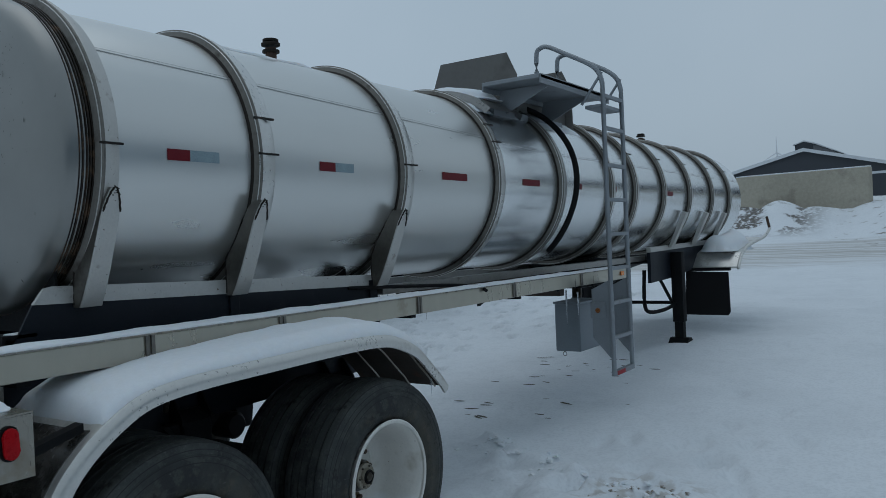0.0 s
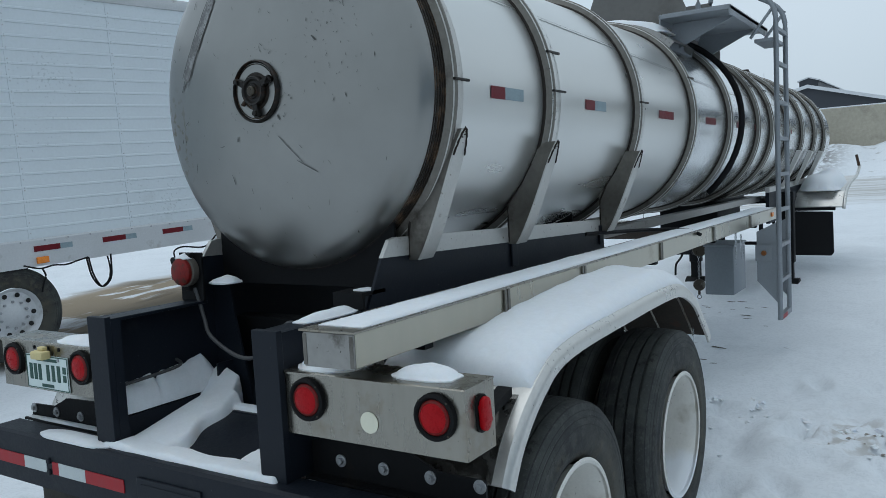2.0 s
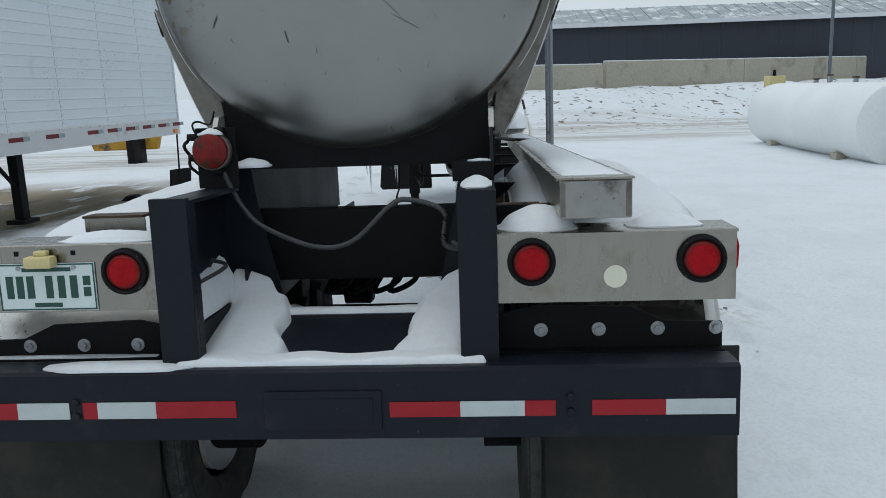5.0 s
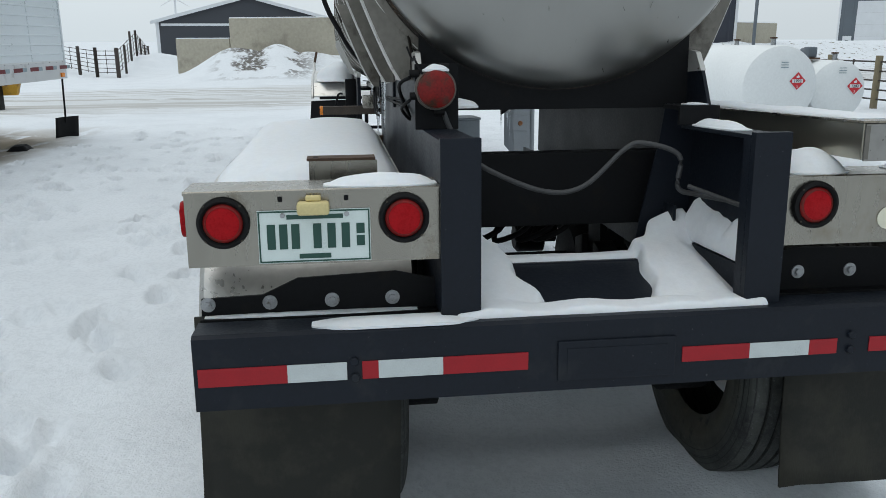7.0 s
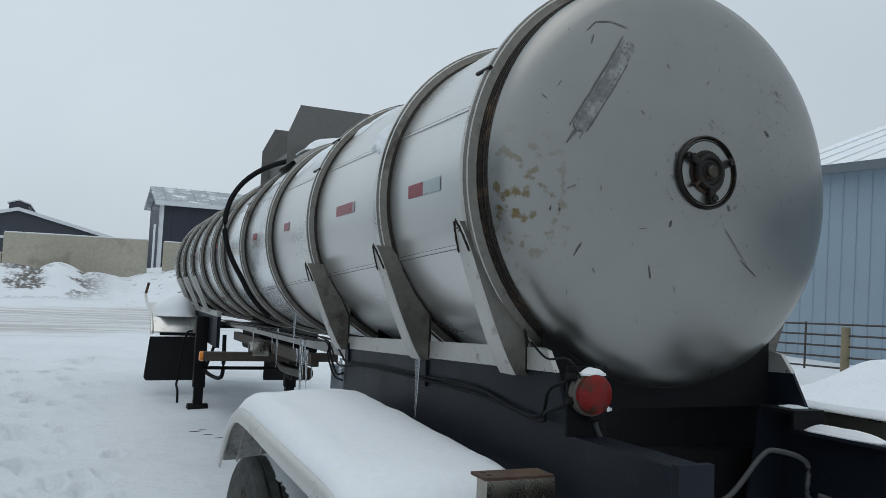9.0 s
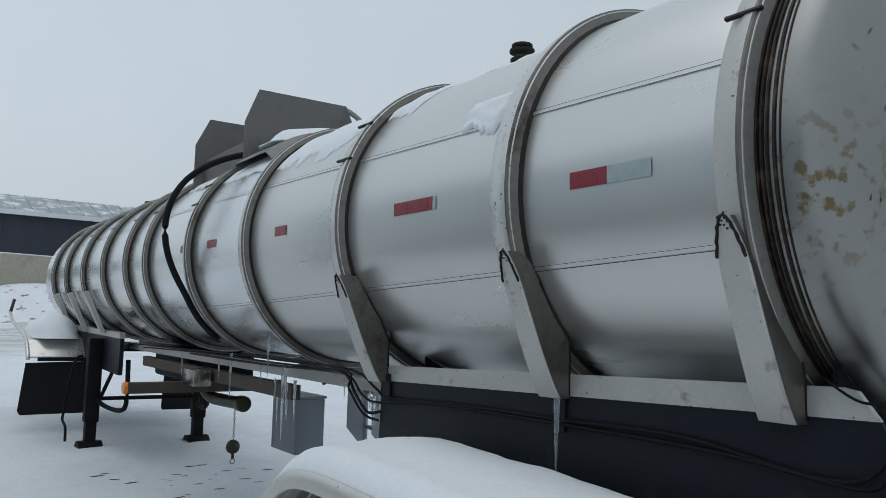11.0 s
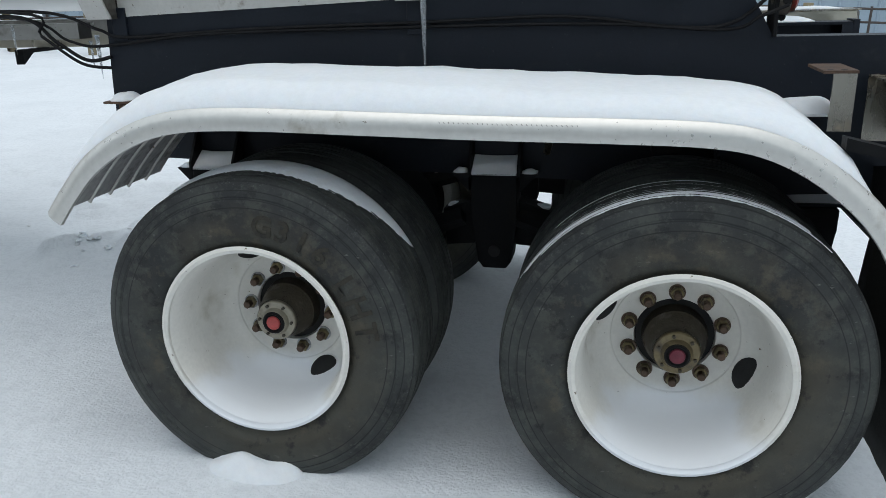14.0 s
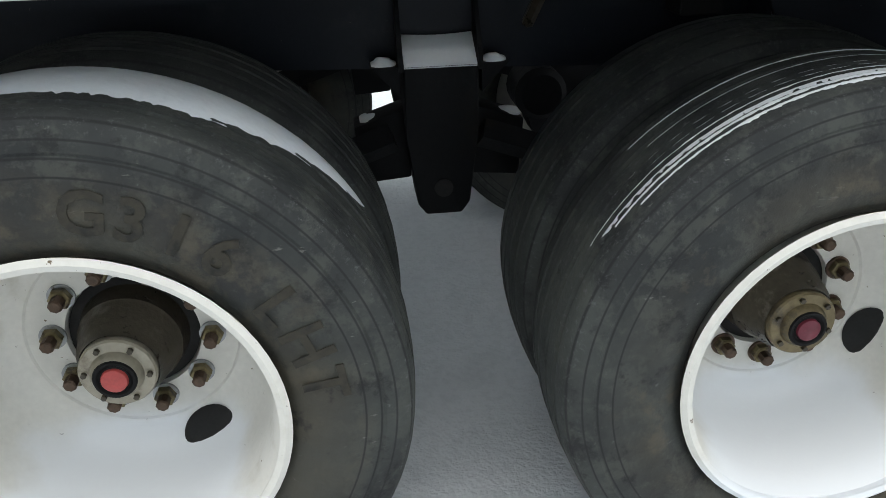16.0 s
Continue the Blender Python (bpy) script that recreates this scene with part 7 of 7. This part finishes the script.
def shed(name, label, m, L, W, eave, ridge, wall, roof, pitch=0.9, trim="trimwhite", base=0.0, door=None, vent=False, gable_front=False):
    """A gabled metal building: front wall along x at y = 0, W deep, ridge along x (or along y)."""
    h = thing(name, label, "building", m)
    if gable_front:
        part("gable_wall", prism([(0, base), (L, base), (L, eave), (L / 2, ridge), (0, eave)], 1, 0, 0.2), wall, h)
        part("gable_wall", prism([(0, base), (L, base), (L, eave), (L / 2, ridge), (0, eave)], 1, W - 0.2, W), wall, h)
        part("side_wall", box(0, 0.2, 0.2, W - 0.2, base, eave), wall, h)
        part("side_wall", box(L - 0.2, L, 0.2, W - 0.2, base, eave), wall, h)
        for q in (0, 1):
            e = (-0.4, eave - 0.4 * (ridge - eave) / (L / 2)) if q == 0 else (L + 0.4, eave - 0.4 * (ridge - eave) / (L / 2))
            r = part("roof_slope", prism([e, (L / 2, ridge), (L / 2, ridge + 0.14), (e[0], e[1] + 0.14)], 1, -0.3, W + 0.3), roof, h)
            part("gable_trim", prism([(e[0], e[1] - 0.12), (L / 2, ridge - 0.12), (L / 2, ridge + 0.16), (e[0], e[1] + 0.16)], 1, -0.36, -0.3), trim, r)
        part("belt_trim", box(0.4, L - 0.2, -0.03, 0.0, eave - 0.35, eave - 0.15), trim, h)
        part("corner_trim", box(-0.03, 0.25, -0.03, 0.0, base, eave), trim, h)
    else:
        ribbed("front_wall", 0, L, base, eave, wall, h, pitch)
        part("back_wall", box(0, L, W - 0.15, W, base, eave), wall, h)
        for x in (0, L - 0.15):
            part("gable_wall", prism([(0.15, base), (W - 0.15, base), (W - 0.15, eave), (W / 2, ridge), (0.15, eave)], 0, x, x + 0.15), wall, h)
        for q in (0, 1):
            pts = [(-0.5, eave - 0.1), (W / 2, ridge), (W / 2, ridge + 0.15), (-0.5, eave + 0.08)] if q == 0 else [(W + 0.5, eave - 0.1), (W / 2, ridge), (W / 2, ridge + 0.15), (W + 0.5, eave + 0.08)]
            r = part("roof_slope", prism(pts, 0, -0.4, L + 0.4), roof, h)
            if q == 0:
                slope = Vector((0, W / 2 + 0.5, ridge - eave + 0.1)).normalized()
                for k in range(int(L / 0.9)):
                    x = 0.3 + k * 0.9
                    bm = prism([(-0.5, eave + 0.085), (W / 2, ridge + 0.155), (W / 2, ridge + 0.19), (-0.5, eave + 0.12)], 0, x, x + 0.06)
                    part("roof_rib", bm, roof, r)
        part("fascia", box(-0.4, L + 0.4, -0.58, -0.50, eave - 0.16, eave + 0.1), trim, h)
        for x in (-0.02, L - 0.18):
            part("corner_trim", box(x, x + 0.2, -0.05, -0.031, base, eave), trim, h)
    if door:
        x0, x1, z1 = door
        d = part("door", box(x0, x1, -0.06, -0.031, base, z1, 0.01), "trimwhite", h, "white overhead door")
        for k in range(1, 5):
            part("door_joint", box(x0 + 0.02, x1 - 0.02, -0.064, -0.061, base + (z1 - base) * k / 5, base + (z1 - base) * k / 5 + 0.02), "vanrail", d)
    return h


# dark barn, gable end towards the yard, with a ridge vent
barn = shed("barn", "dark grey metal barn with a white-trimmed gable", pose(70, 15.55, 0, 0, 0, -88), 15.4, 28, 3.2, 5.22, "barn", "roofgray", trim="trimwhite", base=0.0, gable_front=True)
part("ridge_vent", prism([(7.0, 4.9), (7.0, 5.72), (7.7, 5.95), (8.4, 5.72), (8.4, 4.9)], 1, 0.4, 27), "barn", barn)
for q in ([(6.86, 5.66), (7.7, 5.93), (7.7, 6.03), (6.86, 5.76)], [(8.54, 5.66), (7.7, 5.93), (7.7, 6.03), (8.54, 5.76)]):
    part("vent_roof", prism(q, 1, 0.3, 27.1), "trimwhite", barn, "pale snowy vent roof")
# navy shed behind the bank
navy = shed("shed", "navy blue metal shed with a pale ribbed roof", pose(50.4, -1.58, 0, 0, 0, -88.2), 25, 7.0, 5.32, 6.45, "navy", "roofgray", 1.2, base=1.2)
part("white_door", box(-0.02, 0.0, 2.4, 3.8, 1.2, 4.1), "trimwhite", navy, "white side door")
part("corner_post", box(-0.03, 0.0, 0.2, 0.5, 1.2, 5.25), "trimwhite", navy)
part("yard_lamp", box(-0.5, -0.1, -0.1, 0.1, 4.85, 5.05, 0.05), "gray", navy, "wall-mounted yard lamp")
# pale blue building by the fence
blue = shed("building", "pale blue ribbed steel building with a snowy roof", pose(17.2, -17.5, 0, 0, 0, 182), 30, 14, 5.45, 8.3, "blue", "snow", 0.45, trim="slate", base=-0.3)
part("downpipe", tube([(0.12, -0.12, 5.1), (0.12, -0.14, 0.0)], 0.05, 8), "slate", blue, "grey downpipe", 60)
# slate grey building further off
grayb = shed("machine_shed", "slate grey machine shed with a white overhead door and snowy roof", pose(79.0, -52.2, -0.3, 0, 0, -129), 42, 18, 7.2, 10.4, "slate", "snow", 0.9, trim="trimwhite", base=-0.2, door=(1.7, 6.8, 5.7))
part("downpipe", tube([(11.1, -0.16, 7.1), (11.1, -0.16, 0.2)], 0.09, 8), "trimwhite", grayb, "white downpipe", 60)
part("door", box(15.6, 19.6, -0.06, -0.031, -0.1, 6.2, 0.01), "trimwhite", grayb, "white overhead door")
wd = part("walk_door", box(0.6, 1.45, -0.07, -0.031, 0.0, 2.2, 0.01), "trimwhite", grayb, "white walk door with a small window")
part("door_window", box(0.85, 1.2, -0.075, -0.07, 1.1, 1.8), "slate", wd)
part("downpipe", tube([(21.6, -0.16, 7.1), (21.6, -0.16, 0.2)], 0.09, 8), "trimwhite", grayb, "white downpipe", 60)

# ---------------------------------------------------------------- white fuel tanks
def fuel_tank(x0, x1, y, zc, r, number, label):
    t = thing("fuel_tank", label, "fuel tank", pose(x0, y, 0), "white fuel tanks")
    L = x1 - x0
    part("tank_body", lathe([(-0.10, 0.0), (-0.095, r * 0.5), (-0.06, r * 0.85), (-0.01, r * 0.985), (0.03, r), (L * 0.5, r), (L * 0.5 + 0.01, r + 0.003), (L * 0.5 + 0.03, r), (L - 0.03, r), (L + 0.01, r * 0.985), (L + 0.06, r * 0.85), (L + 0.10, 0.0)], "x", (0, 0, zc), 56), "tankwhite", t, "", 40)
    for q in (0.2, 0.8):
        part("cradle", box(L * q - 0.15, L * q + 0.15, -r * 0.8, r * 0.8, -0.1, max(0.05, zc - r * 0.75)), "concrete", t)
    for q, h in ((0.06, 0.14), (0.3, 0.10), (0.5, 0.16), (0.62, 0.08)):
        cap_ = part("fill_cap", disc((L * q, 0, zc + r - 0.01), "z", 0.05, h, 14, bevel=0.01), "zinc", t, "", 40)
        part("cap_lid", disc((L * q, 0, zc + r - 0.01 + h), "z", 0.075, 0.03, 14, bevel=0.006), "rust", cap_, "", 40)
    mm = Matrix.Translation((-0.112, -0.32, zc + 0.10)) @ pose(0, 0, 0, 90, 0, -90)
    d = part("placard", prism([(-0.19, 0), (0, 0.19), (0.19, 0), (0, -0.19)], 2, -0.004, 0.0), "trimwhite", t, "red diamond flammable placard")
    d.matrix_basis = mm
    part("placard_field", prism([(-0.175, 0), (0, 0.175), (0.175, 0), (0, -0.175)], 2, 0.0, 0.002), "placard", d)
    part("number_field", prism([(-0.115, -0.034), (0.115, -0.034), (0.115, 0.034), (-0.115, 0.034)], 2, 0.002, 0.003), "trimwhite", d)
    words("placard_number", number, 0.085, "black", d, pose(0, -0.004, 0.0035))
    words("placard_class", "3", 0.06, "trimwhite", d, pose(0, -0.115, 0.003))
    part("flame", prism([(-0.03, 0.06), (0.03, 0.06), (0.035, 0.09), (0.008, 0.13), (-0.008, 0.10), (-0.03, 0.10)], 2, 0.002, 0.003), "trimwhite", d)
    for k in range(3):
        part("printed_bar", box(-0.108, -0.104, -0.10, 0.06, zc + 0.46 - 0.05 * k, zc + 0.475 - 0.05 * k), "graytape", t)
    return t


fuel_tank(13.3, 19.7, -8.15, 0.68, 0.80, "1993", "large white horizontal fuel tank with a red diamond placard")
fuel_tank(13.6, 17.0, -9.62, 0.55, 0.62, "1203", "smaller white horizontal fuel tank with a red diamond placard")
pump = thing("fuel_pump", "grey electric transfer pump on a white fuel tank", "pump", pose(14.3, -9.36, 1.215))
part("pump_body", box(-0.12, 0.12, -0.10, 0.10, 0.0, 0.22, 0.03), "slate", pump, "", 30)
part("pump_motor", disc((0.12, 0, 0.12), "x", 0.08, 0.16, 16, bevel=0.01), "slate", pump, "", 40)
part("pump_bracket", box(-0.2, 0.3, -0.12, 0.12, -0.04, 0.0), "rust", pump)
winch = thing("hose_reel", "rusty hose reel with a yellow box beside the far wall", "reel", pose(24.0, -9.6, ground_at(24, -9.6)))
part("reel_frame", tube([(0, 0, 0), (0.3, 0, 1.9), (0.6, 0, 0)], 0.05, 6), "plastic", winch)
part("reel_box", box(0.1, 0.7, -0.3, 0.2, 1.35, 1.75, 0.03), "beige", winch, "", 30)

# ---------------------------------------------------------------- fences
def pipe_fence(name, label, pts, posts, rails, r, post_r, post_mat, height):
    f = thing(name, label, "fence", pose(pts[0][0], pts[0][1], 0))
    o = Vector((pts[0][0], pts[0][1], 0))
    for (ax, ay), (bx, by) in zip(pts, pts[1:]):
        n = max(1, round(math.hypot(bx - ax, by - ay) / posts))
        ga, gb = ground_at(ax, ay), ground_at(bx, by)
        for k in range(n + 1):
            x, y = ax + (bx - ax) * k / n, ay + (by - ay) * k / n
            g = ground_at(x, y)
            part("post", disc((x - o.x, y - o.y, g - 0.2), "z", post_r, height + 0.25 + 0.06 * noise.noise(Vector((k * 3.3, x, y))), 10, bevel=0.01), post_mat, f, "weathered wooden fence post" if post_mat == "wood" else "", 50)
        for q in range(rails):
            z = 0.22 + (height - 0.32) * q / (rails - 1)
            part("rail", tube([(ax - o.x, ay - o.y, ga + z), (bx - o.x, by - o.y, gb + z)], r, 6), "pipe", f)
        for k in range(n):
            x, y = ax + (bx - ax) * (k + 0.5) / n, ay + (by - ay) * (k + 0.5) / n
            g = ga + (gb - ga) * (k + 0.5) / n
            part("upright", tube([(x - o.x, y - o.y, g + 0.15), (x - o.x, y - o.y, g + height - 0.06)], r, 6), "pipe", f)
    return f


pipe_fence("pipe_fence", "rusty pipe rail fence on weathered wooden posts", [(7.9, -12.0), (13.9, -12.1), (21.9, -12.3)], 2.0, 5, 0.022, 0.085, "wood", 1.2)
pipe_fence("pipe_fence", "rusty pipe rail fence on weathered wooden posts", [(-8.1, -11.9), (-0.1, -11.95), (7.9, -12.0)], 2.0, 5, 0.022, 0.085, "wood", 1.2)
pipe_fence("corral_fence", "dark pipe corral fence beyond the yard", [(46.0, 16.4), (41.8, 14.5), (38.2, 11.9), (37.6, 10.8)], 1.8, 6, 0.015, 0.08, "pipe", 1.3)
pipe_fence("corral_fence", "dark pipe corral fence beyond the yard", [(37.6, 10.75), (46.0, 11.8), (54.0, 12.9)], 2.6, 6, 0.015, 0.06, "pipe", 1.3)

# ---------------------------------------------------------------- parked box trailer
VAN = pose(12.55, 5.34, -0.02, 0, 0, 176.0)
van = thing("box_trailer", "white box semi-trailer with ribbed side panels, parked", "semi-trailer", VAN)
# local x runs from its nose to its tail, y = 0 is the side towards the tanker, -y goes to its far side
VL, VW, V0, V1 = 15.6, 2.58, 1.01, 3.93
for k in range(13):
    x0, x1 = VL * k / 13, VL * (k + 1) / 13
    pts = []
    z = V0 + 0.30
    pts.append((0.0, z))
    while z < V1 - 0.16:
        pts += [(0.0, z + 0.10), (0.012, z + 0.106), (0.012, z + 0.124), (0.0, z + 0.13)]
        z += 0.145
    pts += [(0.0, V1 - 0.03), (-0.05, V1 - 0.03), (-0.05, V0 + 0.30)]
    panel = part("side_panel", prism(pts, 0, x0 + 0.003, x1 - 0.003), "vanwhite", van, "white ribbed side panel")
    part("seam_strip", box(x1 - 0.03, x1 + 0.02, 0.0, 0.006, V0 + 0.30, V1 - 0.03), "vanwhite", panel)
    for q in range(22):
        part("rivet", disc((x1 - 0.005, 0.006, V0 + 0.36 + q * 0.115), "y", 0.008, 0.004, 6), "vanrail", panel)
rail = part("bottom_rail", prism([(0.0, V0), (0.02, V0), (0.02, V0 + 0.28), (0.012, V0 + 0.30), (-0.05, V0 + 0.30), (-0.05, V0)], 0, 0, VL), "vanrail", van, "riveted aluminium bottom rail")
for k in range(60):
    part("rivet", disc((0.1 + k * 0.26, 0.012, V0 + 0.275), "y", 0.01, 0.012, 6), "zinc", rail)
for x in [0.24 + 0.56 * k for k in range(6)] + [4.06 + 0.79 * k for k in range(14)]:
    part("reflective_strip", box(x - 0.29, x, 0.020, 0.024, V0 + 0.16, V0 + 0.22), "dark_redtape", rail, "red reflective strip")
    part("reflective_strip", box(x - 0.43, x - 0.29, 0.020, 0.024, V0 + 0.16, V0 + 0.22), "graytape", rail, "grey reflective strip")
for x in (0.12, 5.95, 9.45):
    part("marker_lamp", box(x, x + 0.13, 0.020, 0.05, V0 + 0.03, V0 + 0.10, 0.008), "amber", rail, "amber marker lamp", 30)
part("top_rail", box(0, VL, -0.05, 0.02, V1 - 0.03, V1 + 0.10, 0.01), "vanrail", van, "", 30)
part("far_side", box(0, VL, -VW, -VW + 0.05, V0, V1), "vanwhite", van)
part("nose_panel", box(-0.05, 0.0, -VW, 0.02, V0, V1 + 0.08, 0.01), "vanwhite", van)
part("tail_panel", box(VL, VL + 0.05, -VW, 0.02, V0, V1 + 0.08, 0.01), "vanwhite", van)
part("roof", box(0, VL, -VW, 0.0, V1 + 0.03, V1 + 0.06), "vanwhite", van)
part("floor_deck", box(0, VL, -VW + 0.05, -0.05, V0, V0 + 0.15), "black", van)
for k in range(2):
    x = 9.85 + 1.25 * k
    for y in (-0.14, -VW + 0.16):
        w = part("wheel", tyre_mesh(), "rubber", van, "black tyre on a round-holed aluminium wheel", 35)
        w.matrix_basis = pose(x, y, 0.53)
        part("wheel_disc", lathe([(0.12, 0.288), (0.10, 0.27), (0.07, 0.25), (0.06, 0.20), (0.09, 0.12), (0.12, 0.09), (0.13, 0.0)], "y", (0, 0, 0), 36), "vanrail", w, "aluminium wheel disc", 40)
        for q in range(10):
            a = radians(36 * q)
            part("wheel_hole", disc((0.215 * math.cos(a), 0.066, 0.215 * math.sin(a)), "y", 0.026, 0.006, 12), "voidblack", w)
        for q in range(10):
            a = radians(36 * q + 18)
            part("lug_nut", disc((0.143 * math.cos(a), 0.08, 0.143 * math.sin(a)), "y", 0.015, 0.02, 6), "zinc", w)
    part("axle", tube([(x, -0.3, 0.53), (x, -VW + 0.3, 0.53)], 0.06, 10), "black", van)
part("slider_frame", box(9.4, 12.0, -2.0, -0.55, 0.85, V0, 0.02), "black", van)
ft = part("fuel_tank", lathe([(4.95, 0.0), (4.95, 0.18), (4.98, 0.21), (5.70, 0.21), (5.73, 0.18), (5.73, 0.0)], "x", (0, -0.30, 0.86), 32), "ring", van, "brushed metal refrigeration fuel tank", 40)
for x in (5.12, 5.56):
    part("strap", lathe([(x - 0.03, 0.211), (x - 0.03, 0.218), (x + 0.03, 0.218), (x + 0.03, 0.211)], "x", (0, -0.30, 0.86), 32, closed=True), "black", ft, "", 40)
for y in (-0.45, -VW + 0.45):
    lg = part("landing_leg", box(4.05, 4.2, y - 0.07, y + 0.07, 0.08, V0, 0.01), "black", van, "black landing gear leg")
    part("foot", box(3.95, 4.3, y - 0.14, y + 0.14, 0.02, 0.08, 0.01), "black", lg)
    part("brace", tube([(4.2, y, 0.55), (4.7, y, 1.05)], 0.03, 6), "black", lg)
HOSES = [
    [(9.72, 0.02, 1.04), (9.55, 0.02, 0.985), (9.40, 0.02, 1.00), (9.26, 0.02, 0.985), (9.12, 0.02, 1.01), (9.0, 0.02, 1.03)],
    [(9.02, 0.02, 1.03), (8.985, 0.02, 0.82), (8.92, 0.02, 0.70), (8.86, 0.02, 0.675), (8.78, 0.02, 0.74), (8.75, 0.02, 0.86), (8.765, 0.01, 1.03)],
    [(9.00, 0.03, 1.03), (8.97, 0.03, 0.84), (8.90, 0.03, 0.69), (8.83, 0.03, 0.68), (8.75, 0.03, 0.78), (8.73, 0.03, 1.03)],
    [(9.53, 0.02, 0.99), (9.50, 0.02, 0.90), (9.53, 0.02, 0.82), (9.56, 0.02, 0.73)],
]
for pts in HOSES:
    part("hanging_hose", tube(curve(pts, 5), 0.010, 6), "cable", van, "drooping black air hose", 60)

shovel = thing("snow_shovel", "black snow shovel leaning on the box trailer's corner", "shovel", pose(12.85, 5.56, ground_at(12.85, 5.56), 0, 0, 150))
bm = bmesh.new()
rows = []
for i in range(7):
    rows.append([bm.verts.new((-0.25 + 0.5 * j / 6, 0.10 * (abs(j - 3) / 3) ** 2 * 0.5 + 0.05 * (i / 6), 0.38 * i / 6 - 0.03)) for j in range(7)])
for i in range(6):
    for j in range(6):
        bm.faces.new((rows[i][j], rows[i + 1][j], rows[i + 1][j + 1], rows[i][j + 1]))
bl = part("blade", bm, "plastic", shovel, "black plastic scoop", 60)
so = bl.modifiers.new("thick", "SOLIDIFY")
so.thickness = 0.012
part("shaft", tube([(0, 0.06, 0.25), (0, 0.10, 1.10)], 0.016, 8), "plastic", shovel)
rag = blanket("dropped_glove", 10, 8, lambda u, v: (11.0 + 0.34 * u, 5.56 + 0.30 * v, ground_at(11.1, 5.7) + 0.0), lambda u, v: 0.08, None, "crumpled black work glove on the snow", "glove", amp=0.02, scale=12)
rag.data.materials.clear()
rag.data.materials.append(M["plastic"])
mach = thing("plow_blade", "yellow machine attachment under the box trailer", "machine", pose(19.5, 9.6, ground_at(19.5, 9.6)))
part("blade_plate", prism([(-0.9, 0.35), (0.9, 0.35), (1.0, 0.65), (0.9, 1.15), (-0.9, 1.15), (-1.0, 0.7)], 0, -0.1, 0.1, 0.02), "yellow", mach, "", 30)
part("push_arm", box(-0.9, -0.1, -0.6, -0.4, 0.0, 0.7, 0.02), "plastic", mach, "", 30)

# distant wind turbine
for x, y, h in ((521, 95.7, 27),):
    t = thing("wind_turbine", "distant white wind turbine at rest", "wind turbine", pose(x, y, 0))
    part("tower", tube([(0, 0, -1), (0, 0, h)], 0.6, 10), "trimwhite", t)
    for k in range(3):
        a = radians(90 + 120 * k)
        part("blade", tube([(-1.5, 0, h), (-1.5, 10 * math.cos(a), h + 10 * math.sin(a))], 0.45, 6, taper=[1, 0.3]), "trimwhite", t)
# yard poles
for x, y, h, r in ((44.0, -19.35, 7.0, 0.09), (44.0, -24.05, 3.6, 0.10)):
    p_ = thing("utility_pole", "plain grey pole behind the concrete wall", "pole", pose(x, y, ground_at(x, y)))
    part("shaft", disc((0, 0, -0.2), "z", r, h, 10, bevel=0.02), "slate", p_, "", 50)

lump("snow_heap", 1.84, 2.20, 1.10, 1.28, 0.0, 0.12, "small heap of snow beside a wheel", 24)
lump("snow_on_rail_top", 0.50, 0.62, 0.30, 0.44, 1.402, 0.03, "snow lump on the frame gusset")
# broken snow by the wheels, dark drips melted into the snow below the tank
for k in range(150):
    drip, crumb = 80 <= k < 120, k >= 120
    if drip:
        x, y = rnd.uniform(4.6, 7.6), rnd.gauss(-0.05, 0.34)
        s_ = rnd.uniform(0.008, 0.03)
    elif crumb:
        x, y = rnd.gauss(3.45, 0.09), rnd.gauss(-1.95, 0.12)
        s_ = rnd.uniform(0.006, 0.018)
    else:
        f = rnd.random()
        x, y = (3.9 - 0.5 * f + rnd.gauss(0, 0.10), -0.6 - 1.5 * f + rnd.gauss(0, 0.10)) if k < 62 else (rnd.uniform(2.6, 4.6), rnd.uniform(-2.4, -0.9))
        s_ = rnd.uniform(0.008, 0.026) * (1 if k < 62 else 0.6)
    bm = bmesh.new()
    bmesh.ops.create_icosphere(bm, subdivisions=2, radius=s_)
    for v in bm.verts:
        v.co *= 1 + 0.9 * noise.noise(v.co * (22 if drip else 1.3 / s_) + Vector((k, 0, 0)))
        v.co.z *= 0.08 if drip else 0.5
        if drip:
            v.co.y *= 2.2
            v.co.x *= 0.5
    kind_ = "drip_mark" if drip else "dirt_crumb" if crumb else "snow_clod"
    ob = link(kind_, bm, {"snow_clod": "snow", "drip_mark": "stone", "dirt_crumb": "crumb"}[kind_], smooth=60 if drip else 25, matrix=pose(x, y, ground_at(x, y) + (0.004 if drip else s_ * (0.05 if crumb else -0.12)), 0, 0, rnd.uniform(-25, 25)))
    text = {"drip_mark": "dark drip mark melted into the snow", "dirt_crumb": "brown crumb of dirt in trodden snow", "snow_clod": "lump of broken snow on the yard"}[kind_]
    tagged(ob, text, kind_.replace("_", " "), {"drip_mark": "drip marks under the tank", "dirt_crumb": "dirt crumbs in trodden snow", "snow_clod": "clods on the yard"}[kind_])
